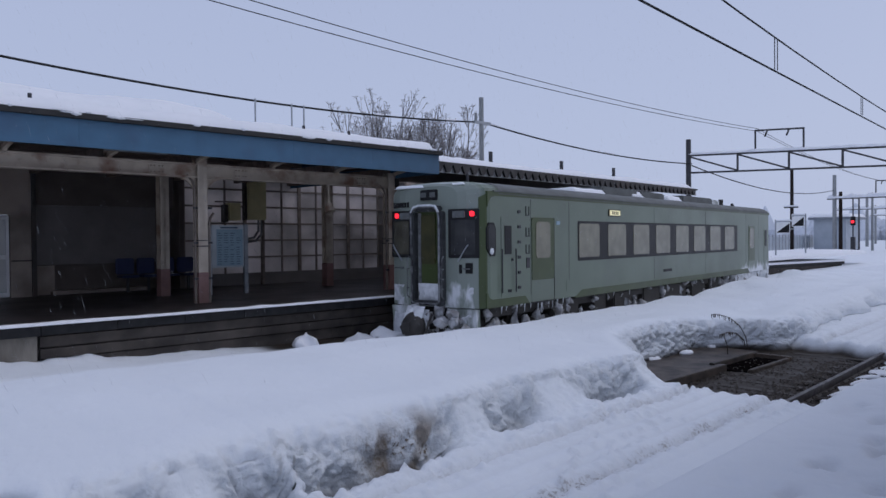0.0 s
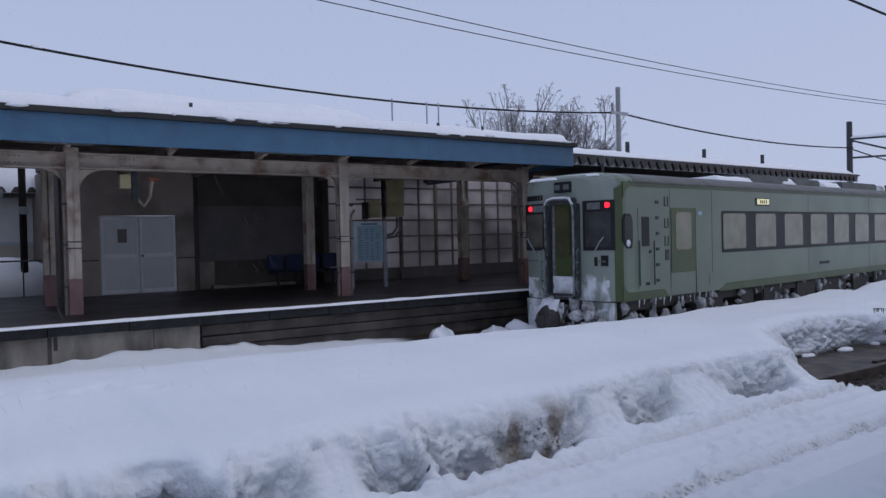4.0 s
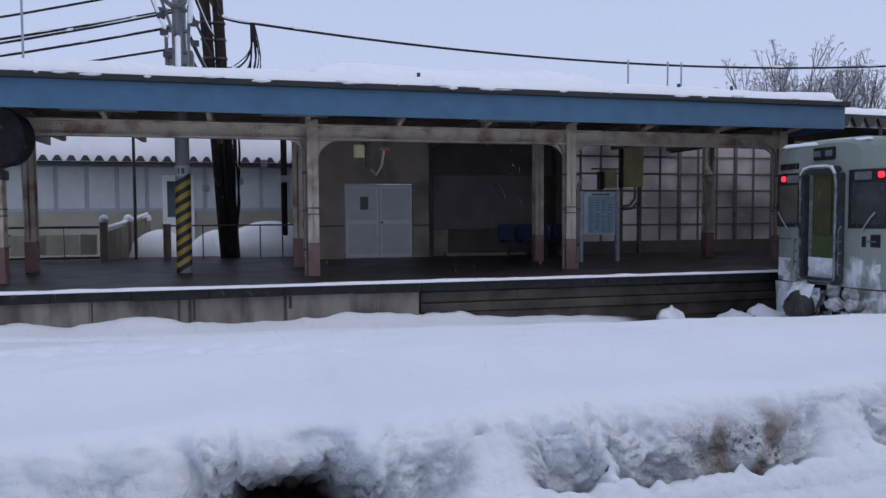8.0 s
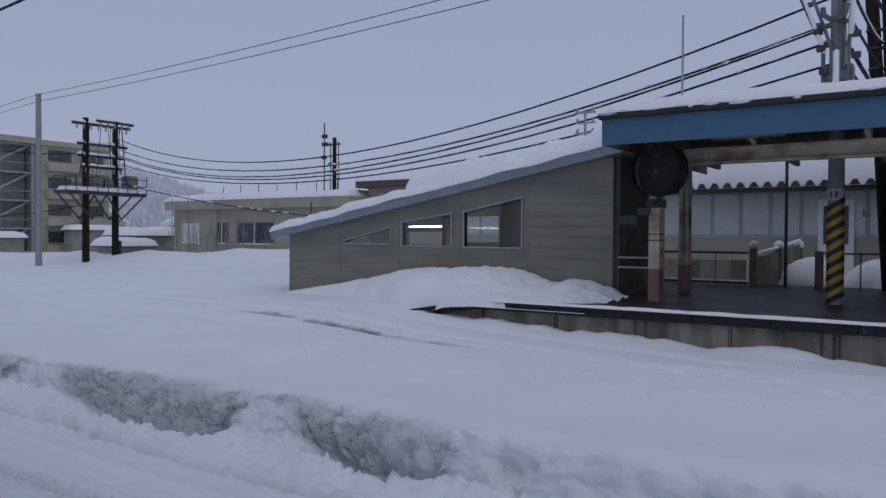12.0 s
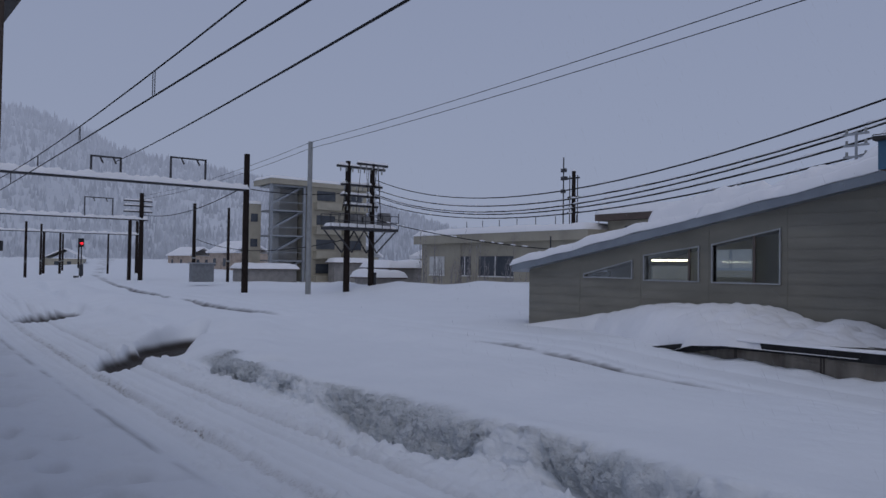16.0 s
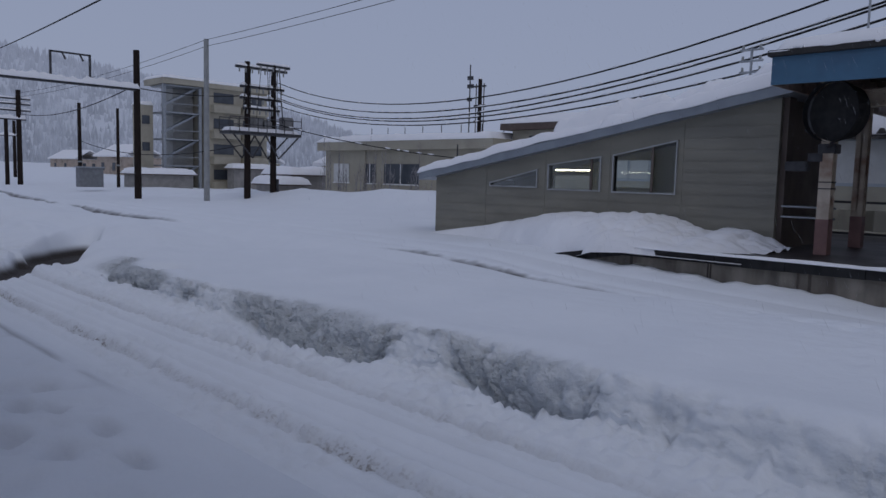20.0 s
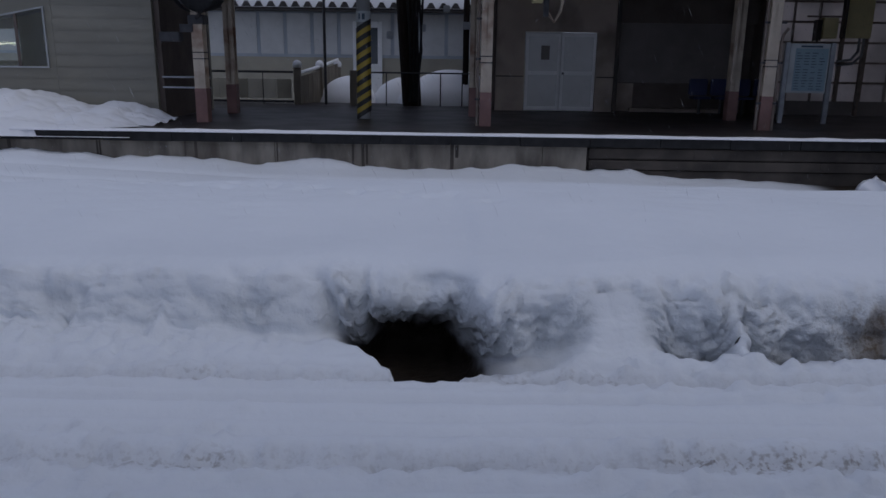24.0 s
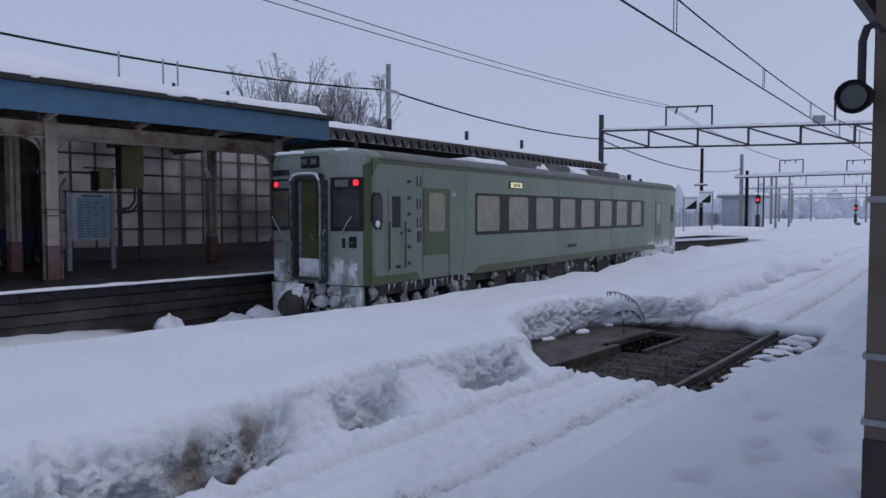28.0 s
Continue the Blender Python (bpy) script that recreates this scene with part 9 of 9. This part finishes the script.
def build_own_side():
    pl = thing("near_canopy", "platform canopy overhead with dark steel purlins", "canopy", pose(0, 1.03, 0, 0, 0, 2.1), kind="structure")
    part("roof_sheet", B(-30, -2.6, 4.80, 40, 0.0, 4.86), DARKROOF, pl)
    for i, y in enumerate((-0.02, -0.34, -0.7, -1.2, -1.8, -2.5)):
        z = 4.52 - 0.03 * min(i, 3)
        part("purlin", B(-30, y - 0.05, z, 40, y + 0.05, 4.79), DARKROOF, pl)
    for x, y in ((6.0, -0.79), (-4.25, -0.48), (-15.5, -0.5), (19, -0.6), (30, -0.6)):
        ps = part("post", B(x - 0.1, y - 0.1, 1.1, x + 0.1, y + 0.1, 4.6, bevel=0.008), mat("brown_post_paint", (0.16, 0.115, 0.09), (0.11, 0.08, 0.06), 3, 0.5), pl)
        part("post_foot", B(x - 0.105, y - 0.105, 0.5, x + 0.105, y + 0.105, 1.1, bevel=0.008), mat("dark_post_foot", (0.05, 0.04, 0.035), None, 3, 0.6), ps)
        for z in (2.42, 1.55, 1.18):
            part("strap", B(x - 0.115, y - 0.115, z, x + 0.115, y + 0.115, z + 0.035, bevel=0.004), STEEL, ps)
            part("strap_buckle", B(x + 0.11, y + 0.08, z - 0.01, x + 0.15, y + 0.12, z + 0.05), DARKSTEEL, ps)
    sp = thing("platform_lamp", "black round lamp hanging on a bent pipe from the post", "lamp")
    bm = bmesh.new()
    sweep(bm, [(5.94, 0.51, 3.34), (5.94, 0.554, 3.398), (5.94, 0.597, 3.383), (5.94, 0.618, 3.311), (5.94, 0.618, 3.08)], 0.022, 10)
    part("bent_pipe", bm, DARKSTEEL, sp)
    part("head", cyl(bmesh.new(), (5.83, 0.633, 2.994), (6.01, 0.633, 3.016), 0.09, 0.072, n=28), BLACK, sp)
    part("hood", cyl(bmesh.new(), (5.79, 0.633, 2.994), (5.83, 0.633, 2.994), 0.09, n=28, caps=False), BLACK, sp)
    part("lens", cyl(bmesh.new(), (5.82, 0.633, 2.994), (5.829, 0.633, 2.994), 0.065, n=24), mat("dull_lens", (0.1, 0.12, 0.12), None, 3, 0.2), sp)


build_own_side()

# ---- falling snow ----


FLAKE = mat("falling_snowflake", (0.8, 0.81, 0.83), None, 3, 0.8, bump=0)
FLAKE.node_tree.nodes["Principled BSDF"].inputs["Alpha"].default_value = 0.22


def build_flakes():
    obs = []
    for s in range(3):
        rr = random.Random(40 + s)
        vs, fs = [], []
        for k in range(14000):
            x, y = rr.uniform(-9, 22), rr.uniform(5.8, 10.5)
            z = rr.uniform(0.2, 4.6 + 40)
            r = rr.uniform(0.0008, 0.0016)
            L = rr.uniform(0.02, 0.07)
            dx = -0.45 * L + rr.uniform(-0.15, 0.15) * L
            b = len(vs)
            vs += [(x - r, y, z), (x + r, y, z), (x, y + r, z), (x + dx, y, z + L), (x - dx, y, z - L)]
            fs += [(b, b + 1, b + 3), (b + 1, b + 2, b + 3), (b + 2, b, b + 3), (b + 1, b, b + 4), (b + 2, b + 1, b + 4), (b, b + 2, b + 4)]
        me = bpy.data.meshes.new("snowflakes")
        me.from_pydata(vs, [], fs)
        me.materials.append(FLAKE)
        obs.append(tagged(new("snowflakes", me), "fine snowflakes drifting down", "snowfall", kind="stuff"))
    return obs


FLAKES = build_flakes()


def motions():
    for ob, v, drift in zip(FLAKES, (1.25, 1.0, 1.4), (0.05, -0.03, 0.1)):
        walk(ob, [(0.0, pose(0, 0, 0)), (14.0, pose(drift * 14, 0, -v * 14)), (28.0, pose(drift * 28, 0, -v * 28))])


motions()
